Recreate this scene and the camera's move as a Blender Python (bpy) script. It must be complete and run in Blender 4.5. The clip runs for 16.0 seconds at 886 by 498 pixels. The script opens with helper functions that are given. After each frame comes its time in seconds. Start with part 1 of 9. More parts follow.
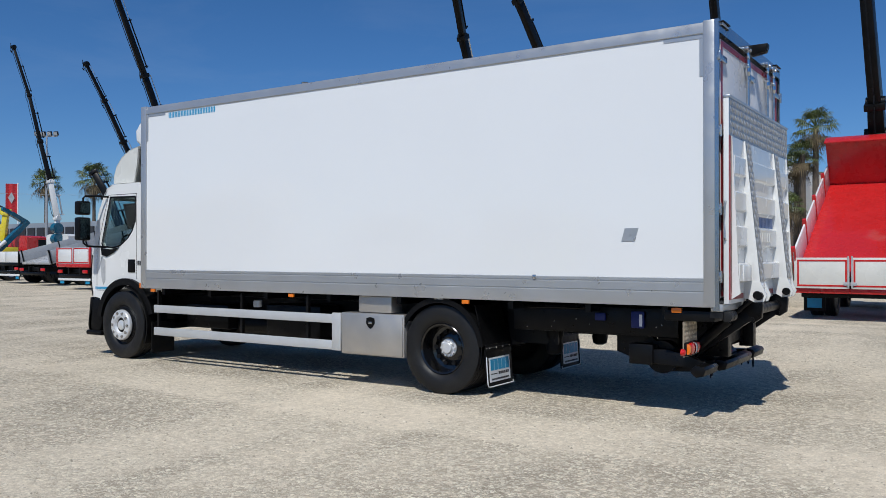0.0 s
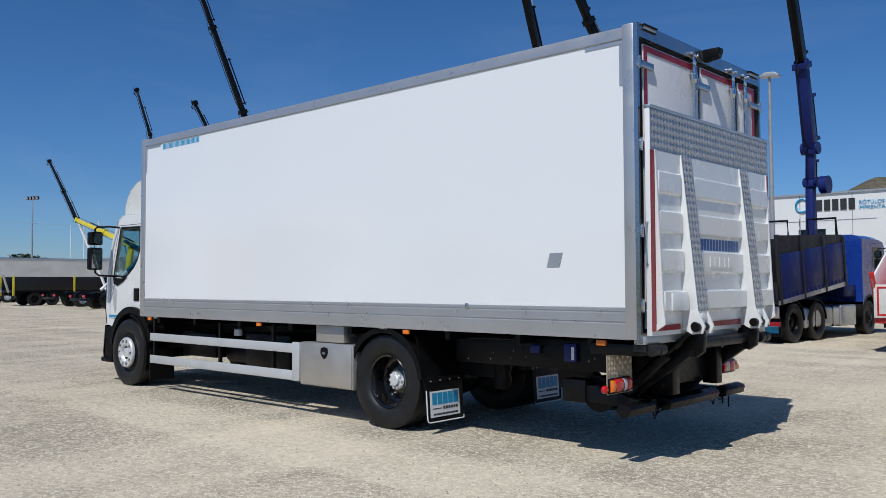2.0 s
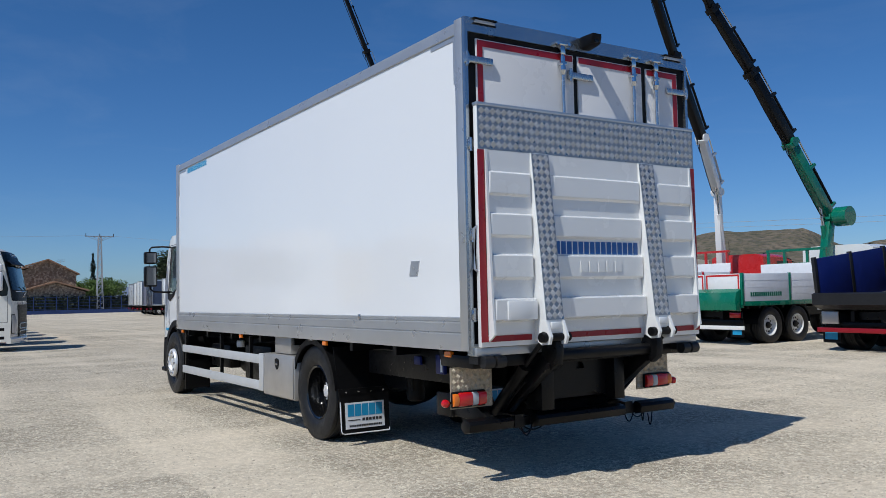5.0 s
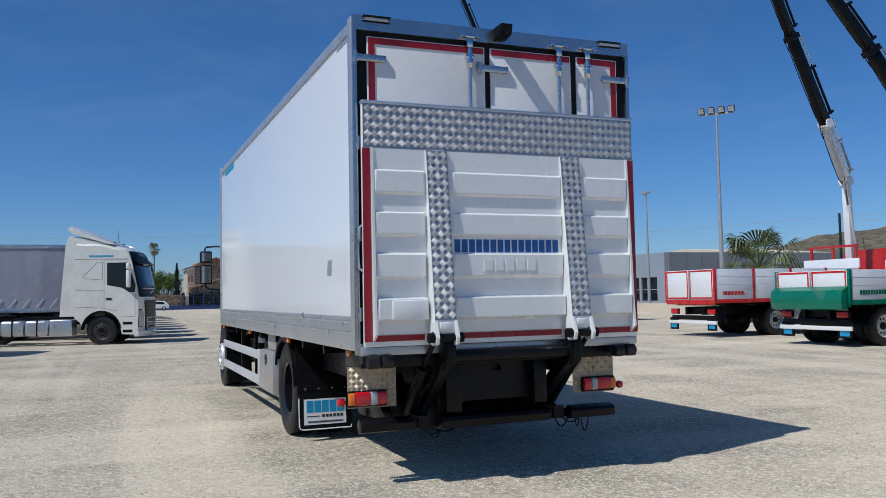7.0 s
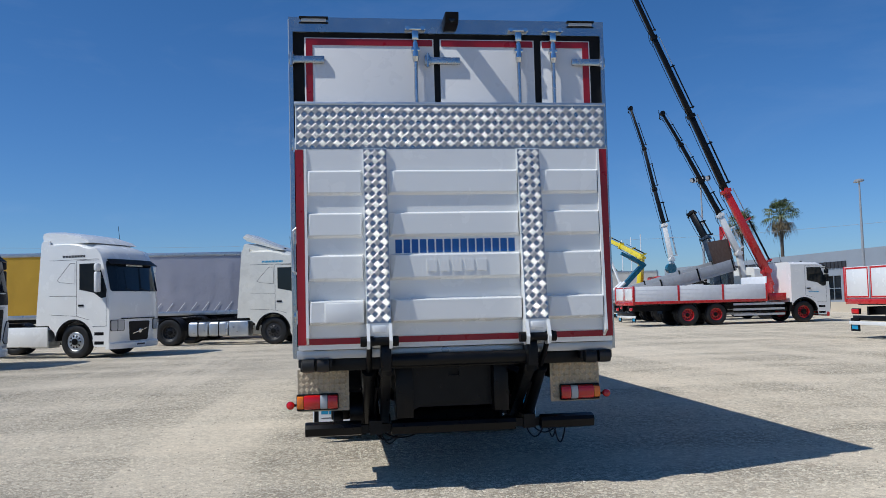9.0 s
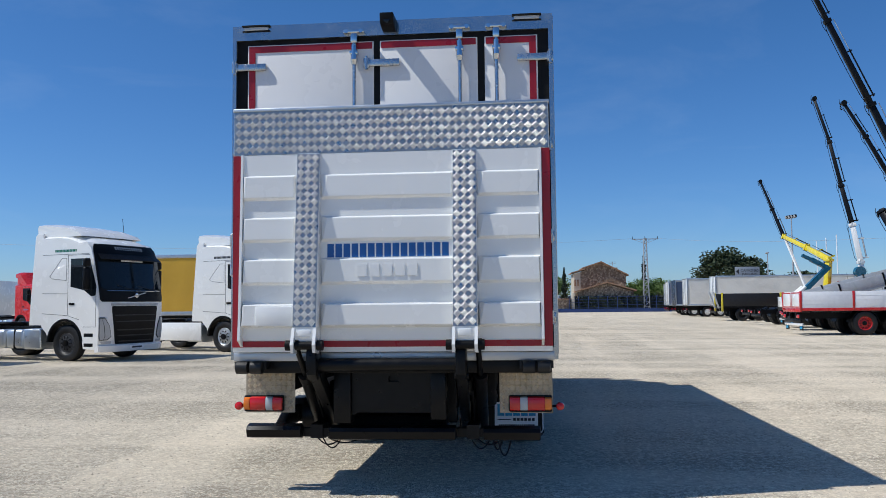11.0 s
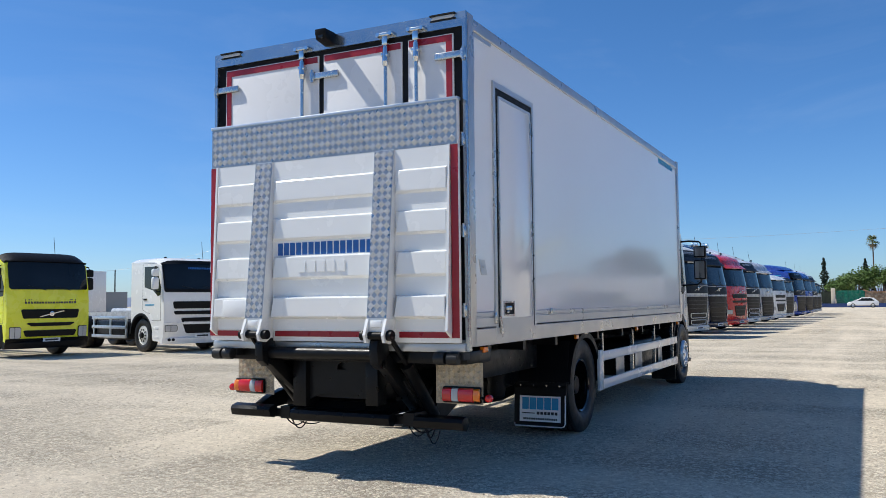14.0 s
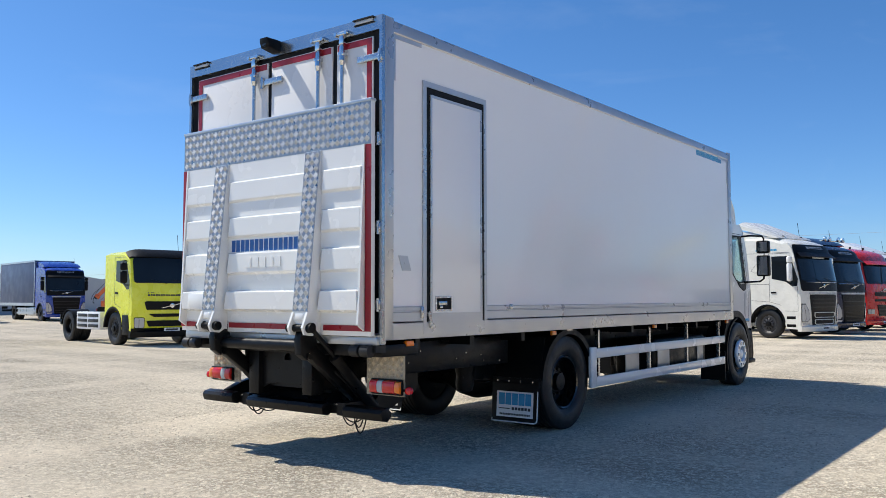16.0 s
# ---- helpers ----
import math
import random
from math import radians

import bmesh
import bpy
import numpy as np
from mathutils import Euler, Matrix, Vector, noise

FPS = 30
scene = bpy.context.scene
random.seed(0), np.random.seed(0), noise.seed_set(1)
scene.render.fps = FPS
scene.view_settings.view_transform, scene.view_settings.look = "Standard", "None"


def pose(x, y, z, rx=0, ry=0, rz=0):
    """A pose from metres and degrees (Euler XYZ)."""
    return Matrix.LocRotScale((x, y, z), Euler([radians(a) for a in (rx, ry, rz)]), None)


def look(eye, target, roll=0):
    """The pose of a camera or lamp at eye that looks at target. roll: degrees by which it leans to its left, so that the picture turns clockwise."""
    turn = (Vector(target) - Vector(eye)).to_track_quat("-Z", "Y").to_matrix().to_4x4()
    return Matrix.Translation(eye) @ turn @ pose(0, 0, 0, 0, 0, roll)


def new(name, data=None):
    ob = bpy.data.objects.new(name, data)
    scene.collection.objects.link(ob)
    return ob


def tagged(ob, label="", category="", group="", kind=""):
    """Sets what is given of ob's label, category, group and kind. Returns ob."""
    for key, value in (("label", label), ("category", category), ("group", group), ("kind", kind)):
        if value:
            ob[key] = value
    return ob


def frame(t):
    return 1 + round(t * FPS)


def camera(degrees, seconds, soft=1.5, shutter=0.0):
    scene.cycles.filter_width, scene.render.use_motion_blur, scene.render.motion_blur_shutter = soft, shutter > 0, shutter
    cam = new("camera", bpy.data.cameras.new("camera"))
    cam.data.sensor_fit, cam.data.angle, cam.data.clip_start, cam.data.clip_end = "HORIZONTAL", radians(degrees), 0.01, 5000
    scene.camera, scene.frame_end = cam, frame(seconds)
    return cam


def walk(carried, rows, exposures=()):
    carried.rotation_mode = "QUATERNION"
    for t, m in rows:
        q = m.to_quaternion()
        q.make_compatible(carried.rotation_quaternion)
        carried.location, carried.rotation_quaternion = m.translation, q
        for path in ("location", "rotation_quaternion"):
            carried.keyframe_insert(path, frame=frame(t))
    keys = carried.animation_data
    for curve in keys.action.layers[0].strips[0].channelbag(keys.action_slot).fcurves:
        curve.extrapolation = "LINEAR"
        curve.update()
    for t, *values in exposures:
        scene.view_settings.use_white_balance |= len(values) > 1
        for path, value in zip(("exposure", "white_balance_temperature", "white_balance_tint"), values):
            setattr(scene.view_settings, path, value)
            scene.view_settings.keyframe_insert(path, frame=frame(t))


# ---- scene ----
cam = camera(55.7, 16.0, soft=0.55)
PATH = [
    (0, (0.217, 0.460, 1.626), (-0.892, 2.124, 1.639), 0),
    (0.5, (0.566, 0.862, 1.615), (-0.600, 2.487, 1.639), -0.3),
    (1, (0.857, 1.279, 1.645), (-0.365, 2.862, 1.689), -0.5),
    (1.5, (1.226, 1.654, 1.623), (-0.060, 3.184, 1.694), -0.2),
    (2, (1.561, 2.074, 1.615), (0.209, 3.546, 1.696), -0.2),
    (2.5, (1.961, 2.451, 1.609), (0.542, 3.857, 1.691), -0.3),
    (3, (2.286, 2.862, 1.602), (0.804, 4.203, 1.686), -0.6),
    (3.5, (2.662, 3.244, 1.591), (1.125, 4.520, 1.687), -0.5),
    (4, (2.980, 3.675, 1.587), (1.394, 4.890, 1.687), -0.8),
    (6.5, (4.190, 6.033, 1.561), (2.378, 6.871, 1.678), -1.1),
    (7, (4.413, 6.532, 1.559), (2.560, 7.275, 1.669), -1.1),
    (7.5, (4.521, 7.035, 1.558), (2.624, 7.662, 1.669), -1.4),
    (8, (4.622, 7.570, 1.547), (2.690, 8.071, 1.664), -1.5),
    (10.5, (4.731, 10.226, 1.510), (2.737, 10.144, 1.638), -0.9),
    (11, (4.588, 10.700, 1.524), (2.602, 10.506, 1.657), -0.6),
    (11.5, (4.534, 11.218, 1.516), (2.564, 10.904, 1.652), -0.8),
    (12, (4.405, 11.699, 1.501), (2.457, 11.266, 1.635), -0.7),
    (12.5, (4.350, 12.226, 1.492), (2.432, 11.675, 1.625), -0.8),
    (13, (4.261, 12.730, 1.483), (2.383, 12.056, 1.622), -0.7),
    (13.5, (4.126, 13.221, 1.484), (2.295, 12.428, 1.622), -0.7),
    (14, (4.010, 13.729, 1.488), (2.227, 12.832, 1.614), -0.6),
    (14.5, (3.793, 14.176, 1.485), (2.059, 13.186, 1.614), -0.7),
    (15, (3.588, 14.658, 1.490), (1.909, 13.581, 1.623), -0.7),
    (15.5, (3.347, 15.069, 1.474), (1.715, 13.920, 1.604), -0.5),
    (16, (3.122, 15.480, 1.470), (1.539, 14.264, 1.588), -0.1),
]
walk(cam, [(t, look(eye, target, roll)) for t, eye, target, roll in PATH],
     exposures=((0, -0.15, 6200, 8), (4, -0.13, 6150, 8), (7, -0.05, 6050, 8), (10.5, 0.20, 6150, 8), (12.5, 0.42, 6300, 8), (14.5, 0.61, 6550, 8), (16, 0.70, 6650, 8)))

# ---- light ----
SUN_DIR = Vector((0.72, -2.74, 3.8)).normalized()
world = bpy.data.worlds.new("sky")
scene.world = world
world.use_nodes = True
wn = world.node_tree.nodes
wl = world.node_tree.links
wn.clear()
sky = wn.new("ShaderNodeTexSky")
sky.sky_type = "NISHITA"
sky.sun_disc = False
sky.sun_elevation = math.asin(SUN_DIR.z)
sky.sun_rotation = math.atan2(SUN_DIR.x, SUN_DIR.y)
sky.altitude = 1500
sky.air_density = 1.0
sky.dust_density = 1.5
sky.ozone_density = 4.0
bg = wn.new("ShaderNodeBackground")
bg.inputs["Strength"].default_value = 0.080
wo = wn.new("ShaderNodeOutputWorld")
rich = wn.new("ShaderNodeHueSaturation")
rich.inputs["Saturation"].default_value = 1.15
wl.new(sky.outputs["Color"], rich.inputs["Color"])
tint = wn.new("ShaderNodeMix")
tint.data_type, tint.blend_type = "RGBA", "MULTIPLY"
tint.inputs["Factor"].default_value = 1.0
wl.new(rich.outputs["Color"], tint.inputs[6])
aloft = wn.new("ShaderNodeSeparateXYZ")
height = wn.new("ShaderNodeMapRange")
for k, x in (("From Min", 0.0), ("From Max", 0.45)):
    height.inputs[k].default_value = x
haze = wn.new("ShaderNodeMix")
haze.data_type = "RGBA"
haze.inputs[6].default_value = (0.765, 0.925, 1.16, 1)
haze.inputs[7].default_value = (0.71, 0.965, 1.135, 1)
wl.new(aloft.outputs["Z"], height.inputs["Value"])
wl.new(height.outputs["Result"], haze.inputs["Factor"])
wl.new(haze.outputs[2], tint.inputs[7])
# faint cirrus streaks
sky_at = wn.new("ShaderNodeTexCoord")
sky_map = wn.new("ShaderNodeMapping")
sky_map.inputs["Scale"].default_value = (1.2, 3.0, 9.0)
sky_map.inputs["Rotation"].default_value = (0.0, 0.12, 0.5)
wl.new(sky_at.outputs["Generated"], sky_map.inputs["Vector"])
wl.new(sky_at.outputs["Generated"], aloft.inputs["Vector"])
wisps = wn.new("ShaderNodeTexNoise")
wisps.inputs["Scale"].default_value, wisps.inputs["Detail"].default_value, wisps.inputs["Roughness"].default_value = 1.4, 7, 0.6
wisps.inputs["Distortion"].default_value = 0.5
wl.new(sky_map.outputs["Vector"], wisps.inputs["Vector"])
thin = wn.new("ShaderNodeMapRange")
for k, x in (("From Min", 0.52), ("From Max", 0.80), ("To Min", 0.0), ("To Max", 0.06)):
    thin.inputs[k].default_value = x
wl.new(wisps.outputs["Fac"], thin.inputs["Value"])
cloud = wn.new("ShaderNodeMix")
cloud.data_type = "RGBA"
cloud.inputs[7].default_value = (7.5, 8.2, 9.0, 1)
wl.new(thin.outputs["Result"], cloud.inputs["Factor"])
wl.new(tint.outputs[2], cloud.inputs[6])
wl.new(cloud.outputs[2], bg.inputs["Color"])
wl.new(bg.outputs["Background"], wo.inputs["Surface"])

sun_data = bpy.data.lights.new("sun", "SUN")
sun_data.energy = 3.65
sun_data.angle = radians(0.53)
sun_data.color = (1.0, 0.95, 0.88)
sun = new("sun", sun_data)
sun.matrix_world = look(SUN_DIR * 60, (0, 0, 0))

# ---- materials ----
def nodes_of(name):
    m = bpy.data.materials.new(name)
    m.use_nodes = True
    return m, m.node_tree.nodes, m.node_tree.links, m.node_tree.nodes["Principled BSDF"]


def link_noise(n, l, scale, detail, low, high, coords="Object"):
    """A noise texture mapped to the range low..high."""
    tc = n.new("ShaderNodeTexCoord")
    t = n.new("ShaderNodeTexNoise")
    t.inputs["Scale"].default_value = scale
    t.inputs["Detail"].default_value = detail
    l.new(tc.outputs[coords], t.inputs["Vector"])
    r = n.new("ShaderNodeMapRange")
    r.inputs["From Min"].default_value, r.inputs["From Max"].default_value = 0.3, 0.7
    r.inputs["To Min"].default_value, r.inputs["To Max"].default_value = low, high
    l.new(t.outputs["Fac"], r.inputs["Value"])
    return r.outputs["Result"], t


def mixed(n, l, fac, a, b):
    x = n.new("ShaderNodeMix")
    x.data_type = "RGBA"
    l.new(fac, x.inputs["Factor"])
    for v, i in ((a, 6), (b, 7)):
        if hasattr(v, "links"):
            l.new(v, x.inputs[i])
        else:
            x.inputs[i].default_value = (*v, 1)
    return x.outputs[2]


def surface(name, color, rough=0.5, metal=0.0, vary=0.12, scale=3.0, grain=60.0, bump=0.05, coat=0.0, dirt=None, dirt_amount=0.3, depth=0.01, spec=0.5, wear=0.1):
    """A worn surface: tone at two scales, roughness and fine relief."""
    m, n, l, b = nodes_of(name)
    big, _ = link_noise(n, l, scale, 4, 0, 1)
    dark = tuple(c * (1 - vary) for c in color)
    light = tuple(min(1, c * (1 + vary * 0.6)) for c in color)
    col = mixed(n, l, big, dark, light)
    if dirt:
        d, _ = link_noise(n, l, scale * 0.45, 6, -0.6, dirt_amount)
        col = mixed(n, l, d, col, dirt)
    l.new(col, b.inputs["Base Color"])
    r, _ = link_noise(n, l, scale * 2.3, 5, max(0.02, rough - wear), min(1, rough + wear))
    l.new(r, b.inputs["Roughness"])
    b.inputs["Metallic"].default_value = metal
    b.inputs["Coat Weight"].default_value = coat
    b.inputs["Specular IOR Level"].default_value = spec
    if bump:
        h, _ = link_noise(n, l, grain, 3, 0, 1)
        bp = n.new("ShaderNodeBump")
        bp.inputs["Strength"].default_value = bump
        bp.inputs["Distance"].default_value = depth
        l.new(h, bp.inputs["Height"])
        l.new(bp.outputs["Normal"], b.inputs["Normal"])
    return m


def paint(name, color, rough=0.28):
    return surface(name, color, rough, 0, 0.08, 1.6, 8, 0.02, coat=0.35, dirt=(0.33, 0.3, 0.25), dirt_amount=0.12)


def plain_glass(name, color=(0.9, 0.95, 0.95), rough=0.0):
    m, n, l, b = nodes_of(name)
    b.inputs["Base Color"].default_value = (*color, 1)
    b.inputs["Roughness"].default_value = rough
    b.inputs["Transmission Weight"].default_value = 1.0
    b.inputs["IOR"].default_value = 1.2
    return m


def lens(name, color, rough=0.12):
    """Moulded lamp plastic with fluting."""
    m, n, l, b = nodes_of(name)
    tc = n.new("ShaderNodeTexCoord")
    w = n.new("ShaderNodeTexWave")
    w.inputs["Scale"].default_value = 40
    l.new(tc.outputs["Object"], w.inputs["Vector"])
    bp = n.new("ShaderNodeBump")
    bp.inputs["Strength"].default_value = 0.25
    bp.inputs["Distance"].default_value = 0.004
    l.new(w.outputs["Fac"], bp.inputs["Height"])
    l.new(bp.outputs["Normal"], b.inputs["Normal"])
    b.inputs["Base Color"].default_value = (*color, 1)
    b.inputs["Roughness"].default_value = rough
    b.inputs["Coat Weight"].default_value = 0.6
    return m


M_PANEL = surface("white_gel_coat", (0.83, 0.84, 0.84), 0.12, 0, 0.012, 0.5, 0.9, 0.03, coat=0.3, depth=0.02, wear=0.03)
M_RAIL = surface("grey_anodised_rail", (0.51, 0.52, 0.53), 0.34, 0.6, 0.05, 2, 30, 0.03)
M_WHITE = surface("white_enamel", (0.80, 0.80, 0.78), 0.22, 0, 0.025, 1.5, 10, 0.015, coat=0.4, dirt=(0.6, 0.56, 0.48), dirt_amount=0.04)
M_BLACK = surface("black_chassis_paint", (0.005, 0.005, 0.0055), 0.36, 0, 0.3, 6, 60, 0.06, dirt=(0.03, 0.027, 0.024), dirt_amount=0.05, spec=0.22)
M_PLASTIC = surface("black_plastic", (0.005, 0.005, 0.0055), 0.46, 0, 0.2, 6, 150, 0.08, dirt=(0.025, 0.023, 0.021), dirt_amount=0.05, spec=0.16)
M_RIMBLACK = surface("gloss_black_wheel_paint", (0.006, 0.006, 0.0065), 0.14, 0, 0.2, 6, 40, 0.03, coat=0.4, dirt=(0.05, 0.045, 0.04), dirt_amount=0.06)
M_RUBBER = surface("tyre_rubber", (0.011, 0.011, 0.0115), 0.5, 0, 0.25, 5, 120, 0.12, dirt=(0.05, 0.045, 0.04), dirt_amount=0.15, spec=0.4)
M_SEAL = surface("black_rubber_seal", (0.007, 0.007, 0.008), 0.6, 0, 0.2, 8, 90, 0.05, spec=0.2)
M_STEEL = surface("brushed_stainless", (0.56, 0.535, 0.50), 0.46, 0.75, 0.08, 3, 40, 0.04, dirt=(0.30, 0.26, 0.21), dirt_amount=0.15)
M_ALU = surface("aluminium", (0.58, 0.61, 0.64), 0.36, 0.85, 0.08, 4, 60, 0.05)
M_SKIRT = surface("silver_anodised_rail", (0.62, 0.63, 0.63), 0.48, 0.35, 0.06, 3, 60, 0.03, dirt=(0.45, 0.41, 0.35), dirt_amount=0.12)
M_TREAD = surface("chequered_aluminium", (0.36, 0.375, 0.39), 0.34, 0.9, 0.16, 8, 50, 0.05, dirt=(0.12, 0.12, 0.12), dirt_amount=0.2)
# Paler than M_TREAD: worn crests, plus the sun's glint painted in as colour.
M_LOZENGE = surface("worn_glint_tread", (0.56, 0.56, 0.555), 0.40, 0.4, 0.1, 9, 60, 0.05)
M_PLATE_WARM = surface("weathered_chequered_plate", (0.42, 0.35, 0.255), 0.42, 0.35, 0.15, 8, 50, 0.08)
M_FRAME = surface("bright_aluminium_frame", (0.40, 0.44, 0.48), 0.20, 0.9, 0.08, 2, 30, 0.03)
M_DOOR = surface("off_white_door_panel", (0.71, 0.705, 0.70), 0.28, 0, 0.03, 0.8, 4, 0.02)
M_CHROME = surface("chrome", (0.66, 0.67, 0.68), 0.16, 1.0, 0.03, 4, 30, 0.01)
M_CAP = surface("polished_wheel_trim", (0.86, 0.87, 0.88), 0.38, 0.55, 0.04, 5, 40, 0.02)
M_ZINC = surface("zinc_plated_steel", (0.50, 0.51, 0.52), 0.22, 0.9, 0.1, 9, 60, 0.04)
M_RED = surface("red_reflective_tape", (0.29, 0.006, 0.014), 0.35, 0, 0.1, 5, 200, 0.05)
M_RED_LENS = lens("red_lamp_lens", (0.60, 0.005, 0.006))
M_AMBER = lens("amber_lamp_lens", (0.85, 0.20, 0.01))
M_LAMP = lens("headlamp_glass", (0.40, 0.41, 0.42), 0.08)
M_CLEAR = lens("clear_lamp_lens", (0.46, 0.48, 0.50))
M_BLUE_TEXT = surface("blue_vinyl", (0.012, 0.10, 0.34), 0.4, 0, 0.08, 5, 60, 0.01)
M_CYAN = surface("light_blue_vinyl", (0.02, 0.30, 0.55), 0.4, 0, 0.08, 5, 60, 0.01)
M_DARK_TEXT = surface("dark_vinyl", (0.03, 0.03, 0.035), 0.5, 0, 0.1, 5, 60, 0.01)
M_SIGN_WHITE = surface("white_vinyl", (0.82, 0.83, 0.84), 0.4, 0, 0.05, 6, 60, 0.01)
M_GLASS = plain_glass("cab_glass", (0.60, 0.73, 0.73))
M_DARK_GLASS = surface("tinted_glass", (0.010, 0.014, 0.018), 0.03, 0, 0.3, 1.2, 1, 0.0, spec=0.36, wear=0.02)
M_MIRROR = surface("mirror_glass", (0.30, 0.32, 0.34), 0.03, 1.0, 0.02, 2, 1, 0.0)
M_GALV = surface("galvanised_pole", (0.40, 0.41, 0.42), 0.5, 0.4, 0.12, 4, 60, 0.05)
M_LIME = paint("lime_yellow_paint", (0.74, 0.76, 0.03))
M_SKYBLUE = paint("strong_blue_paint", (0.012, 0.05, 0.32))
# Lighter than M_PLATE_WARM so that the ridge pattern stands out.
M_PLATE_TOP = surface("pale_plate_ridges", (0.66, 0.57, 0.43), 0.4, 0.4, 0.15, 8, 50, 0.05)
M_BLUE = surface("deep_blue_paint", (0.008, 0.018, 0.13), 0.45, 0, 0.1, 1.2, 10, 0.02, spec=0.35)
M_NAVY = paint("dark_navy_paint", (0.012, 0.015, 0.04))
M_REDP = paint("bright_red_paint", (0.55, 0.02, 0.02))
M_GREEN = paint("green_paint", (0.005, 0.16, 0.09))
M_GREY = paint("silver_grey_paint", (0.45, 0.46, 0.47))
M_CREAM = paint("warm_white_paint", (0.72, 0.71, 0.65))
M_YELLOW = paint("yellow_paint", (0.75, 0.60, 0.03))
M_TEAL = paint("teal_blue_paint", (0.012, 0.11, 0.18))
M_BROWN = surface("brown_plywood", (0.05, 0.026, 0.018), 0.6, 0, 0.2, 2, 20, 0.1)
M_SLATE = paint("dark_slate_paint", (0.02, 0.03, 0.045))
M_ORANGE = paint("orange_paint", (0.62, 0.12, 0.02))
M_OCHRE = surface("ochre_tarpaulin", (0.62, 0.36, 0.03), 0.55, 0, 0.08, 0.6, 1.6, 0.25, depth=0.03)
M_TARP_GREY = surface("grey_tarpaulin", (0.40, 0.40, 0.46), 0.5, 0, 0.08, 0.6, 1.2, 0.35, depth=0.04)
M_TARP_DARK = surface("slate_tarpaulin", (0.06, 0.085, 0.15), 0.5, 0, 0.1, 0.6, 1.2, 0.3, depth=0.04)
M_TARP_PALE = surface("pale_tarpaulin", (0.74, 0.71, 0.64), 0.6, 0, 0.1, 0.5, 1.0, 0.5, depth=0.06)
M_DARK_BOARD = surface("dark_grey_board", (0.012, 0.012, 0.013), 0.5, 0, 0.2, 3, 40, 0.05)


def gravel():
    """Compacted pale grit: loose stones with dark gaps in patches, worn smooth strips, tyre streaks and stains."""
    m, n, l, b = nodes_of("pale_compacted_gravel")
    tc = n.new("ShaderNodeTexCoord")

    def ranged(v, a0, a1, b0=0.0, b1=1.0):
        r = n.new("ShaderNodeMapRange")
        for k, x in (("From Min", a0), ("From Max", a1), ("To Min", b0), ("To Max", b1)):
            r.inputs[k].default_value = x
        l.new(v, r.inputs["Value"])
        return r.outputs["Result"]

    def times(a, c):
        x = n.new("ShaderNodeMath")
        x.operation = "MULTIPLY"
        l.new(a, x.inputs[0])
        if hasattr(c, "links"):
            l.new(c, x.inputs[1])
        else:
            x.inputs[1].default_value = c
        return x.outputs["Value"]

    mp = n.new("ShaderNodeMapping")
    mp.inputs["Scale"].default_value = (0.5, 0.10, 1)
    mp.inputs["Rotation"].default_value = (0, 0, 0.9)
    l.new(tc.outputs["Object"], mp.inputs["Vector"])
    streak = n.new("ShaderNodeTexNoise")
    streak.inputs["Scale"].default_value, streak.inputs["Detail"].default_value = 1.3, 8
    l.new(mp.outputs["Vector"], streak.inputs["Vector"])
    col = mixed(n, l, ranged(streak.outputs["Fac"], 0.36, 0.64), (0.608, 0.523, 0.406), (0.791, 0.692, 0.542))
    # curved tyre tracks across the other way
    mp2 = n.new("ShaderNodeMapping")
    mp2.inputs["Scale"].default_value = (0.055, 0.9, 1)
    mp2.inputs["Rotation"].default_value = (0, 0, 0.55)
    l.new(tc.outputs["Object"], mp2.inputs["Vector"])
    tracks = n.new("ShaderNodeTexNoise")
    tracks.inputs["Scale"].default_value, tracks.inputs["Detail"].default_value, tracks.inputs["Distortion"].default_value = 1.0, 5, 0.7
    l.new(mp2.outputs["Vector"], tracks.inputs["Vector"])
    col = mixed(n, l, times(ranged(tracks.outputs["Fac"], 0.52, 0.66), 0.28), col, (0.479, 0.41, 0.319))
    col = mixed(n, l, times(ranged(tracks.outputs["Fac"], 0.46, 0.34), 0.4), col, (0.765, 0.673, 0.532))
    rough = times(ranged(streak.outputs["Fac"], 0.44, 0.60, 1.0, 0.4), ranged(tracks.outputs["Fac"], 0.36, 0.5, 0.45, 1.0))
    big, _ = link_noise(n, l, 0.09, 5, 0, 0.8)
    col = mixed(n, l, big, col, (0.741, 0.657, 0.527))
    patch, _ = link_noise(n, l, 0.6, 7, -0.9, 0.7)
    col = mixed(n, l, patch, col, (0.526, 0.452, 0.353))
    mott, mt = link_noise(n, l, 12.0, 5, -0.15, 0.8)
    mt.inputs["Roughness"].default_value = 0.75
    col = mixed(n, l, mott, col, (0.487, 0.418, 0.324))
    # loose stones: each cell its own tone, dark gaps between them
    loose, _ = link_noise(n, l, 0.8, 4, 0.55, 1.3)
    loose = times(loose, rough)
    warp = n.new("ShaderNodeTexNoise")
    warp.inputs["Scale"].default_value = 30
    l.new(tc.outputs["Object"], warp.inputs["Vector"])
    wv = n.new("ShaderNodeMix")
    wv.data_type, wv.blend_type = "RGBA", "LINEAR_LIGHT"
    wv.inputs["Factor"].default_value = 0.018
    l.new(tc.outputs["Object"], wv.inputs[6])
    l.new(warp.outputs["Color"], wv.inputs[7])
    cell = n.new("ShaderNodeTexVoronoi")
    cell.inputs["Scale"].default_value = 32
    l.new(wv.outputs[2], cell.inputs["Vector"])
    gap = n.new("ShaderNodeTexVoronoi")
    gap.feature = "DISTANCE_TO_EDGE"
    gap.inputs["Scale"].default_value = 32
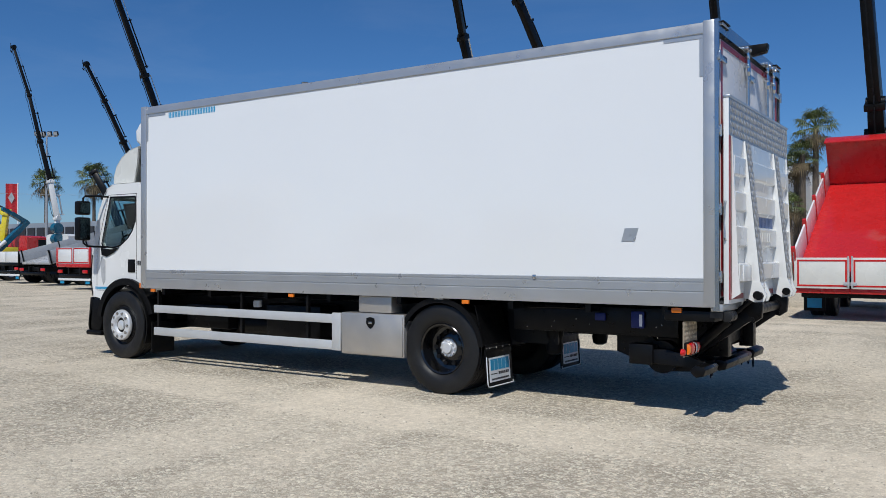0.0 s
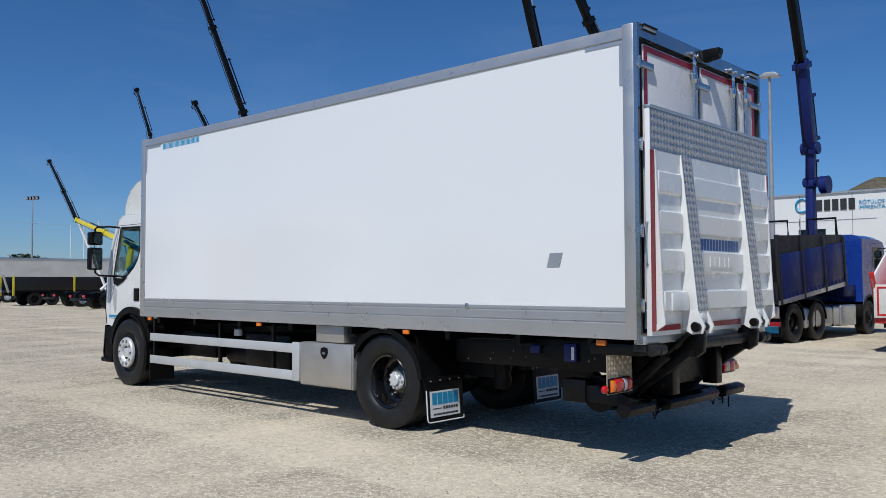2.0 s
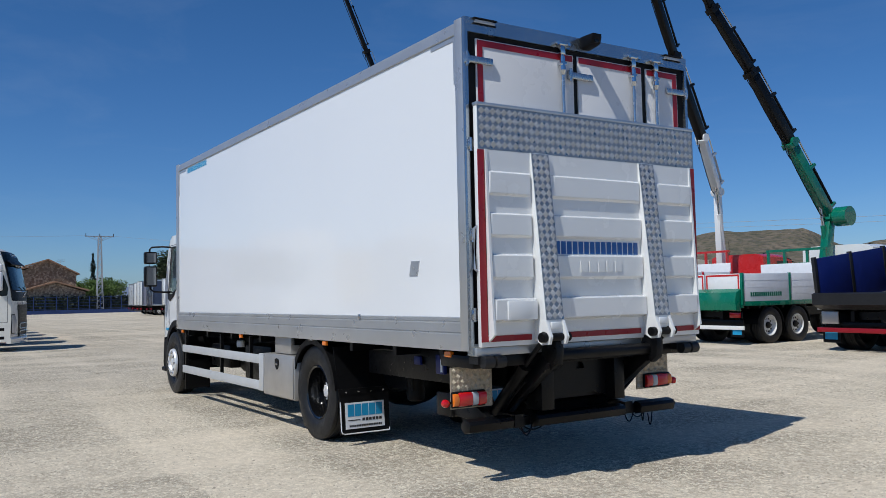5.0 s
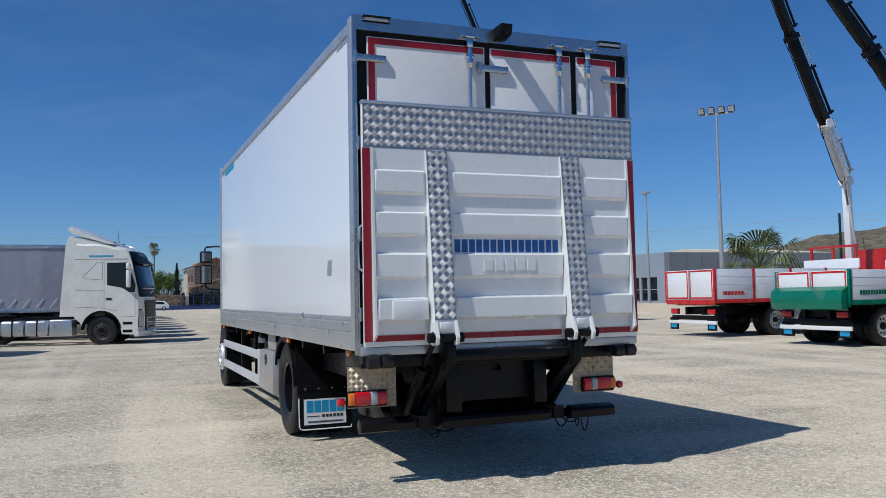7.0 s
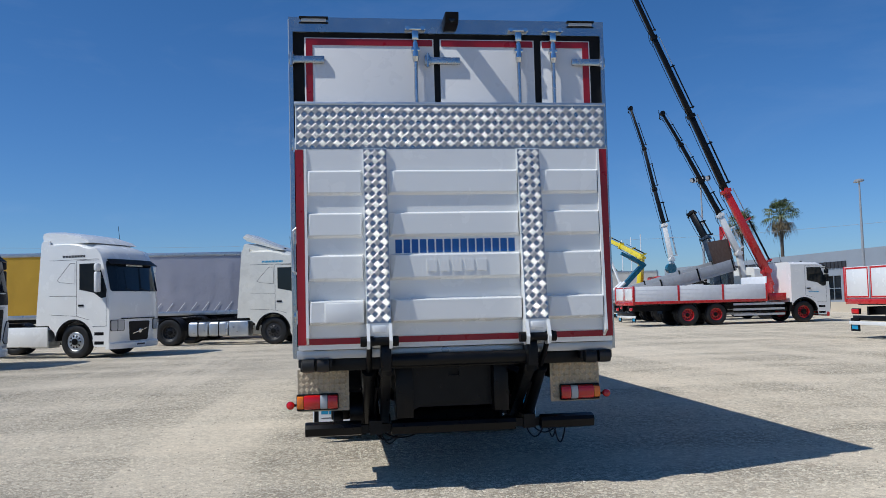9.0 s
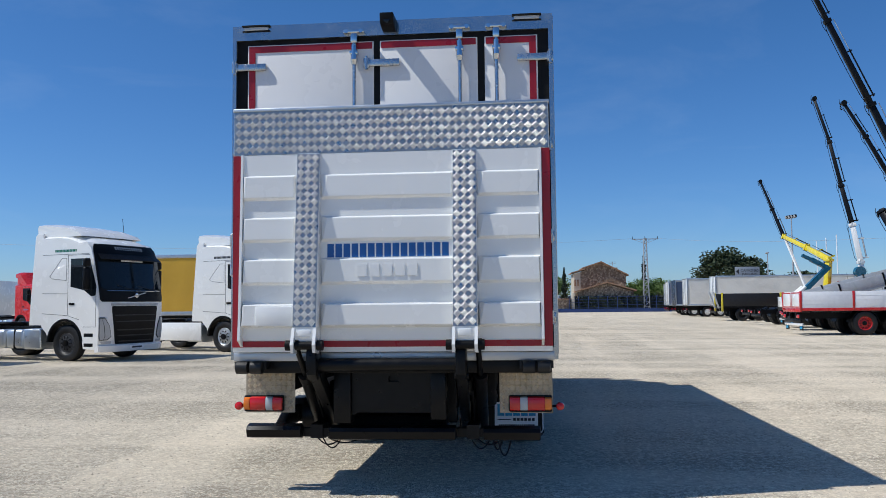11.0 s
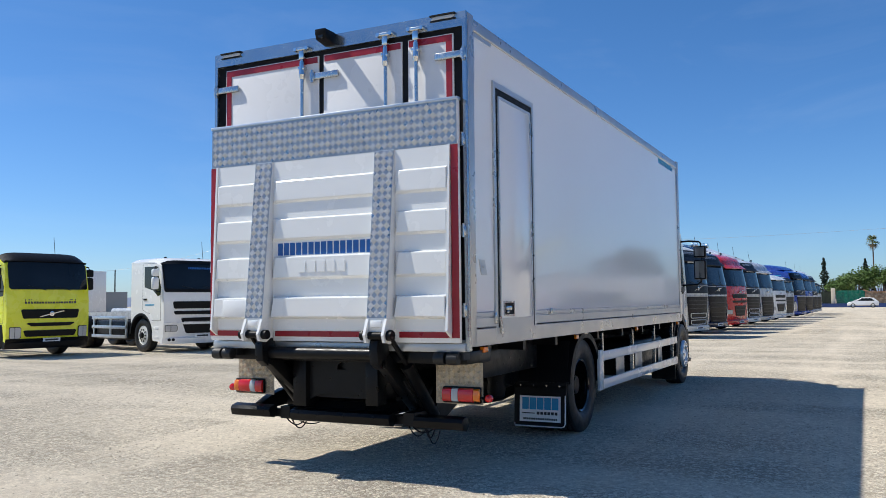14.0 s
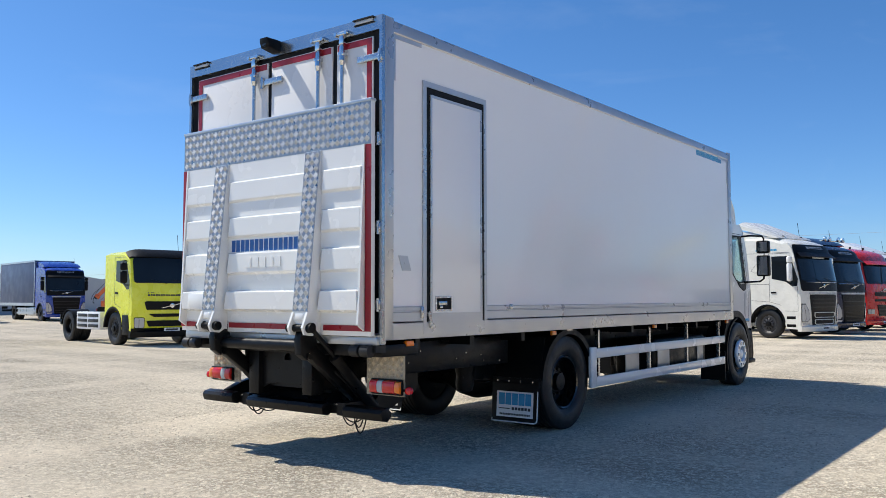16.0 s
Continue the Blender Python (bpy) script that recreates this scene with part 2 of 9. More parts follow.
    l.new(wv.outputs[2], gap.inputs["Vector"])
    sep = n.new("ShaderNodeSeparateColor")
    l.new(cell.outputs["Color"], sep.inputs["Color"])
    tone = mixed(n, l, sep.outputs["Red"], (0.335, 0.289, 0.221), (1, 0.97, 0.805))
    col = mixed(n, l, times(loose, 0.72), col, tone)
    dark = times(ranged(gap.outputs["Distance"], 0.02, 0.16, 1.0, 0.0), times(loose, 0.85))
    col = mixed(n, l, dark, col, (0.223, 0.184, 0.136))
    # scattered dark chips
    chip = n.new("ShaderNodeTexVoronoi")
    chip.inputs["Scale"].default_value = 13
    l.new(tc.outputs["Object"], chip.inputs["Vector"])
    col = mixed(n, l, ranged(chip.outputs["Distance"], 0.08, 0.16, 0.75, 0.0), col, (0.274, 0.23, 0.174))
    # clumps: shading of coarse relief painted in as dark and pale tones
    clump = n.new("ShaderNodeTexNoise")
    clump.inputs["Scale"].default_value, clump.inputs["Detail"].default_value, clump.inputs["Roughness"].default_value = 20, 3, 0.7
    l.new(tc.outputs["Object"], clump.inputs["Vector"])
    col = mixed(n, l, times(ranged(clump.outputs["Fac"], 0.50, 0.60), times(rough, 0.6)), col, (0.296, 0.248, 0.194))
    col = mixed(n, l, times(ranged(clump.outputs["Fac"], 0.46, 0.38), times(rough, 0.6)), col, (0.823, 0.723, 0.582))
    fine, _ = link_noise(n, l, 120, 3, 0, 1)
    col = mixed(n, l, times(fine, 0.35), col, (0.426, 0.368, 0.286))
    pale = n.new("ShaderNodeMix")
    pale.data_type, pale.blend_type = "RGBA", "MULTIPLY"
    pale.inputs["Factor"].default_value = 1.0
    pale.inputs[7].default_value = (1.11, 1.10, 1.085, 1)
    l.new(col, pale.inputs[6])
    l.new(pale.outputs[2], b.inputs["Base Color"])
    b.inputs["Roughness"].default_value = 0.93
    b.inputs["Diffuse Roughness"].default_value = 0.45
    b.inputs["Specular IOR Level"].default_value = 0.1
    add = n.new("ShaderNodeMath")
    add.operation = "ADD"
    l.new(times(ranged(gap.outputs["Distance"], 0.0, 0.3), loose), add.inputs[0])
    l.new(times(fine, 0.4), add.inputs[1])
    bp = n.new("ShaderNodeBump")
    bp.inputs["Strength"].default_value = 0.9
    bp.inputs["Distance"].default_value = 0.012
    l.new(add.outputs["Value"], bp.inputs["Height"])
    l.new(bp.outputs["Normal"], b.inputs["Normal"])
    return m


def pebble_stone():
    m, n, l, b = nodes_of("pale_pebble")
    g = n.new("ShaderNodeNewGeometry")
    l.new(mixed(n, l, g.outputs["Random Per Island"], (0.30, 0.26, 0.20), (0.80, 0.72, 0.58)), b.inputs["Base Color"])
    b.inputs["Roughness"].default_value = 0.9
    return m


M_GROUND = gravel()
M_PEBBLE = pebble_stone()

# ---- building helpers ----
def box(bm, x0, x1, y0, y1, z0, z1, bevel=0.0, seg=2):
    vs = [bm.verts.new((x, y, z)) for z in (z0, z1) for y in (y0, y1) for x in (x0, x1)]
    fs = [bm.faces.new([vs[i] for i in f]) for f in ((0, 2, 3, 1), (4, 5, 7, 6), (0, 1, 5, 4), (2, 6, 7, 3), (0, 4, 6, 2), (1, 3, 7, 5))]
    if bevel:
        es = list({e for f in fs for e in f.edges})
        bmesh.ops.bevel(bm, geom=es, offset=bevel, segments=seg, affect="EDGES", profile=0.5)
    return bm


def frame_of(d):
    d = Vector(d).normalized()
    u = d.cross(Vector((0, 0, 1)))
    if u.length < 1e-4:
        u = Vector((1, 0, 0))
    u.normalize()
    return d, u, u.cross(d).normalized()


def cyl(bm, p0, p1, r, r2=None, seg=14, caps=True):
    p0, p1 = Vector(p0), Vector(p1)
    r2 = r if r2 is None else r2
    d, u, v = frame_of(p1 - p0)
    rings = []
    for p, rr in ((p0, r), (p1, r2)):
        rings.append([bm.verts.new(p + (u * math.cos(a) + v * math.sin(a)) * rr) for a in [2 * math.pi * i / seg for i in range(seg)]])
    for i in range(seg):
        j = (i + 1) % seg
        bm.faces.new((rings[0][i], rings[0][j], rings[1][j], rings[1][i]))
    if caps:
        bm.faces.new(rings[0][::-1])
        bm.faces.new(rings[1])
    return bm


def tube(bm, pts, r, seg=8):
    pts = [Vector(p) for p in pts]
    rings = []
    for i, p in enumerate(pts):
        d = (pts[min(i + 1, len(pts) - 1)] - pts[max(i - 1, 0)])
        d, u, v = frame_of(d)
        rings.append([bm.verts.new(p + (u * math.cos(a) + v * math.sin(a)) * r) for a in [2 * math.pi * k / seg for k in range(seg)]])
    for a, b in zip(rings, rings[1:]):
        for i in range(seg):
            j = (i + 1) % seg
            bm.faces.new((a[i], a[j], b[j], b[i]))
    bm.faces.new(rings[0][::-1])
    bm.faces.new(rings[-1])
    return bm


def bend(p0, p1, sag, n=10, side=(0, 0, -1)):
    """Points of a hanging line."""
    p0, p1, s = Vector(p0), Vector(p1), Vector(side)
    return [p0.lerp(p1, i / n) + s * sag * 4 * (i / n) * (1 - i / n) for i in range(n + 1)]


def prism(bm, pts, axis, a0, a1, bevel=0.0, seg=2):
    """A closed outline drawn out along an axis. Outline coordinates: y: (x, z); x: (y, z); z: (x, y)."""
    def at(p, a):
        return (p[0], a, p[1]) if axis == "y" else (a, p[0], p[1]) if axis == "x" else (p[0], p[1], a)
    A = [bm.verts.new(at(p, a0)) for p in pts]
    B = [bm.verts.new(at(p, a1)) for p in pts]
    fa, fb = bm.faces.new(A), bm.faces.new(B[::-1])
    n = len(pts)
    for i in range(n):
        j = (i + 1) % n
        bm.faces.new((A[i], B[i], B[j], A[j]))
    if bevel:
        es = list(set(fa.edges) | set(fb.edges))
        bmesh.ops.bevel(bm, geom=es, offset=bevel, segments=seg, affect="EDGES", profile=0.5)
    return bm


def beam(bm, p0, p1, w0, h0, w1=None, h1=None, up=(0, 0, 1), bevel=0.0):
    """A straight box section from p0 to p1."""
    p0, p1 = Vector(p0), Vector(p1)
    w1, h1 = w1 or w0, h1 or h0
    d = (p1 - p0).normalized()
    u = d.cross(Vector(up))
    if u.length < 1e-3:
        u = d.cross(Vector((0, 1, 0)))
    u.normalize()
    v = u.cross(d)
    vs = []
    for p, w, h in ((p0, w0, h0), (p1, w1, h1)):
        for a, b in ((-1, -1), (1, -1), (1, 1), (-1, 1)):
            vs.append(bm.verts.new(p + u * a * w / 2 + v * b * h / 2))
    fs = [bm.faces.new([vs[i] for i in f]) for f in ((3, 2, 1, 0), (4, 5, 6, 7), (0, 1, 5, 4), (1, 2, 6, 5), (2, 3, 7, 6), (3, 0, 4, 7))]
    if bevel:
        bmesh.ops.bevel(bm, geom=list({e for f in fs for e in f.edges}), offset=bevel, segments=2, affect="EDGES", profile=0.5)
    return bm


def lathe(bm, prof, c=(0, 0, 0), axis="y", seg=32, closed=False):
    """prof: (radius, along the axis)."""
    rings = []
    for r, a in prof:
        ring = []
        for i in range(seg):
            t = 2 * math.pi * i / seg
            p = (r * math.cos(t), a, r * math.sin(t)) if axis == "y" else (r * math.cos(t), r * math.sin(t), a) if axis == "z" else (a, r * math.cos(t), r * math.sin(t))
            ring.append(bm.verts.new((p[0] + c[0], p[1] + c[1], p[2] + c[2])))
        rings.append(ring)
    pairs = list(zip(rings, rings[1:])) + ([(rings[-1], rings[0])] if closed else [])
    for a, b in pairs:
        for i in range(seg):
            j = (i + 1) % seg
            bm.faces.new((a[i], b[i], b[j], a[j]))
    if not closed:
        if prof[0][0] > 1e-4:
            bm.faces.new(rings[0])
        if prof[-1][0] > 1e-4:
            bm.faces.new(rings[-1][::-1])
    return bm


def plate(bm, outer, holes, axis, a0, a1):
    """A flat plate with openings; the outline's coordinates are as in prism()."""
    from mathutils.geometry import tessellate_polygon
    def at(p, a):
        return (p[0], a, p[1]) if axis == "y" else (a, p[0], p[1]) if axis == "x" else (p[0], p[1], a)
    loops = [outer] + list(holes)
    flat = [p for lp in loops for p in lp]
    tris = tessellate_polygon([[Vector((p[0], p[1], 0)) for p in lp] for lp in loops])
    A = [bm.verts.new(at(p, a0)) for p in flat]
    B = [bm.verts.new(at(p, a1)) for p in flat]
    for t in tris:
        bm.faces.new([A[i] for i in t])
        bm.faces.new([B[i] for i in reversed(t)])
    k = 0
    for lp in loops:
        n = len(lp)
        for i in range(n):
            j = (i + 1) % n
            bm.faces.new((A[k + i], A[k + j], B[k + j], B[k + i]))
        k += n
    return bm


def arc(cx, cz, r, a0, a1, n):
    return [(cx + r * math.cos(radians(a0 + (a1 - a0) * i / n)), cz + r * math.sin(radians(a0 + (a1 - a0) * i / n))) for i in range(n + 1)]


def band(bm, cx, cz, r0, r1, a0, a1, y0, y1, n=14):
    """A curved strip round an axle, as mudguards have."""
    o, i = arc(cx, cz, r1, a0, a1, n), arc(cx, cz, r0, a1, a0, n)
    return prism(bm, o + i, "y", y0, y1)


def mesh_of(name, bm, mats, smooth=35):
    bmesh.ops.recalc_face_normals(bm, faces=bm.faces)
    me = bpy.data.meshes.new(name)
    bm.to_mesh(me)
    bm.free()
    for m in (mats if isinstance(mats, (list, tuple)) else (mats,)):
        me.materials.append(m)
    if smooth:
        me.shade_smooth()
        me.set_sharp_from_angle(angle=radians(smooth))
    return me


def put(name, me, parent=None, m=None, label=""):
    """An object on a mesh (or an Empty, with none) under its thing."""
    ob = new(name, me)
    if parent:
        ob.parent = parent
    if m is not None:
        ob.matrix_basis = m
    if label:
        tagged(ob, label)
    return ob


def part(name, bm, mats, parent, label="", smooth=35, m=None):
    return put(name, mesh_of(name, bm, mats, smooth), parent, m, label)


def thing(name, m, label, category, group="", kind=""):
    ob = new(name)
    ob.matrix_basis = m
    ob.empty_display_size = 0.3
    return tagged(ob, label, category, group, kind)


def solid(name, bm, mats, label, category, group="", kind="", m=None, smooth=35):
    ob = new(name, mesh_of(name, bm, mats, smooth))
    if m is not None:
        ob.matrix_basis = m
    return tagged(ob, label, category, group, kind)


def word_bars(bm, x0, x1, z0, z1, n, at, depth=0.003, seed=1, fill=0.76):
    """A line of lettering as separate upright bars. at(u, z, d) gives the place."""
    step = (x1 - x0) / n
    for i in range(n):
        a, b = x0 + step * (i + 0.5 - fill / 2), x0 + step * (i + 0.5 + fill / 2)
        lo, hi = z0, z1
        vs = [bm.verts.new(at(u, z, d)) for d in (0, depth) for u, z in ((a, lo), (b, lo), (b, hi), (a, hi))]
        for f in ((0, 1, 2, 3), (7, 6, 5, 4), (0, 4, 5, 1), (1, 5, 6, 2), (2, 6, 7, 3), (3, 7, 4, 0)):
            bm.faces.new([vs[k] for k in f])
    return bm


def B():
    return bmesh.new()


def pieces(name, bm, mats, parent, label="", smooth=35):
    """Each loose piece of a bmesh as a part of its own."""
    left = set(bm.verts)
    while left:
        seed = left.pop()
        isle, stack = {seed}, [seed]
        while stack:
            for e in stack.pop().link_edges:
                for v in e.verts:
                    if v not in isle:
                        isle.add(v)
                        stack.append(v)
        left -= isle
        out = B()
        mapped = {v: out.verts.new(v.co) for v in bm.verts if v in isle}
        for f in bm.faces:
            if f.verts[0] in isle:
                out.faces.new([mapped[v] for v in f.verts])
        part(name, out, mats, parent, label, smooth)
    bm.free()

# ---- ground ----
bm = B()
vs = [bm.verts.new(p) for p in ((-900, -900, 0.03), (900, -900, 0.03), (900, 900, 0.03), (-900, 900, 0.03))]
bm.faces.new(vs)
solid("ground", bm, M_GROUND, "pale compacted gravel yard with tyre streaks and stains", "ground", kind="structure", smooth=0)

rng = np.random.default_rng(3)
N = 70000
pc = np.column_stack((rng.uniform(-13, 4, N), rng.uniform(1.5, 19, N), np.full(N, 0.031)))
keep = np.sin(pc[:, 0] * 1.3 + pc[:, 1] * 0.7) + np.sin(pc[:, 1] * 1.9 - pc[:, 0] * 0.5) + rng.normal(0, 1.0, N) > -0.3
pc = pc[keep]
N = len(pc)
octa = np.array(((1, 0, 0), (0, 1, 0), (-1, 0, 0), (0, -1, 0), (0, 0, 1), (0, 0, -1)), float)
size = (0.004 + 0.011 * rng.random(N) ** 2.5)[:, None, None]
vs = octa[None] * size * (0.7 + 0.6 * rng.random((N, 6, 1))) * np.array((1, 1, 0.7))
turn = rng.uniform(0, 6.28, N)
c, s_ = np.cos(turn)[:, None], np.sin(turn)[:, None]
vs = np.stack((vs[..., 0] * c - vs[..., 1] * s_, vs[..., 0] * s_ + vs[..., 1] * c, vs[..., 2]), -1) + pc[:, None]
tri = np.array(((0, 1, 4), (1, 2, 4), (2, 3, 4), (3, 0, 4), (1, 0, 5), (2, 1, 5), (3, 2, 5), (0, 3, 5)))
me = bpy.data.meshes.new("loose_gravel")
me.from_pydata(vs.reshape(-1, 3).tolist(), [], (tri[None] + 6 * np.arange(N)[:, None, None]).reshape(-1, 3).tolist())
me.materials.append(M_PEBBLE)
tagged(new("loose_gravel", me), "loose pale grit scattered over the compacted yard", "gravel", kind="stuff")

# ---- wheels ----
def tyre_mesh(r=0.515, w=0.29, rim_r=0.295, grooves=4):
    bm = B()
    h = w / 2
    prof = [(rim_r, -h * 0.72), (rim_r + 0.02, -h * 0.86), (rim_r + 0.07, -h), (r - 0.09, -h), (r - 0.03, -h * 0.95), (r - 0.008, -h * 0.88)]
    for i in range(grooves):
        y = -h * 0.62 + i * (h * 1.24) / (grooves - 1)
        prof += [(r, y - 0.016), (r - 0.013, y - 0.008), (r - 0.013, y + 0.008), (r, y + 0.016)]
    prof += [(a, -b) for a, b in prof[5::-1]]
    lathe(bm, prof, seg=44, closed=True)
    return mesh_of("tyre", bm, M_RUBBER, 40)


def rim_mesh(dish, mat, name="rim", rim_r=0.30, w=0.29, holes=10, hole_mat=M_SEAL):
    """dish: how far the disc lies inside the outer face."""
    bm = B()
    h = w / 2
    prof = [(rim_r - 0.02, -h * 0.8), (rim_r, -h * 0.75), (rim_r, h * 0.75), (rim_r - 0.012, h * 0.82), (rim_r - 0.03, h * 0.74), (rim_r - 0.05, h - dish), (rim_r - 0.09, h - dish - 0.01), (0.13, h - dish + 0.03), (0.12, h - dish + 0.03)]
    lathe(bm, prof + [(0.0, h - dish + 0.03)], seg=40)
    n0 = len(bm.faces)
    for i in range(holes):
        a = 2 * math.pi * i / holes
        c = (math.cos(a) * 0.185, 0, math.sin(a) * 0.185)
        y = h - dish + 0.018
        cyl(bm, (c[0], y - 0.01, c[2]), (c[0], y + 0.004, c[2]), 0.026, seg=10)
    bm.faces.ensure_lookup_table()
    for f in bm.faces[n0:]:
        f.material_index = 1
    return mesh_of(name, bm, (mat, hole_mat), 40)


def hub_mesh(mat, r=0.1, length=0.1, y0=0.0):
    bm = B()
    lathe(bm, [(r * 1.25, y0 - 0.02), (r * 1.2, y0 + length * 0.3), (r, y0 + length * 0.35), (r * 0.95, y0 + length), (r * 0.6, y0 + length * 1.08), (0, y0 + length * 1.1)], seg=24)
    return mesh_of("hub", bm, mat, 40)


ME_TYRE = tyre_mesh()
ME_RIM_BLACK_DEEP = rim_mesh(0.15, M_BLACK)
ME_RIM_BLACK_DISHED = rim_mesh(0.21, M_RIMBLACK)
ME_RIM_BLACK = rim_mesh(0.03, M_BLACK)
ME_RIM_ALU_DEEP = rim_mesh(0.15, M_ALU)
ME_RIM_ALU = rim_mesh(0.03, M_ALU)
M_DISC = surface("grey_wheel_steel", (0.045, 0.045, 0.048), 0.45, 0.3, 0.15, 5, 40, 0.03)
ME_RIM_STEEL = rim_mesh(0.03, M_DISC)
ME_RIM_STEEL_DEEP = rim_mesh(0.15, M_DISC)
ME_RIM_RED_DEEP = rim_mesh(0.15, M_REDP)
ME_RIM_WHITE_DEEP = rim_mesh(0.15, M_WHITE)
ME_RIM_WHITE = rim_mesh(0.03, M_WHITE)
def rear_hub_mesh():
    """Bright flanged rear hub with nuts on its flange."""
    bm = B()
    lathe(bm, [(0.108, 0.0), (0.108, 0.022), (0.10, 0.03), (0.072, 0.032), (0.068, 0.06), (0.058, 0.07), (0.02, 0.073), (0, 0.067)], seg=28)
    return mesh_of("hub", bm, M_CAP, 40)


ME_HUB_SILVER = rear_hub_mesh()
ME_HUB_PLAIN = hub_mesh(M_BLACK, 0.1, 0.08)


def cap_mesh():
    """Bright front wheel trim ring with ten nut covers and a dished centre."""
    bm = B()
    lathe(bm, [(0.235, 0.0), (0.235, 0.03), (0.22, 0.05), (0.13, 0.055), (0.12, 0.03), (0.11, 0.012), (0.075, 0.012), (0.07, 0.04), (0.05, 0.05), (0, 0.052)], seg=40)
    return mesh_of("hub", bm, M_CAP, 40)


ME_CAP = cap_mesh()


def nut_mesh(r0, r1, height, seg, mat=M_CAP):
    bm = B()
    cyl(bm, (0, 0, 0), (0, height, 0), r0, r1, seg=seg)
    return mesh_of("wheel_nut", bm, mat, 40)


NUTS = {ME_HUB_SILVER: (nut_mesh(0.012, 0.012, 0.026, 6), 0.088, 0.026), ME_CAP: (nut_mesh(0.026, 0.022, 0.014, 12, M_ZINC), 0.18, 0.05), ME_HUB_PLAIN: (nut_mesh(0.017, 0.017, 0.045, 6, M_BLACK), 0.14, -0.01)}


def wheel(parent, x, y, side, rim, hub, z=0.545, dual=False, hub_off=0.02, r=1.0, turn=0):
    """side: 1 on the vehicle's left. y: the outer face of the tyre."""
    w = put("wheel", None, parent, pose(x, y, z, 0, 0, (0 if side > 0 else 180) + turn))
    w.scale = (r, 1, r)
    put("tyre", ME_TYRE, w, pose(0, -0.145, 0))
    put("rim", rim, w, pose(0, -0.145, 0))
    put("hub", hub, w, pose(0, hub_off - 0.145, 0))
    if hub in NUTS:
        me, nr, ny = NUTS[hub]
        for i in range(10):
            a = 2 * math.pi * i / 10
            put("wheel_nut", me, w, pose(math.cos(a) * nr, hub_off - 0.145 + ny, math.sin(a) * nr))
    if dual:
        put("tyre", ME_TYRE, w, pose(0, -0.48, 0))
        put("rim", ME_RIM_BLACK, w, pose(0, -0.48, 0))
    return w


# ---- the white box truck ----
TRUCK = thing("box_truck", pose(-2.0, 9.645, 0, 0, 0.0, 180), "white refrigerated box truck with raised tail lift on gravel", "truck")
L0, L1, HW, ZB, ZT = 0.0, 8.44, 1.295, 1.13, 3.82
ZP0, ZP1 = 1.40, 3.70

bm = B()
for s in (1, -1):
    if s > 0:
        box(bm, 0.10, 8.33, 1.24, 1.287, ZP0 - 0.01, ZP1 + 0.01)
    else:
        plate(bm, [(0.10, ZP0 - 0.01), (0.515, ZP0 - 0.01), (0.515, 3.36), (1.455, 3.36), (1.455, ZP0 - 0.01), (8.33, ZP0 - 0.01), (8.33, ZP1 + 0.01), (0.10, ZP1 + 0.01)], [], "y", -1.287, -1.24)
part("side_wall", bm, M_PANEL, TRUCK, "smooth white insulated side panels", smooth=0)
bm = B()
box(bm, 8.36, 8.43, -1.24, 1.24, 1.2, 3.78)
part("front_wall", bm, M_PANEL, TRUCK, smooth=0)
bm = B()
box(bm, 0.03, 8.42, -1.25, 1.25, 3.765, 3.80)
part("roof", bm, M_PANEL, TRUCK, smooth=0)
bm = B()
box(bm, 0.1, 8.4, -1.24, 1.24, 1.14, 1.20)
part("floor", bm, M_BLACK, TRUCK, smooth=0)
for s in (1, -1):
    bm = B()
    pr = [(1.20, 1.13), (1.300, 1.13), (1.303, 1.145), (1.303, 1.262), (1.296, 1.268), (1.296, 1.276), (1.303, 1.282), (1.303, 1.352), (1.294, 1.358), (1.294, 1.366), (1.300, 1.372), (1.300, 1.398), (1.289, 1.404), (1.20, 1.404)]
    if s > 0:
        prism(bm, pr, "x", 0.06, 8.36)
    else:
        prism(bm, [(-a, b) for a, b in pr if b < 1.27] + [(-1.289, 1.268), (-1.2, 1.268)][0:2], "x", 0.06, 8.36)
        up = [(-a, b) for a, b in pr if b > 1.27]
        prism(bm, [(-1.2, 1.272)] + up, "x", 0.06, 0.512)
        prism(bm, [(-1.2, 1.272)] + up, "x", 1.458, 8.36)
    part("bottom_rail", bm, M_RAIL, TRUCK, "grey painted lower side rail with grooves", smooth=20)
    bm = B()
    prism(bm, [(s * 1.20, 3.697), (s * 1.298, 3.697), (s * 1.302, 3.704), (s * 1.302, 3.765), (s * 1.285, 3.805), (s * 1.24, 3.82), (s * 1.20, 3.82)], "x", 0.05, 8.38)
    part("top_rail", bm, M_RAIL, TRUCK, "grey painted roof rail", smooth=25)
    for x0, x1 in ((0.0, 0.11), (8.32, 8.44)):
        bm = B()
        y0, y1 = sorted((s * (1.27 if x0 == 0 else 1.18), s * 1.307))
        box(bm, x0, x1, y0, y1, ZB, ZT, 0.012)
        part("corner_post", bm, M_RAIL, TRUCK, "grey corner post")
    bm = B()
    y0, y1 = sorted((s * 1.286, s * 1.292))
    for a, b in ((0.11, 0.49), (7.90, 8.32)):
        box(bm, a, b, y0, y1, 3.657, 3.697)
    for a, b in ((0.11, 0.145), (8.285, 8.32)):
        box(bm, a, b, y0, y1, 3.30, 3.656)
    pieces("corner_plate", bm, M_RAIL, TRUCK, "grey corner reinforcement strips", smooth=0)
    bm = B()
    box(bm, 1.86, 1.90, *sorted((s * 1.296, s * 1.312)), 1.365, 1.415, 0.004)
    part("rail_clip", bm, M_ZINC, TRUCK)

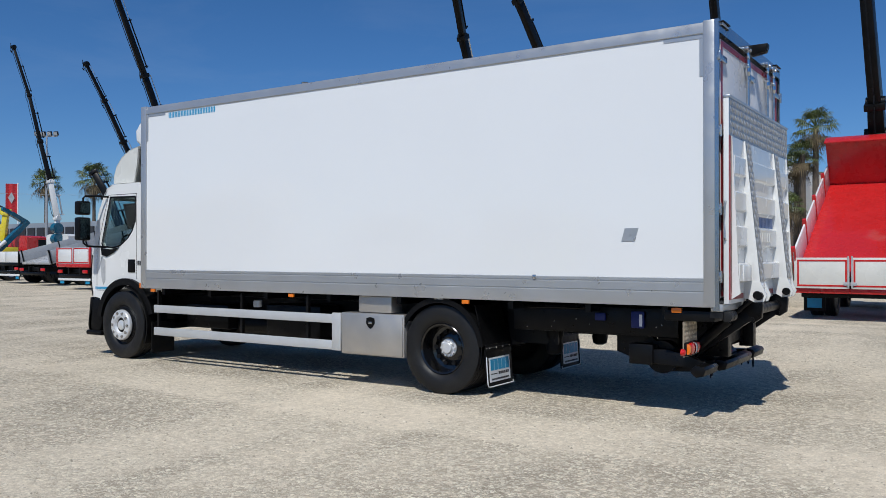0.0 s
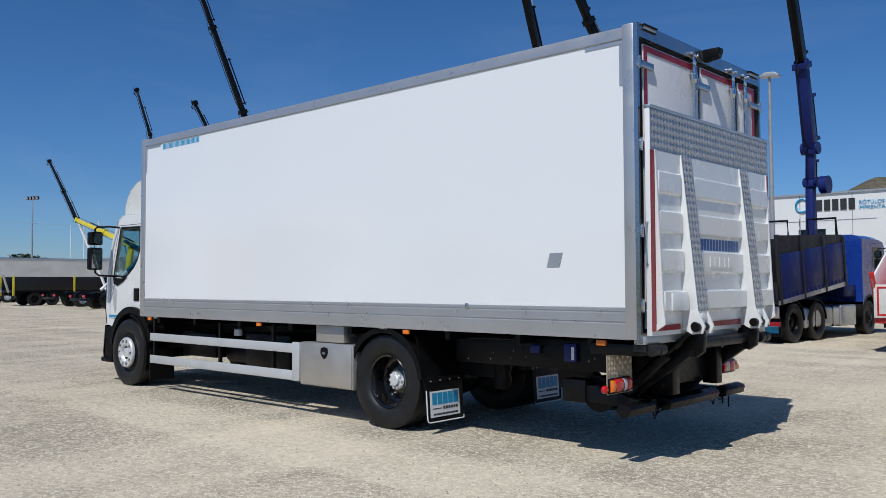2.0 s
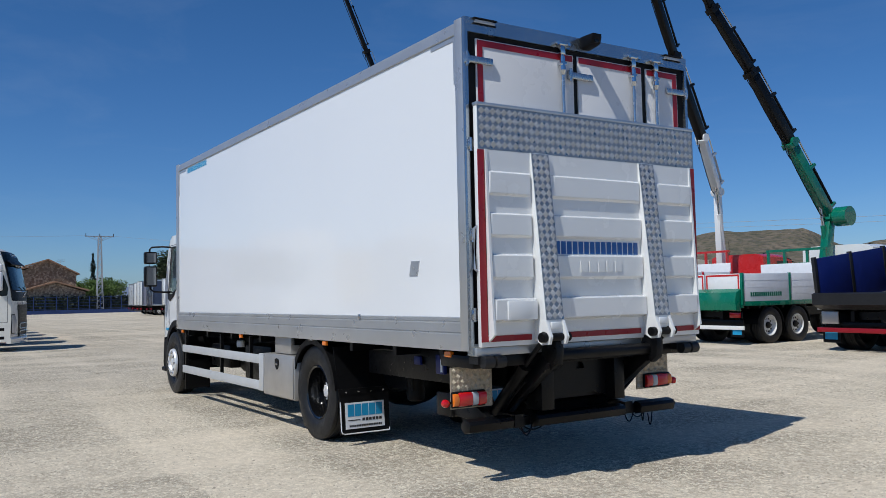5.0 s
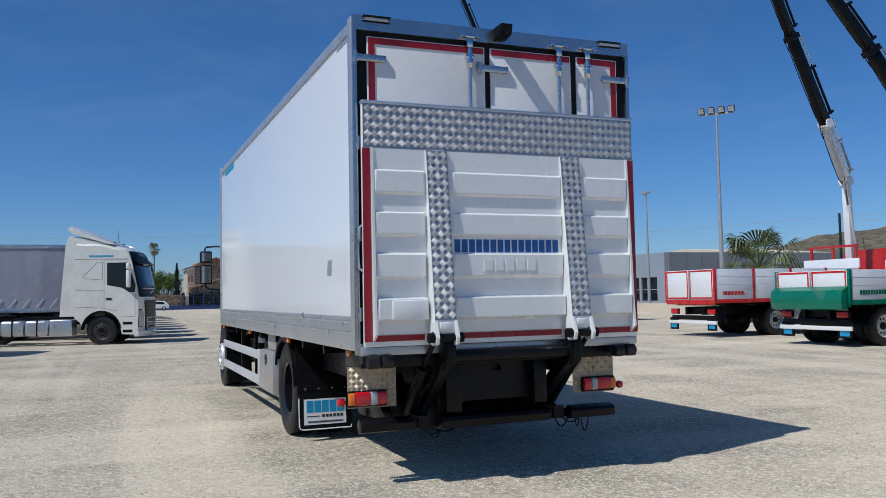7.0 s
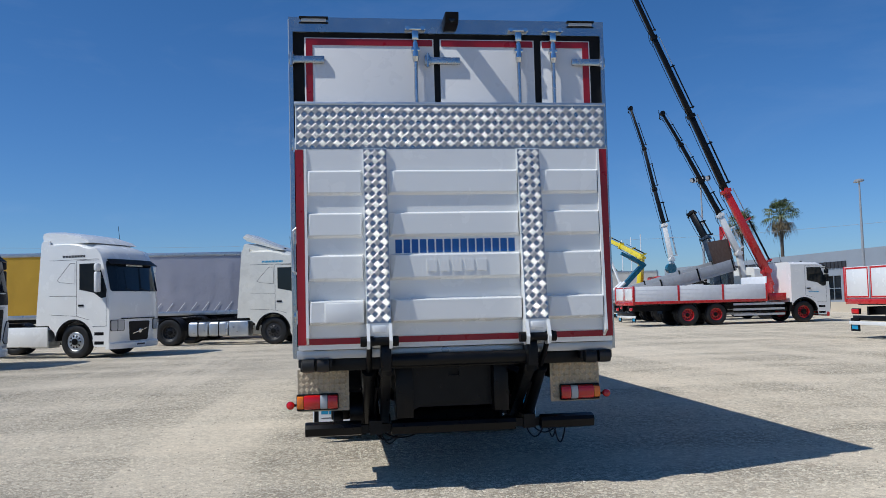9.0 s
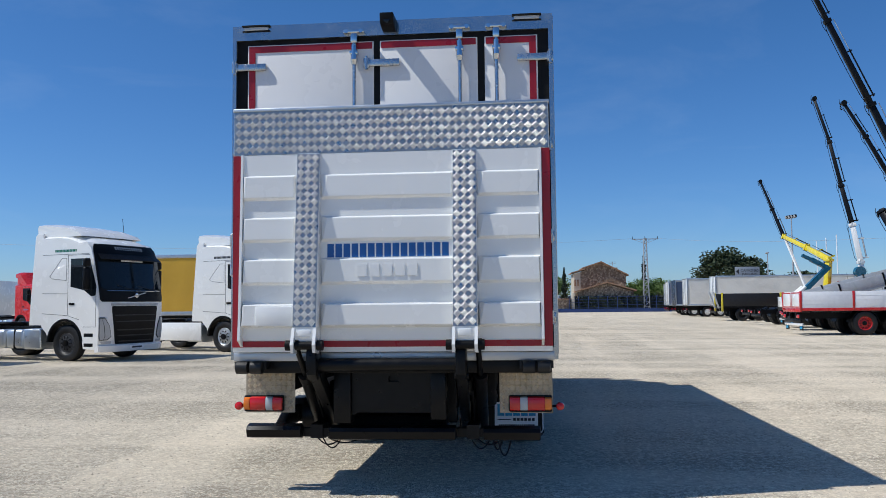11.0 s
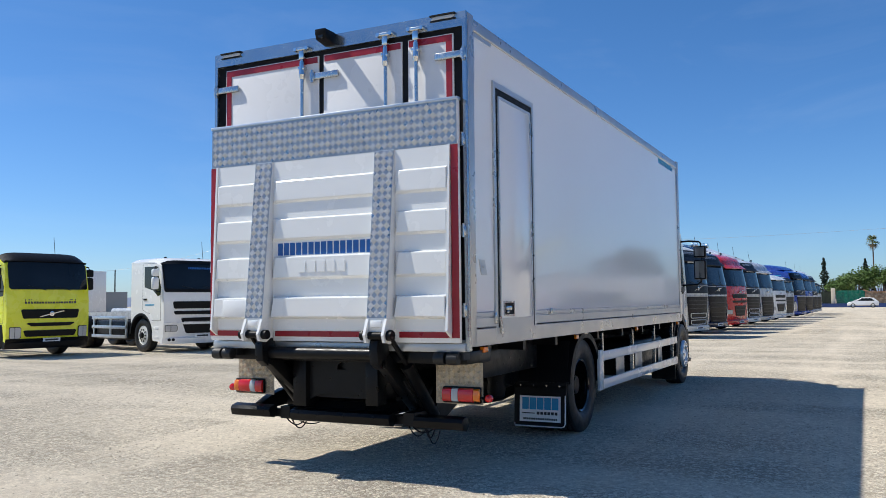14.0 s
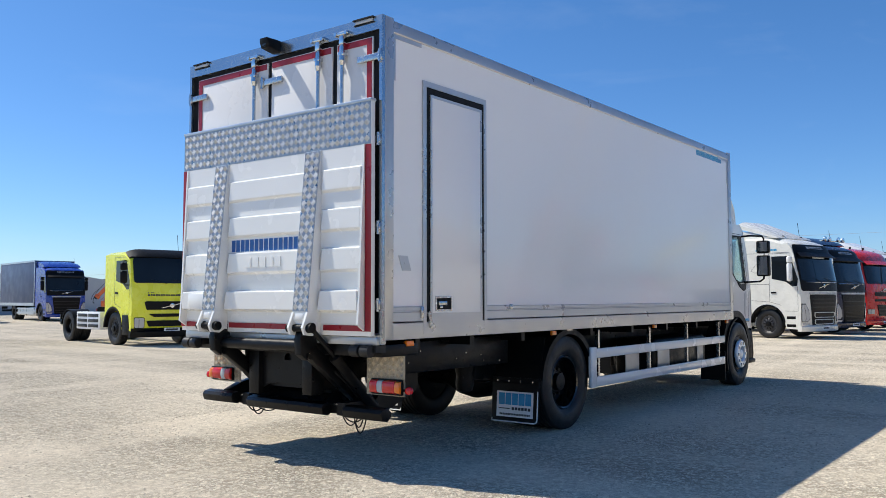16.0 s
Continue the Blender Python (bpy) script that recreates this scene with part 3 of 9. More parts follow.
# web address strips at the front upper corners, as lettering blocks
bm = B()
word_bars(bm, 7.83, 6.83, 3.60, 3.68, 30, lambda u, z, d: (u, 1.2875 + d, z), 0.002, fill=0.62)
part("lettering", bm, M_CYAN, TRUCK, "blue lettering strip", smooth=0)
bm = B()
word_bars(bm, 6.98, 8.05, 3.60, 3.68, 30, lambda u, z, d: (u, -1.2875 - d, z), 0.002, fill=0.62)
part("lettering", bm, M_CYAN, TRUCK, "blue lettering strip", smooth=0)

# grey slanted inspection tags
for y, a in ((1.287, ((0.745, 1.885), (0.885, 1.885), (0.92, 1.757), (0.78, 1.757))), (-1.287, ((0.185, 1.83), (0.30, 1.83), (0.35, 1.705), (0.235, 1.705)))):
    bm = B()
    prism(bm, a, "y", *sorted((y, y + math.copysign(0.006, y))))
    cx, cz = sum(p[0] for p in a) / 4, sum(p[1] for p in a) / 4
    cyl(bm, (cx, y, cz), (cx, y + math.copysign(0.012, y), cz), 0.009, seg=8)
    part("vent_flap", bm, M_RAIL, TRUCK, "small grey slanted flap", smooth=0)

# side door
DOOR = put("side_door", None, TRUCK)
bm = B()
plate(bm, [(0.50, 1.165), (1.465, 1.165), (1.465, 3.375), (0.50, 3.375)], [[(0.545, 1.215), (1.42, 1.215), (1.42, 3.325), (0.545, 3.325)]], "y", -1.304, -1.20)
part("door_frame", bm, M_RAIL, DOOR, "grey aluminium frame", smooth=0)
bm = B()
plate(bm, [(0.545, 1.215), (1.42, 1.215), (1.42, 3.325), (0.545, 3.325)], [[(0.60, 1.255), (1.385, 1.255), (1.385, 3.265), (0.60, 3.265)]], "y", -1.297, -1.22)
part("gasket", bm, M_SEAL, DOOR, "black rubber seal", smooth=0)
bm = B()
box(bm, 0.60, 1.385, -1.302, -1.24, 1.255, 3.265, 0.01)
part("leaf", bm, M_PANEL, DOOR)
bm = B()
box(bm, 0.62, 1.37, -1.306, -1.3025, 1.262, 1.345)
plate(bm, [(0.60, 1.255), (1.385, 1.255), (1.385, 3.265), (0.60, 3.265)], [[(0.625, 1.28), (1.36, 1.28), (1.36, 3.24), (0.625, 3.24)]], "y", -1.3055, -1.302)
part("leaf_trim", bm, M_RAIL, DOOR, smooth=0)
bm = B()
plate(bm, [(0.665, 1.36), (0.90, 1.36), (0.90, 1.49), (0.665, 1.49)], [[(0.68, 1.375), (0.885, 1.375), (0.885, 1.475), (0.68, 1.475)]], "y", -1.312, -1.30)
box(bm, 0.70, 0.82, -1.322, -1.303, 1.41, 1.45, 0.008)
box(bm, 0.72, 0.76, -1.318, -1.303, 1.385, 1.41, 0.004)
part("handle", bm, M_ZINC, DOOR, "zinc recessed paddle handle")
bm = B()
box(bm, 0.68, 0.885, -1.3062, -1.303, 1.375, 1.475)
part("handle_recess", bm, M_SEAL, DOOR, smooth=0)
bm = B()
beam(bm, (0.565, -1.31, 1.36), (0.60, -1.312, 1.22), 0.02, 0.035)
box(bm, 0.46, 0.495, -1.318, -1.30, 1.30, 1.40, 0.004)
part("door_catch", bm, M_ZINC, DOOR)

# rear frame and doors
bm = B()
plate(bm, [(-1.30, 1.10), (1.30, 1.10), (1.30, 3.82), (-1.30, 3.82)], [[(-1.268, 1.19), (1.268, 1.19), (1.268, 3.70), (-1.268, 3.70)]], "x", -0.035, 0.02)
part("rear_frame", bm, M_FRAME, TRUCK, "grey aluminium rear door frame", smooth=0)
bm = B()
box(bm, -0.004, 0.03, -1.269, 1.269, 1.19, 3.702)
part("door_seal", bm, M_SEAL, TRUCK, "black rubber door seal", smooth=0)
LEAVES = ((1.178, 0.133, 1), (0.083, -0.706, 0), (-0.762, -1.182, -1))
for ya, yb, side in LEAVES:
    leaf = put("rear_door", None, TRUCK)
    bm = B()
    box(bm, -0.018, 0.002, yb, ya, 1.22, 3.66, 0.005)
    part("leaf", bm, M_DOOR, leaf)
    bm = B()
    box(bm, -0.0225, -0.0185, yb + 0.012, ya - 0.012, 3.598, 3.65)
    if side:
        y0, y1 = ((ya - 0.065, ya - 0.012) if side > 0 else (yb + 0.012, yb + 0.065))
        box(bm, -0.0225, -0.0185, y0, y1, 1.23, 3.5975)
    part("reflective_strip", bm, M_RED, leaf, "dark red reflective tape", smooth=0)
    hy = {1: 1.0, 0: 0.0, -1: -1.0}[side]
    for hz in (3.475, 2.78, 2.05, 1.42):
        bm = B()
        edge = 1.302 if hz > 3 else 1.286
        if side == 1:
            a, b = 1.02, edge
        elif side == -1:
            a, b = -edge, -1.02
        else:
            a, b = -0.08, 0.21
        box(bm, -0.042, -0.02, a, b, hz - 0.03, hz + 0.03, 0.007)
        ky = a if side == -1 else b
        kc = ky + (0.022 if side == -1 else -0.022)
        box(bm, -0.05, -0.018, kc - 0.024, kc + 0.024, hz - 0.042, hz + 0.042, 0.008)
        cyl(bm, (-0.042, kc, hz - 0.055), (-0.042, kc, hz + 0.055), 0.014, seg=10)
        part("hinge", bm, M_ZINC, leaf, "zinc strap hinge")
for y in (0.287, -0.565, -0.857):
    rod = put("locking_bar", None, TRUCK)
    bm = B()
    cyl(bm, (-0.052, y, 1.25), (-0.052, y, 3.66), 0.016, seg=10)
    part("bar", bm, M_ZINC, rod)
    bm = B()
    cyl(bm, (-0.052, y, 3.50), (-0.052, y, 3.62), 0.03, 0.024, seg=12)
    cyl(bm, (-0.052, y, 3.46), (-0.052, y, 3.50), 0.022, 0.03, seg=12)
    box(bm, -0.075, -0.02, y - 0.035, y + 0.035, 3.54, 3.575, 0.008)
    box(bm, -0.07, -0.03, y - 0.028, y + 0.028, 3.635, 3.72, 0.01)
    box(bm, -0.075, -0.03, y - 0.085, y + 0.085, 3.715, 3.745, 0.008)
    cyl(bm, (-0.08, y - 0.06, 3.73), (-0.03, y - 0.06, 3.73), 0.018, seg=8)
    cyl(bm, (-0.08, y + 0.06, 3.73), (-0.03, y + 0.06, 3.73), 0.018, seg=8)
    part("cam_fitting", bm, M_CHROME, rod, "bright cast cam fitting")
bm = B()
for y in (1.0, -1.2):
    box(bm, -0.05, -0.034, y, y + 0.2, 3.778, 3.806, 0.004)
pieces("rear_marker_lamp", bm, M_CLEAR, TRUCK, "slim clear marker lamps")
bm = B()
for y in (0.985, -1.215):
    box(bm, -0.046, -0.034, y, y + 0.23, 3.768, 3.777)
    box(bm, -0.062, -0.034, y, y + 0.23, 3.807, 3.818)
pieces("lamp_housing", bm, M_SEAL, TRUCK)
CAMERA_BOX = put("reversing_camera", None, TRUCK)
bm = B()
prism(bm, [(-0.17, 3.745), (-0.03, 3.72), (-0.03, 3.83), (-0.19, 3.83), (-0.19, 3.80)], "y", -0.055, 0.055, 0.008)
part("housing", bm, M_PLASTIC, CAMERA_BOX, "black reversing camera housing with hood")
bm = B()
cyl(bm, (-0.182, 0, 3.78), (-0.165, 0, 3.775), 0.028, seg=14)
part("camera_lens", bm, M_DARK_GLASS, CAMERA_BOX)

# ---- tail lift ----
LIFT = put("tail_lift", None, TRUCK)
LX = -0.115
bm = B()
box(bm, LX, LX + 0.05, -1.255, 1.255, 1.165, 3.10, 0.006)
part("platform", bm, M_WHITE, LIFT, "white painted platform")
bm = B()
box(bm, LX - 0.008, LX - 0.001, -1.192, 1.192, 1.262, 2.73)
for y in (1.172, -1.192):
    prism(bm, [(LX, 1.205), (LX - 0.085, 1.262), (LX - 0.068, 1.45), (LX - 0.014, 2.735), (LX, 2.735)], "y", y, y + 0.02)
part("inner_panel", bm, M_WHITE, LIFT, smooth=0)
bm = B()
box(bm, LX - 0.012, LX + 0.055, -1.262, 1.262, 3.085, 3.112, 0.006)
part("top_edge", bm, M_ALU, LIFT, "worn aluminium lip")
bm = B()
box(bm, LX - 0.006, LX - 0.001, -1.25, 1.25, 2.735, 3.085)
part("tread_plate", bm, M_TREAD, LIFT, "chequered aluminium plate", smooth=0)


def tread_bars(bm, y0, y1, z0, z1, at, pitch=0.056, size=0.036, h=0.005):
    """Raised lozenges of four short ridges, turned by quarter from one to the next, on a plate; at(y, z, d) gives the place."""
    nz = max(1, int((z1 - z0) / pitch))
    ny = max(1, int((y1 - y0) / pitch))
    pz, py = (z1 - z0) / nz, (y1 - y0) / ny
    for i in range(nz):
        for j in range(ny):
            cy, cz = y0 + (j + 0.5) * py, z0 + (i + 0.5) * pz
            s = 1 if (i + j) % 2 else -1
            u, v = Vector((0.7071 * s, 0.7071)), Vector((-0.7071, 0.7071 * s))
            for k in (-1.5, -0.5, 0.5, 1.5):
                a, b, q = size * 0.62, size * 0.15, k * size * 0.33
                ring = [u * la + v * (q + lb) for la, lb in ((-a, -b), (a, -b), (a, b), (-a, b))]
                low = [bm.verts.new(at(cy + p.x, cz + p.y, 0)) for p in ring]
                crest = [bm.verts.new(at(cy + p.x, cz + p.y, h)) for p in (u * (-a * 0.7) + v * q, u * (a * 0.7) + v * q)]
                for f in ((low[0], low[1], crest[1], crest[0]), (low[2], low[3], crest[0], crest[1]), (low[1], low[2], crest[1]), (low[3], low[0], crest[0])):
                    bm.faces.new(f)


bm = B()
tread_bars(bm, -1.24, 1.24, 2.745, 3.078, lambda y, z, d: (LX - 0.0058 - d, y, z))
tagged(part("tread_pattern", bm, M_LOZENGE, LIFT, "raised lozenge tread", smooth=0), kind="stuff")

# stepped cross ribs, deeper towards the foot
RIBS = ((2.385, 2.552, 0.022), (2.05, 2.217, 0.028), (1.712, 1.887, 0.036), (1.375, 1.535, 0.065))
COLS = ((0.745, 1.172, 0.02), (-0.505, 0.54, 0.05), (-1.172, -0.692, 0.05))
for z0, z1, dep in RIBS:
    for ya, yb, cham in COLS:
        bm = B()
        x0, x1 = LX - 0.008, LX - 0.008 - dep
        top = [bm.verts.new(p) for p in ((x0, ya, z1 + 0.012), (x0, yb, z1 + 0.012), (x1, yb - cham, z1), (x1, ya + 0.008, z1))]
        low = [bm.verts.new(p) for p in ((x0, ya, z0 - 0.02), (x0, yb, z0 - 0.02), (x1, yb - cham * 0.35, z0), (x1, ya + 0.008, z0))]
        bm.faces.new(top)
        bm.faces.new(low[::-1])
        for i in range(4):
            j = (i + 1) % 4
            bm.faces.new((top[i], low[i], low[j], top[j]))
        bmesh.ops.bevel(bm, geom=[e for e in bm.edges if all(v.co.x < x0 - 0.01 for v in e.verts)], offset=0.006, segments=2, affect="EDGES", profile=0.5)
        part("rib", bm, M_WHITE, LIFT, smooth=0)
bm = B()
box(bm, LX - 0.085, LX - 0.006, 0.75, 1.05, 1.37, 1.525, 0.01)
part("foot_block", bm, M_WHITE, LIFT)

# wedge-shaped runners with chequered faces
for yc in (0.638, -0.598):
    bm = B()
    prism(bm, [(LX - 0.006, 2.735), (LX - 0.018, 2.735), (LX - 0.155, 1.36), (LX - 0.165, 1.30), (LX - 0.12, 1.20), (LX - 0.006, 1.19)], "y", yc - 0.092, yc + 0.092, 0.004)
    run = part("runner", bm, M_WHITE, LIFT)
    tilt = lambda z: LX - 0.018 - (2.735 - z) * 0.137 / 1.375
    bm = B()
    for a, b in ((-0.090, 0.090),):
        q = [(tilt(2.73) - 0.001, yc + a, 2.73), (tilt(1.365) - 0.001, yc + a, 1.365), (tilt(1.365) - 0.001, yc + b, 1.365), (tilt(2.73) - 0.001, yc + b, 2.73)]
        vs = [bm.verts.new(p) for p in q] + [bm.verts.new((p[0] - 0.005, p[1], p[2])) for p in q]
        for f in ((3, 2, 1, 0), (4, 5, 6, 7), (0, 1, 5, 4), (1, 2, 6, 5), (2, 3, 7, 6), (3, 0, 4, 7)):
            bm.faces.new([vs[i] for i in f])
    part("tread_strip", bm, M_TREAD, run, "chequered aluminium strip", smooth=0)
    bm = B()
    tread_bars(bm, yc - 0.086, yc + 0.086, 1.372, 2.725, lambda y, z, d: (tilt(z) - 0.0062 - d, y, z), 0.057, 0.036)
    tagged(part("tread_pattern", bm, M_LOZENGE, run, smooth=0), kind="stuff")
    # pivot bracket
    bm = B()
    for dy in (-0.085, 0.085):
        prism(bm, [(LX - 0.16, 1.36), (LX - 0.06, 1.36), (LX - 0.03, 1.20), (LX - 0.10, 1.16), (LX - 0.19, 1.17), (LX - 0.215, 1.23)], "y", yc + dy - 0.012, yc + dy + 0.012)
    box(bm, LX - 0.17, LX - 0.10, yc - 0.05, yc + 0.05, 1.29, 1.345, 0.006)
    part("pivot_bracket", bm, M_WHITE, LIFT)
    bm = B()
    cyl(bm, (LX - 0.15, yc - 0.14, 1.225), (LX - 0.15, yc + 0.14, 1.225), 0.032, seg=14)
    cyl(bm, (LX - 0.15, yc + 0.10, 1.225), (LX - 0.15, yc + 0.145, 1.225), 0.040, seg=14)
    cyl(bm, (LX - 0.15, yc - 0.145, 1.225), (LX - 0.15, yc - 0.10, 1.225), 0.040, seg=14)
    part("pivot_pin", bm, M_PLASTIC, LIFT)
    # lifting arm below the torsion tube, and the tilting ram outside it
    s = 1 if yc > 0 else -1
    ya, yr = (0.588, 0.712) if s > 0 else (-0.560, -0.692)
    bm = B()
    beam(bm, (-0.13, ya, 1.03), (0.58, ya - s * 0.02, 0.50), 0.085, 0.125, 0.075, 0.10, bevel=0.008)
    cyl(bm, (0.57, ya - 0.07, 0.51), (0.57, ya + 0.07, 0.51), 0.06, seg=14)
    part("lift_arm", bm, M_BLACK, LIFT)
    bm = B()
    prism(bm, [(LX + 0.01, 1.24), (LX - 0.07, 1.275), (LX - 0.12, 1.24), (LX - 0.155, 1.13), (LX - 0.14, 1.0), (LX - 0.07, 0.95), (LX + 0.03, 0.98), (LX + 0.05, 1.08)], "y", ya - 0.04, ya + 0.04, 0.012)
    cyl(bm, (-0.165, ya - 0.055, 0.985), (-0.165, ya + 0.055, 0.985), 0.026, seg=12)
    part("arm_knuckle", bm, M_BLACK, LIFT)
    bm = B()
    cyl(bm, (-0.235, yr, 1.225), (0.12, yr, 0.915), 0.022, seg=12)
    cyl(bm, (-0.245, yr - 0.03, 1.23), (-0.245, yr + 0.03, 1.23), 0.042, seg=14)
    part("ram_rod", bm, M_BLACK, LIFT)
    bm = B()
    cyl(bm, (0.06, yr, 0.965), (0.56, yr - s * 0.015, 0.50), 0.052, seg=16)
    cyl(bm, (0.045, yr, 0.98), (0.085, yr, 0.942), 0.058, seg=16)
    part("hydraulic_ram", bm, M_BLACK, LIFT)
    bm = B()
    tube(bm, [(0.12, ya + s * 0.06, 0.84), (0.30, ya + s * 0.065, 0.70), (0.44, ya + s * 0.06, 0.56), (0.40, ya + s * 0.05, 0.47), (0.28, ya + s * 0.02, 0.45)], 0.011, 6)
    part("hose", bm, M_SEAL, LIFT)

# reflective border of the platform
bm = B()
for y0, y1 in ((1.196, 1.258), (-1.258, -1.196)):
    box(bm, LX - 0.006, LX - 0.001, y0, y1, 1.205, 2.73)
for y0, y1 in ((0.76, 1.195), (-0.485, 0.525), (-1.195, -0.72)):
    box(bm, LX - 0.006, LX - 0.001, y0, y1, 1.205, 1.252)
part("reflective_border", bm, M_RED, LIFT, "dark red reflective tape", smooth=0)
bm = B()
word_bars(bm, 0.497, -0.475, 1.905, 2.012, 15, lambda u, z, d: (LX - 0.0085 - d, u, z), 0.002, fill=0.80)
part("lettering", bm, M_BLUE_TEXT, LIFT, "blue lettering", smooth=0)
bm = B()
word_bars(bm, 0.258, -0.239, 1.755, 1.845, 5, lambda u, z, d: (LX - 0.0445 - d, u, z), 0.006)
part("raised_lettering", bm, M_WHITE, LIFT, "raised white letter blocks", smooth=0)
bm = B()
tube(bm, [(LX + 0.03, 1.255, 2.12), (LX + 0.03, 1.285, 2.10), (LX + 0.03, 1.285, 1.78), (LX + 0.03, 1.255, 1.76)], 0.010)
part("grab_handle", bm, M_ALU, LIFT)

# sill, torsion tube, housing
bm = B()
box(bm, -0.06, 0.05, -1.27, 1.27, 1.092, 1.160, 0.006)
part("sill", bm, M_RAIL, TRUCK, "dull grey sill")
bm = B()
cyl(bm, (-0.145, -0.525, 1.068), (-0.145, 0.555, 1.068), 0.052, seg=18)
part("torsion_tube", bm, M_BLACK, TRUCK)
bm = B()
box(bm, 0.02, 0.5, -1.25, 1.25, 0.99, 1.09, 0.008)
part("rear_cross_member", bm, M_BLACK, TRUCK)
bm = B()
plate(bm, [(-0.295, 0.66), (-0.12, 0.70), (0.15, 0.70), (0.27, 0.68), (0.355, 0.64), (0.355, 1.01), (-0.295, 1.01)], [arc(0.013, 0.925, 0.047, -20, 200, 11)], "x", 0.15, 0.162)
box(bm, 0.19, 0.5, -0.40, 0.48, 0.66, 1.0)
prism(bm, [(0.30, 0.62), (0.24, 0.56), (0.26, 0.52), (0.6, 0.52), (0.6, 0.64)], "y", -0.40, 0.48)
part("lift_housing", bm, M_BLACK, TRUCK, "black painted lift housing")
bm = B()
box(bm, 0.04, 0.19, -0.416, -0.296, 0.625, 1.0, 0.004)
box(bm, 0.10, 0.32, 0.357, 0.495, 0.585, 1.0, 0.004)
pieces("side_cheek", bm, M_BLACK, TRUCK)
bm = B()
for s in (1, -1):
    for y in (1.07, 1.185):
        lathe(bm, [(0.030, y - 0.05), (0.05, y - 0.045), (0.052, y), (0.05, y + 0.045), (0.030, y + 0.05)] if s > 0 else [(0.030, -y - 0.05), (0.05, -y - 0.045), (0.052, -y), (0.05, -y + 0.045), (0.030, -y + 0.05)], c=(-0.085, 0, 1.045), seg=18)
    box(bm, -0.06, 0.06, *sorted((s * 1.0, s * 1.26)), 1.03, 1.088)
pieces("buffer_roller", bm, M_RUBBER, TRUCK)

# rear lamps on chequered plates
for s in (1, -1):
    y0, y1 = (0.868, 1.285) if s > 0 else (-1.26, -0.832)
    bm = B()
    box(bm, 0.30, 0.31, y0, y1, 0.645, 0.985)
    lp = part("lamp_plate", bm, M_PLATE_WARM, TRUCK, "chequered aluminium lamp plate", smooth=0)
    bm = B()
    tread_bars(bm, y0 + 0.01, y1 - 0.01, 0.66, 0.98, lambda y, z, d: (0.2998 - d, y, z), 0.042, 0.024, 0.004)
    tagged(part("tread_pattern", bm, M_PLATE_TOP, lp, smooth=0), kind="stuff")
    yo, yi = (1.295, 0.955) if s > 0 else (-1.255, -0.905)
    lamp = put("tail_lamp", None, TRUCK)
    bm = B()
    box(bm, 0.265, 0.3, *sorted((yo, yi)), 0.655, 0.79, 0.015)
    part("housing", bm, M_PLASTIC, lamp)
    w = (yi - yo)
    for nm, a, b, mt in (("indicator_lens", 0.015, 0.17, M_AMBER), ("brake_lens", 0.172, 0.56, M_RED_LENS), ("reverse_lens", 0.562, 0.735, M_CLEAR), ("fog_lens", 0.737, 0.975, M_RED_LENS)):
        bm = B()
        za, zb = (0.663, 0.782) if nm != "indicator_lens" else (0.668, 0.777)
        prism(bm, [(0.272, za), (0.245, za + 0.012), (0.236, za + 0.04), (0.236, zb - 0.04), (0.245, zb - 0.012), (0.272, zb)], "y", *sorted((yo + w * a, yo + w * b)), 0.006)
        part(nm, bm, mt, lamp)
    marker = put("outline_lamp", None, TRUCK)
    ys = 1.345 if s > 0 else -1.318
    bm = B()
    tube(bm, [(0.305, s * 1.2, 0.70), (0.30, s * 1.30, 0.70), (0.30, ys, 0.70)], 0.012, 6)
    part("stalk", bm, M_PLASTIC, marker)
    bm = B()
    lathe(bm, [(0.033, 0.305), (0.035, 0.29), (0.03, 0.272), (0.015, 0.262), (0.0, 0.26)], c=(0, ys, 0.70), axis="x", seg=16)
    part("lens", bm, M_RED_LENS, marker, "small round red lens")
    bm = B()
    box(bm, 0.33, 0.43, *sorted((s * 1.22, s * 1.262)), 1.065, 1.115, 0.01)
    part("side_marker", bm, M_AMBER, TRUCK, "amber side marker")

# under-run bars
bm = B()
HEX = lambda cx, cz, r: [(cx + r * math.cos(radians(a)), cz + r * 0.86 * math.sin(radians(a))) for a in (15, 75, 135, 165, 225, 285, 345)]
for k, (y0, y1, x, z) in enumerate(((0.775, 1.225, 0.185, 0.512), (-0.485, 0.535, 0.165, 0.502), (-1.155, -0.705, 0.19, 0.497))):
    bm = B()
    prism(bm, HEX(x, z, 0.072), "y", y0, y1, 0.006)
    part("underrun_bar", bm, M_BLACK, TRUCK, "black faceted under-run bar")
bm = B()
for y in (0.66, -0.62):
    prism(bm, [(0.20, 0.56), (0.20, 0.45), (0.7, 0.42), (1.2, 0.60), (1.2, 0.85), (0.9, 0.85), (0.6, 0.56)], "y", y - 0.05, y + 0.05)
box(bm, 0.22, 0.28, -0.75, 0.78, 0.46, 0.53)
for y in (0.42, -0.42):
    box(bm, 0.42, 0.62, y - 0.05, y + 0.05, 0.55, 1.0)
part("underrun_bracket", bm, M_BLACK, TRUCK)
bm = B()
prism(bm, [(0.20, 0.58), (0.20, 0.49), (0.40, 0.52), (0.72, 0.53), (0.72, 0.67), (0.55, 0.68), (0.36, 0.64)], "y", 0.92, 1.0, 0.008)
part("bar_arm", bm, M_BLACK, TRUCK)
bm = B()
box(bm, 0.70, 0.95, 0.84, 1.02, 0.515, 0.72, 0.012)
part("lift_powerpack", bm, M_BLACK, TRUCK, "black power pack box")
bm = B()
cyl(bm, (0.66, 0.70, 0.585), (0.66, 0.86, 0.585), 0.165, seg=26)
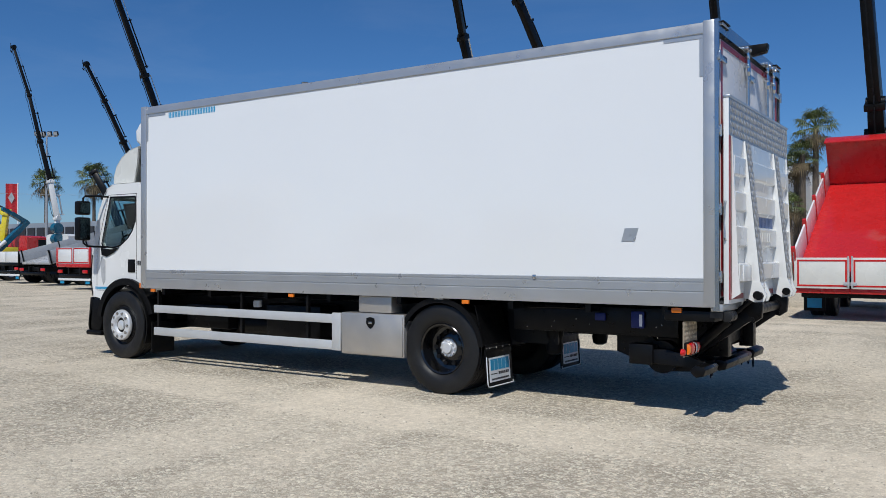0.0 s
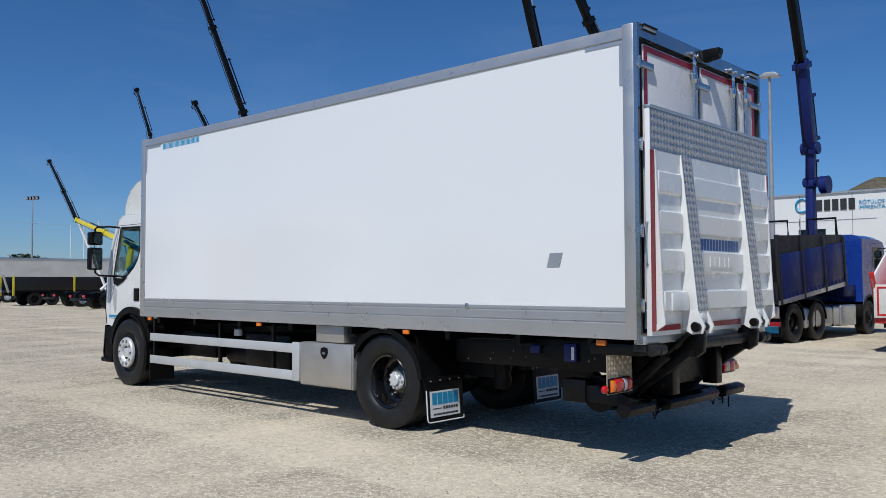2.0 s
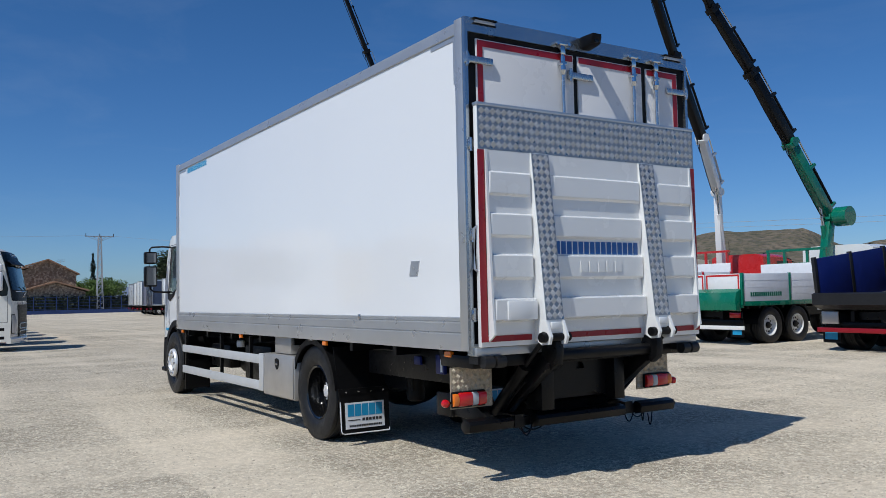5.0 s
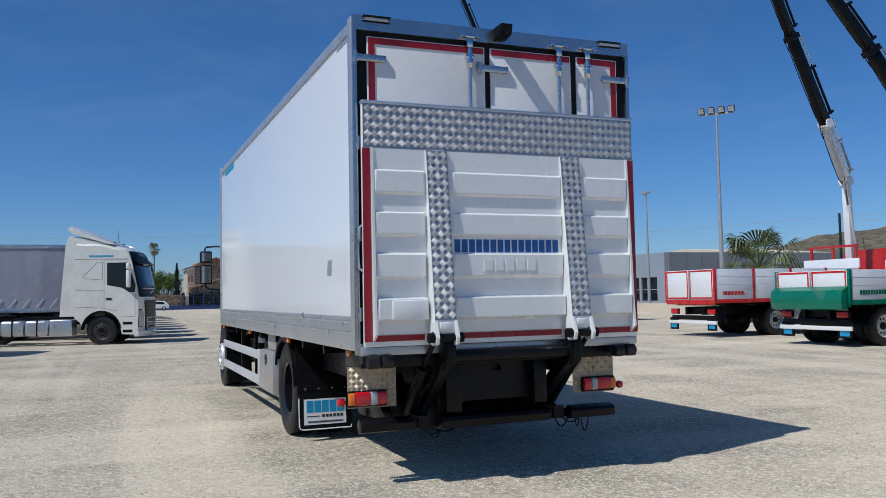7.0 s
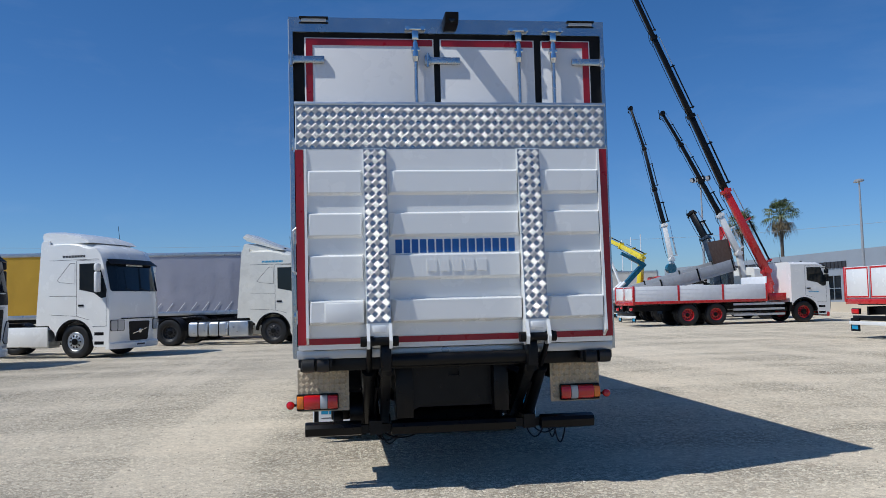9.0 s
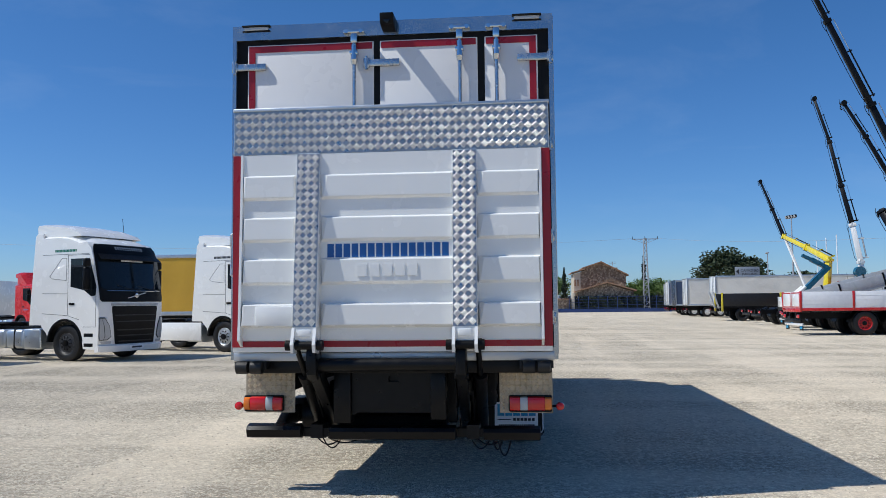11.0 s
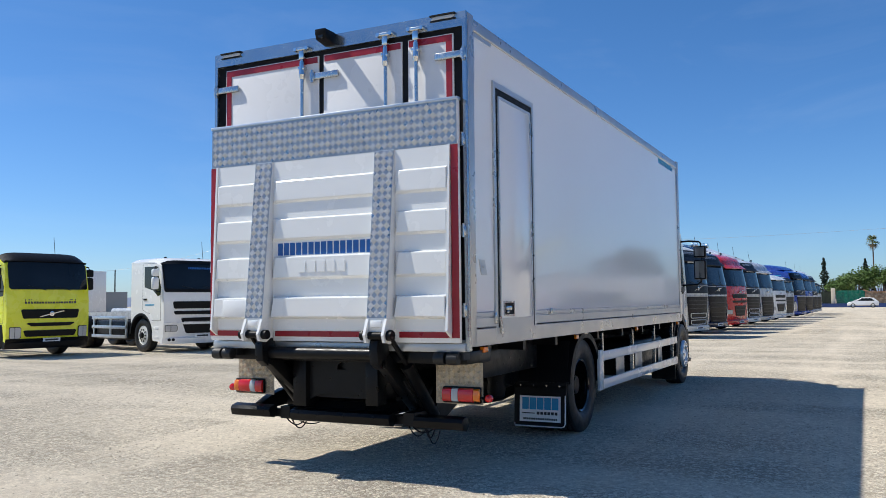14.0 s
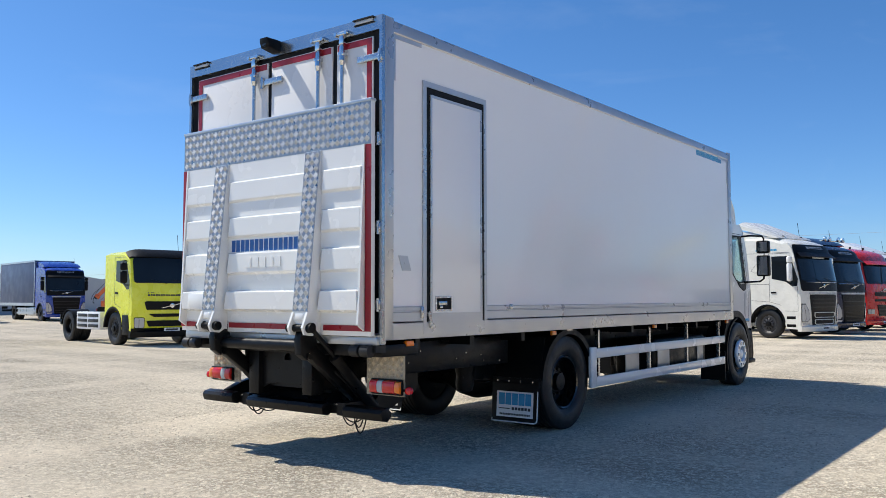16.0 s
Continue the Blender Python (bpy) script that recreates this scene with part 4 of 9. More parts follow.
part("motor_drum", bm, M_BLACK, TRUCK)
for y, dy, x, z, sag in ((0.66, -0.20, 0.22, 0.46, 0.07), (0.62, -0.16, 0.24, 0.46, 0.10), (0.58, -0.30, 0.26, 0.45, 0.05), (-0.60, -0.16, 0.24, 0.45, 0.09), (-0.66, -0.20, 0.20, 0.45, 0.05), (-0.82, -0.10, 0.16, 0.44, 0.12), (-0.78, -0.07, 0.20, 0.44, 0.08)):
    bm = B()
    tube(bm, bend((x, y, z), (x + 0.04, y + dy, z + 0.01), sag, 12), 0.006, 6)
    part("cable", bm, M_SEAL, TRUCK)

# ---- chassis ----
bm = B()
for y in (0.43, -0.43):
    box(bm, 0.4, 9.9, y - 0.04, y + 0.04, 0.74, 1.0)
    box(bm, 0.3, 8.5, y - 0.045, y + 0.045, 1.003, 1.128)
pieces("chassis_rail", bm, M_BLACK, TRUCK, smooth=0)
bm = B()
for x in (0.5, 1.3, 2.2, 3.7, 4.8, 5.9, 7.0, 8.0):
    box(bm, x - 0.03, x + 0.03, -1.24, 1.24, 1.04, 1.127)
for x in (1.2, 2.4, 3.9, 5.5, 7.4, 8.9):
    box(bm, x - 0.06, x + 0.06, -0.4, 0.4, 0.78, 0.95)
pieces("cross_member", bm, M_BLACK, TRUCK, smooth=0)
bm = B()
box(bm, 0.45, 2.3, 0.95, 0.99, 0.80, 1.08, 0.004)
box(bm, 0.45, 2.3, -0.99, -0.95, 0.80, 1.08, 0.004)
pieces("side_plate", bm, M_BLACK, TRUCK)
bm = B()
lathe(bm, [(0.06, -0.9), (0.11, -0.85), (0.13, -0.4), (0.22, -0.22), (0.26, 0), (0.22, 0.22), (0.13, 0.4), (0.11, 0.85), (0.06, 0.9)], c=(3.15, 0, 0.545), seg=20)
lathe(bm, [(0.06, -0.95), (0.08, -0.9), (0.08, 0.9), (0.06, 0.95)], c=(9.03, 0, 0.50), seg=14)
pieces("axle", bm, M_BLACK, TRUCK)
bm = B()
for x in (3.7, 3.45):
    box(bm, x - 0.1, x + 0.1, -0.5, 0.5, 0.70, 0.78)
for s in (1, -1):
    for x in (2.55, 3.75):
        lathe(bm, [(0.05, 0.55), (0.12, 0.58), (0.13, 0.70), (0.11, 0.78), (0.13, 0.86), (0.05, 0.88)], c=(x, s * 0.5, 0), axis="z", seg=16)
pieces("suspension_part", bm, M_BLACK, TRUCK)
bm = B()
for x, y, r, l in ((6.6, 0.62, 0.14, 0.8), (7.5, -0.7, 0.16, 0.7)):
    lathe(bm, [(r * 0.5, -l / 2), (r, -l / 2 + 0.05), (r, l / 2 - 0.05), (r * 0.5, l / 2)], c=(x, y, 0.62), axis="x", seg=20)
pieces("air_tank", bm, M_BLACK, TRUCK)
for y in (0.62, -0.66):
    bm = B()
    lathe(bm, [(0.05, 0.50), (0.085, 0.52), (0.10, 0.60), (0.085, 0.66), (0.105, 0.74), (0.10, 0.86), (0.06, 0.90), (0.05, 1.0)], c=(1.98, y, 0), axis="z", seg=18)
    part("air_bellows", bm, M_PLASTIC, TRUCK)
bm = B()
box(bm, 5.2, 6.2, 0.55, 0.95, 0.45, 0.95, 0.04)
box(bm, 7.0, 7.9, 0.5, 0.9, 0.55, 0.9, 0.03)
pieces("battery_box", bm, M_BLACK, TRUCK)
bm = B()
box(bm, 5.7, 7.6, -1.15, -0.55, 0.42, 0.92, 0.06, 3)
part("fuel_tank", bm, M_BLACK, TRUCK)
bm = B()
for x0, x1 in ((4.75, 5.15), (5.75, 6.15), (7.2, 7.45)):
    box(bm, x0, x1, -1.165, -1.155, 0.48, 0.86, 0.003)
pieces("tank_shield", bm, M_STEEL, TRUCK, "dull stainless shields")
bm = B()
lathe(bm, [(0.0, 0.90), (0.055, 0.90), (0.06, 0.915), (0.06, 0.985), (0.05, 0.995), (0, 0.995)], c=(6.35, 0.95, 0), axis="z", seg=16)
part("filler_cap", bm, M_SIGN_WHITE, TRUCK, "white filler cap")

# side guards
for s in (1, -1):
    a, b = (4.70, 8.15) if s > 0 else (3.72, 8.05)
    g = put("side_guard", None, TRUCK)
    y0, y1 = sorted((s * 1.255, s * 1.290))
    for z0, z1 in ((0.775, 0.885), (0.445, 0.56)):
        bm = B()
        box(bm, a, b, y0, y1, z0, z1, 0.006)
        part("rail", bm, M_SKIRT if s > 0 else M_WHITE, g)
    bm = B()
    box(bm, a - 0.14, a, y0 - 0.002, y1 + 0.002, 0.44, 0.905, 0.006)
    part("end_plate", bm, M_SKIRT if s > 0 else M_WHITE, g)
    bm = B()
    for x in ((5.15, 6.35, 8.1) if s > 0 else (3.85, 5.3, 6.6, 7.9)):
        box(bm, x - 0.02, x + 0.02, *sorted((s * 1.21, s * 1.253)), 0.45, 1.10)
    pieces("bracket", bm, M_ZINC if s < 0 else M_BLACK, g)
# tool locker and small stainless tank on the left
TOOL = put("tool_locker", None, TRUCK)
bm = B()
box(bm, 3.60, 4.555, 0.78, 1.275, 0.41, 0.915, 0.008)
part("body", bm, M_STEEL, TOOL, "dull stainless body")
bm = B()
box(bm, 3.615, 4.54, 1.2755, 1.29, 0.425, 0.895, 0.006)
part("lid", bm, M_STEEL, TOOL)
bm = B()
prism(bm, [(4.03, 0.86), (4.09, 0.875), (4.15, 0.86), (4.155, 0.80), (4.125, 0.755), (4.09, 0.735), (4.055, 0.755), (4.025, 0.80)], "y", 1.29, 1.296)
part("lock_badge", bm, M_PLASTIC, TOOL)
bm = B()
box(bm, 4.065, 4.115, 1.296, 1.302, 0.79, 0.82, 0.003)
part("lock", bm, M_ZINC, TOOL)
bm = B()
box(bm, 3.83, 4.33, 1.0, 1.22, 0.925, 1.12, 0.01)
part("water_tank", bm, M_STEEL, TRUCK, "stained stainless tank")
# amber markers under the rail
for s in (1, -1):
    for x in (8.18, 5.40, 2.75):
        bm = B()
        box(bm, x - 0.045, x + 0.045, *sorted((s * 1.262, s * 1.292)), 1.075, 1.122, 0.006)
        part("side_marker", bm, M_AMBER, TRUCK, "amber side marker")
bm = B()
box(bm, 0.78, 0.92, 1.0, 1.04, 0.88, 1.05, 0.01)
box(bm, 1.2, 1.32, 1.0, 1.03, 0.94, 1.02, 0.01)
pieces("socket_box", bm, M_BLUE, TRUCK, "small blue connector boxes")
bm = B()
box(bm, 0.80, 0.83, 1.041, 1.044, 0.90, 1.02)
part("socket_label", bm, M_SIGN_WHITE, TRUCK, smooth=0)
bm = B()
rnd = random.Random(9)
for k in range(8):
    x = 0.6 + rnd.random() * 1.7
    z = 0.82 + rnd.random() * 0.2
    cyl(bm, (x, 0.99, z), (x, 0.998, z), 0.006, seg=6)
    cyl(bm, (x, -0.998, z), (x, -0.99, z), 0.006, seg=6)
tagged(part("bolt_heads", bm, M_ZINC, TRUCK), kind="stuff")
bm = B()
tube(bm, [(1.3, 1.02, 1.06), (1.9, 1.03, 1.06), (2.1, 1.03, 1.05)], 0.012)
part("pipe", bm, M_BLACK, TRUCK)

# wheels, mudguards, flaps
wheel(TRUCK, 3.12, 1.235, 1, ME_RIM_BLACK_DISHED, ME_HUB_SILVER, dual=True, hub_off=-0.055)
wheel(TRUCK, 3.12, -1.235, -1, ME_RIM_BLACK_DISHED, ME_HUB_PLAIN, dual=True, hub_off=-0.02)
wheel(TRUCK, 9.03, 1.20, 1, ME_RIM_BLACK, ME_CAP, hub_off=0.13)
wheel(TRUCK, 9.03, -1.20, -1, ME_RIM_BLACK, ME_CAP, hub_off=0.13)
for s in (1, -1):
    bm = B()
    band(bm, 3.12, 0.545, 0.565, 0.585, 0, 172, *sorted((s * 0.62, s * 1.262)), 20)
    band(bm, 3.12, 0.545, 0.53, 0.590, -2, 174, *sorted((s * 1.250, s * 1.268)), 20)
    part("mudguard", bm, M_PLASTIC, TRUCK)
    bm = B()
    box(bm, 3.05, 3.18, *sorted((s * 1.268, s * 1.276)), 1.115, 1.13)
    part("mudguard_tab", bm, M_ZINC, TRUCK)
    bm = B()
    prism(bm, [(2.56, 1.06), (2.50, 0.66), (2.42, 0.62), (1.9, 0.62), (1.9, 1.06)], "y", *sorted((s * 0.66, s * 0.70)))
    part("inner_guard", bm, M_BLACK, TRUCK)
    flap = put("mud_flap", None, TRUCK)
    y0, y1 = sorted((s * 0.64, s * 1.225))
    sl = lambda z: 2.50 + (z - 0.16) * 0.05 / 0.72
    bm = B()
    prism(bm, [(sl(0.62), 0.62), (sl(0.62) + 0.014, 0.62), (sl(0.15) + 0.014, 0.15), (sl(0.15), 0.15)], "y", y0, y1, 0.003)
    part("rubber_sheet", bm, M_PLASTIC, flap)

    def on_flap(u, z, d, sl=sl):
        return (sl(z) - 0.0015 - d, u, z)
    pa, pb = sorted((s * 0.705, s * 1.165))
    bm = B()
    word_bars(bm, pa, pb, 0.205, 0.475, 1, on_flap, 0.003, 3, fill=1.0)
    part("placard", bm, M_SIGN_WHITE, flap, "white placard", smooth=0)
    bm = B()
    word_bars(bm, pb - 0.025, pa + 0.02, 0.333, 0.457, 5, lambda u, z, d: on_flap(u, z, d + 0.003), 0.002, fill=0.9)
    part("lettering", bm, M_CYAN, flap, "blue logo blocks", smooth=0)
    bm = B()
    word_bars(bm, (pa + pb) / 2 + 0.04, pa + 0.03, 0.280, 0.310, 6, lambda u, z, d: on_flap(u, z, d + 0.003), 0.002)
    word_bars(bm, pb - 0.04, pa + 0.035, 0.224, 0.244, 19, lambda u, z, d: on_flap(u, z, d + 0.003), 0.002)
    word_bars(bm, pb - 0.03, (pa + pb) / 2 + 0.06, 0.288, 0.298, 1, lambda u, z, d: on_flap(u, z, d + 0.003), 0.002, fill=1.0)
    part("small_lettering", bm, M_DARK_TEXT, flap, smooth=0)
    bm = B()
    yo, yi = (y1 - 0.008, y0 + 0.01) if s > 0 else (y0 + 0.008, y1 - 0.01)
    tube(bm, [on_flap(yo, 0.49, 0.004), on_flap(yo, 0.195, 0.004), on_flap(yo - s * 0.012, 0.167, 0.004), on_flap(yo - s * 0.04, 0.157, 0.004), on_flap(yi, 0.157, 0.004), on_flap(yi, 0.185, 0.004)], 0.007, 6)
    part("edge_trim", bm, M_SIGN_WHITE, flap, "white edge trim")
    # black sheet between the mudguard and the flap, with its rivets
    bm = B()
    prism(bm, [(2.66, 1.06), (2.67, 1.06), (2.535, 0.56), (2.522, 0.56)], "y", y0, y1)
    part("guard_sheet", bm, M_PLASTIC, flap, smooth=0)
    for k in range(4):
        bm = B()
        yy = y0 + (y1 - y0) * (0.12 + 0.25 * k)
        cyl(bm, (2.535, yy, 0.585), (2.515, yy, 0.585), 0.009, seg=8)
        part("rivet", bm, M_ZINC, flap)
    # front mudguard rear half and flap
    bm = B()
    band(bm, 9.03, 0.545, 0.575, 0.60, 95, 205, *sorted((s * 0.82, s * 1.19)), 14)
    part("mudguard", bm, M_PLASTIC, TRUCK)
    bm = B()
    box(bm, 8.30, 8.32, *sorted((s * 0.8, s * 1.2)), 0.16, 0.62)
    part("front_flap", bm, M_PLASTIC, TRUCK)

# ---- cab ----
CAB = put("cab", None, TRUCK)
CW = 1.11
ARCH = arc(9.03, 0.56, 0.66, 160, 12, 14)
prof_out = [(8.62, 2.60), (8.60, 1.05), (8.41, 0.80)] + ARCH + [(9.72, 0.93), (9.92, 0.96), (9.97, 1.20), (9.94, 1.62), (9.76, 2.30), (9.60, 2.60), (9.44, 2.72), (8.75, 2.73)]
WIN = [(8.84, 2.50), (9.45, 2.51), (9.66, 1.82), (9.63, 1.765), (9.36, 1.745), (9.20, 1.78), (9.02, 1.89), (8.92, 1.99), (8.84, 2.14)]
for s in (1, -1):
    bm = B()
    plate(bm, prof_out, [WIN], "y", *sorted((s * (CW - 0.05), s * CW)))
    part("cab_side", bm, M_WHITE, CAB, "white painted cab side with a door", smooth=0)
    bm = B()
    prism(bm, [(a, b) for a, b in WIN], "y", *sorted((s * (CW - 0.03), s * (CW - 0.024))))
    gl = part("side_window", bm, M_GLASS, CAB, "clear side glass", smooth=0)
    gl.visible_shadow = False
    bm = B()
    plate(bm, [(9.25 + (a - 9.25) * 1.06, 2.12 + (b - 2.12) * 1.07) for a, b in WIN], [WIN], "y", *sorted((s * (CW - 0.03), s * (CW + 0.004))))
    prism(bm, [(9.69, 1.77), (9.66, 1.62), (9.54, 1.59), (9.34, 1.66), (9.22, 1.74), (9.42, 1.70), (9.64, 1.72)], "y", *sorted((s * CW, s * (CW + 0.018))), 0.004)
    part("window_surround", bm, M_PLASTIC, CAB, "black window trim", smooth=0)
    # door shut lines
    bm = B()
    for a, b in (((8.80, 2.56), (8.80, 1.25)), ((8.80, 2.56), (9.50, 2.56)), ((9.50, 2.56), (9.80, 1.70)), ((9.80, 1.70), (9.80, 1.06)), ((9.80, 1.06), (9.60, 1.06))):
        beam(bm, (a[0], s * CW, a[1]), (b[0], s * CW, b[1]), 0.007, 0.003, up=(0, 1, 0))
    part("door_shut_line", bm, M_SEAL, CAB, smooth=0)
    bm = B()
    box(bm, 8.83, 9.0, *sorted((s * (CW - 0.001), s * (CW + 0.012))), 1.35, 1.55, 0.01)
    part("door_handle", bm, M_PLASTIC, CAB, "black door handle recess")
    bm = B()
    prism(bm, [(9.70, 1.60), (9.58, 1.54), (9.58, 1.22), (9.63, 1.15), (9.68, 1.28)], "y", *sorted((s * CW, s * (CW + 0.006))))
    part("air_deflector", bm, M_GREY, CAB)
    bm = B()
    word_bars(bm, 9.84, 9.42, 1.075, 1.115, 15, lambda u, z, d, s=s: (u, s * (CW + 0.001 + d), z), 0.002)
    part("lettering", bm, M_CYAN, CAB, smooth=0)
    bm = B()
    word_bars(bm, 8.78, 8.64, 1.46, 1.53, 3, lambda u, z, d, s=s: (u, s * (CW + 0.001 + d), z), 0.002)
    part("number_badge", bm, M_DARK_TEXT, CAB, smooth=0)
    # arch flare
    bm = B()
    band(bm, 9.03, 0.56, 0.60, 0.70, 8, 165, *sorted((s * 1.0, s * (CW + 0.05))), 18)
    prism(bm, [(9.62, 0.70), (9.68, 0.92), (9.93, 0.92), (10.0, 0.60), (10.02, 0.37), (9.74, 0.37)], "y", *sorted((s * 0.9, s * (CW + 0.0))), 0.03)
    part("wheel_arch", bm, M_PLASTIC, CAB, "black plastic arch and bumper corner")
    bm = B()
    box(bm, 9.66, 10.06, *sorted((s * 0.95, s * (CW + 0.03))), 0.34, 0.42, 0.03)
    part("step", bm, M_PLASTIC, CAB)
    bm = B()
    box(bm, 8.50, 8.58, *sorted((s * 1.19, s * 1.225)), 1.12, 1.20, 0.01)
    part("indicator", bm, M_AMBER, CAB, "amber side indicator")
    # mirrors
    mir = put("mirror", None, CAB)
    bm = B()
    tube(bm, [(9.50, s * (CW - 0.02), 2.53), (9.60, s * 1.24, 2.545), (9.68, s * 1.40, 2.535), (9.69, s * 1.43, 2.50), (9.69, s * 1.435, 2.0), (9.69, s * 1.42, 1.80), (9.68, s * 1.36, 1.755), (9.58, s * (CW - 0.02), 1.74)], 0.016)
    part("arm", bm, M_PLASTIC, mir)
    for z0, z1 in ((2.245, 2.46), (1.845, 2.205)):
        bm = B()
        box(bm, 9.67, 9.80, *sorted((s * 1.30, s * 1.515)), z0, z1, 0.03, 3)
        part("housing", bm, M_PLASTIC, mir)
        bm = B()
        box(bm, 9.663, 9.669, *sorted((s * 1.325, s * 1.49)), z0 + 0.025, z1 - 0.025)
        part("mirror_glass", bm, M_MIRROR, mir, smooth=0)
def cab_front(prof, u0, u1, d0, d1, bulge=0.25, n=14):
    """A bowed sheet over the cab's nose. prof: (x on the middle line, z) from the foot up."""
    bm = B()
    grids = []
    for d in (d0, d1):
        g = []
        for x, z in prof:
            g.append([bm.verts.new((x + d - bulge * abs(u0 + (u1 - u0) * j / n) ** 3, CW * (u0 + (u1 - u0) * j / n), z)) for j in range(n + 1)])
        grids.append(g)
    for g in grids:
        for r0, r1 in zip(g, g[1:]):
            for j in range(n):
                bm.faces.new((r0[j], r0[j + 1], r1[j + 1], r1[j]))
    for k in (0, -1):
        for j in range(n):
            bm.faces.new((grids[0][k][j], grids[0][k][j + 1], grids[1][k][j + 1], grids[1][k][j]))
    for i in range(len(prof) - 1):
        for j in (0, n):
            bm.faces.new((grids[0][i][j], grids[0][i + 1][j], grids[1][i + 1][j], grids[1][i][j]))
    return bm


part("nose", cab_front([(10.17, 0.96), (10.22, 1.20), (10.19, 1.62)], -1.0, 1.0, -0.03, 0.0), M_WHITE, CAB)
bm = B()
prism(bm, [(9.60, 2.60), (9.44, 2.72), (8.75, 2.73), (8.62, 2.60), (8.68, 2.60), (8.78, 2.68), (9.42, 2.67), (9.56, 2.58)], "y", -CW + 0.05, CW - 0.05)
part("cab_roof", bm, M_WHITE, CAB, smooth=0)
part("brow", cab_front([(9.86, 2.56), (9.80, 2.66), (9.66, 2.725)], -1.0, 1.0, -0.03, 0.0), M_WHITE, CAB)
bm = B()
box(bm, 8.60, 8.64, -CW + 0.05, CW - 0.05, 1.05, 2.6)
part("back_wall", bm, M_WHITE, CAB, smooth=0)
bm = B()
box(bm, 8.62, 9.9, -CW + 0.05, CW - 0.05, 1.0, 1.06)
part("cab_floor", bm, M_BLACK, CAB, smooth=0)
gl = part("windscreen", cab_front([(10.19, 1.625), (10.02, 2.30), (9.86, 2.555)], -0.97, 0.97, -0.012, -0.006), M_GLASS, CAB)
gl.visible_shadow = False
part("grille", cab_front([(10.19, 0.98), (10.22, 1.20), (10.20, 1.50)], -0.65, 0.65, 0.001, 0.02), M_PLASTIC, CAB)
part("bumper", cab_front([(10.22, 0.36), (10.26, 0.50), (10.20, 0.94)], -1.0, 1.0, -0.05, 0.02), M_PLASTIC, CAB, "black plastic bumper")
bm = B()
prism(bm, [(9.80, 2.58), (10.02, 2.52), (10.03, 2.55), (9.78, 2.66)], "y", -0.9, 0.9)
part("sun_visor", bm, M_PLASTIC, CAB)
# interior: dashboard, seats, wheel
bm = B()
box(bm, 9.62, 9.9, -1.08, 1.08, 1.45, 1.70, 0.05)
part("dashboard", bm, M_PLASTIC, CAB)
for s in (1, -1):
    bm = B()
    box(bm, 8.85, 9.4, s * 0.6 - 0.25, s * 0.6 + 0.25, 1.40, 1.54, 0.05)
    prism(bm, [(8.9, 1.5), (9.04, 1.5), (8.92, 2.12), (8.78, 2.12)], "y", s * 0.6 - 0.24, s * 0.6 + 0.24, 0.03)
    prism(bm, [(8.80, 2.14), (8.90, 2.14), (8.87, 2.36), (8.77, 2.36)], "y", s * 0.6 - 0.13, s * 0.6 + 0.13, 0.02)
    part("seat", bm, M_DARK_BOARD, CAB)
bm = B()
tube(bm, [(9.55 + 0.10 * math.cos(radians(a)), 0.6 + 0.22 * math.sin(radians(a)), 1.78 + 0.17 * math.cos(radians(a))) for a in range(0, 361, 20)], 0.016)
tube(bm, [(9.55, 0.6, 1.78), (9.8, 0.6, 1.6)], 0.025)
part("steering_wheel", bm, M_PLASTIC, CAB)
# roof spoiler: a hollow curved shell
SP = [(9.57, 2.75), (9.56, 2.90), (9.50, 3.07), (9.38, 3.22), (9.20, 3.335), (8.98, 3.40), (8.74, 3.43)]
bm = B()
outer, inner = [], []
for x, z in SP:
    row_o, row_i = [], []
    for j in range(17):
        u = -1 + 2 * j / 16
        drop = abs(u) ** 6 * (z - 2.74) * 0.16
        row_o.append(bm.verts.new((x - 0.07 * abs(u) ** 4, u * 1.02, z - drop)))
        row_i.append(bm.verts.new((x - 0.07 * abs(u) ** 4 - 0.03, u * 0.99, max(2.735, z - drop - 0.03))))
    outer.append(row_o)
    inner.append(row_i)
for i in range(len(SP) - 1):
    for j in range(16):
        bm.faces.new((outer[i][j], outer[i][j + 1], outer[i + 1][j + 1], outer[i + 1][j]))
        bm.faces.new((inner[i][j], inner[i + 1][j], inner[i + 1][j + 1], inner[i][j + 1]))
    bm.faces.new((outer[i][0], outer[i + 1][0], inner[i + 1][0], inner[i][0]))
    bm.faces.new((outer[i][16], inner[i][16], inner[i + 1][16], outer[i + 1][16]))
for j in range(16):
    bm.faces.new((outer[-1][j], outer[-1][j + 1], inner[-1][j + 1], inner[-1][j]))
    bm.faces.new((outer[0][j], inner[0][j], inner[0][j + 1], outer[0][j + 1]))
part("roof_spoiler", bm, M_CREAM, CAB, "cream white roof air deflector")
for s in (1, -1):
    bm = B()
    prism(bm, [(9.0, 2.745), (9.49, 2.745), (9.48, 2.89), (9.42, 3.04), (9.30, 3.16), (9.12, 3.25), (8.9, 3.30), (8.92, 3.05)], "y", s * 1.0 - 0.014, s * 1.0 + 0.014)
    part("spoiler_cheek", bm, M_CREAM, CAB, smooth=0)
bm = B()
tube(bm, [(9.30, -0.8, 2.76), (9.30, 0.8, 2.76)], 0.02)
tube(bm, [(9.42, 1.0, 2.70), (9.46, 1.0, 2.78), (9.36, 0.95, 2.80)], 0.018)
part("roof_bar", bm, M_PLASTIC, CAB)
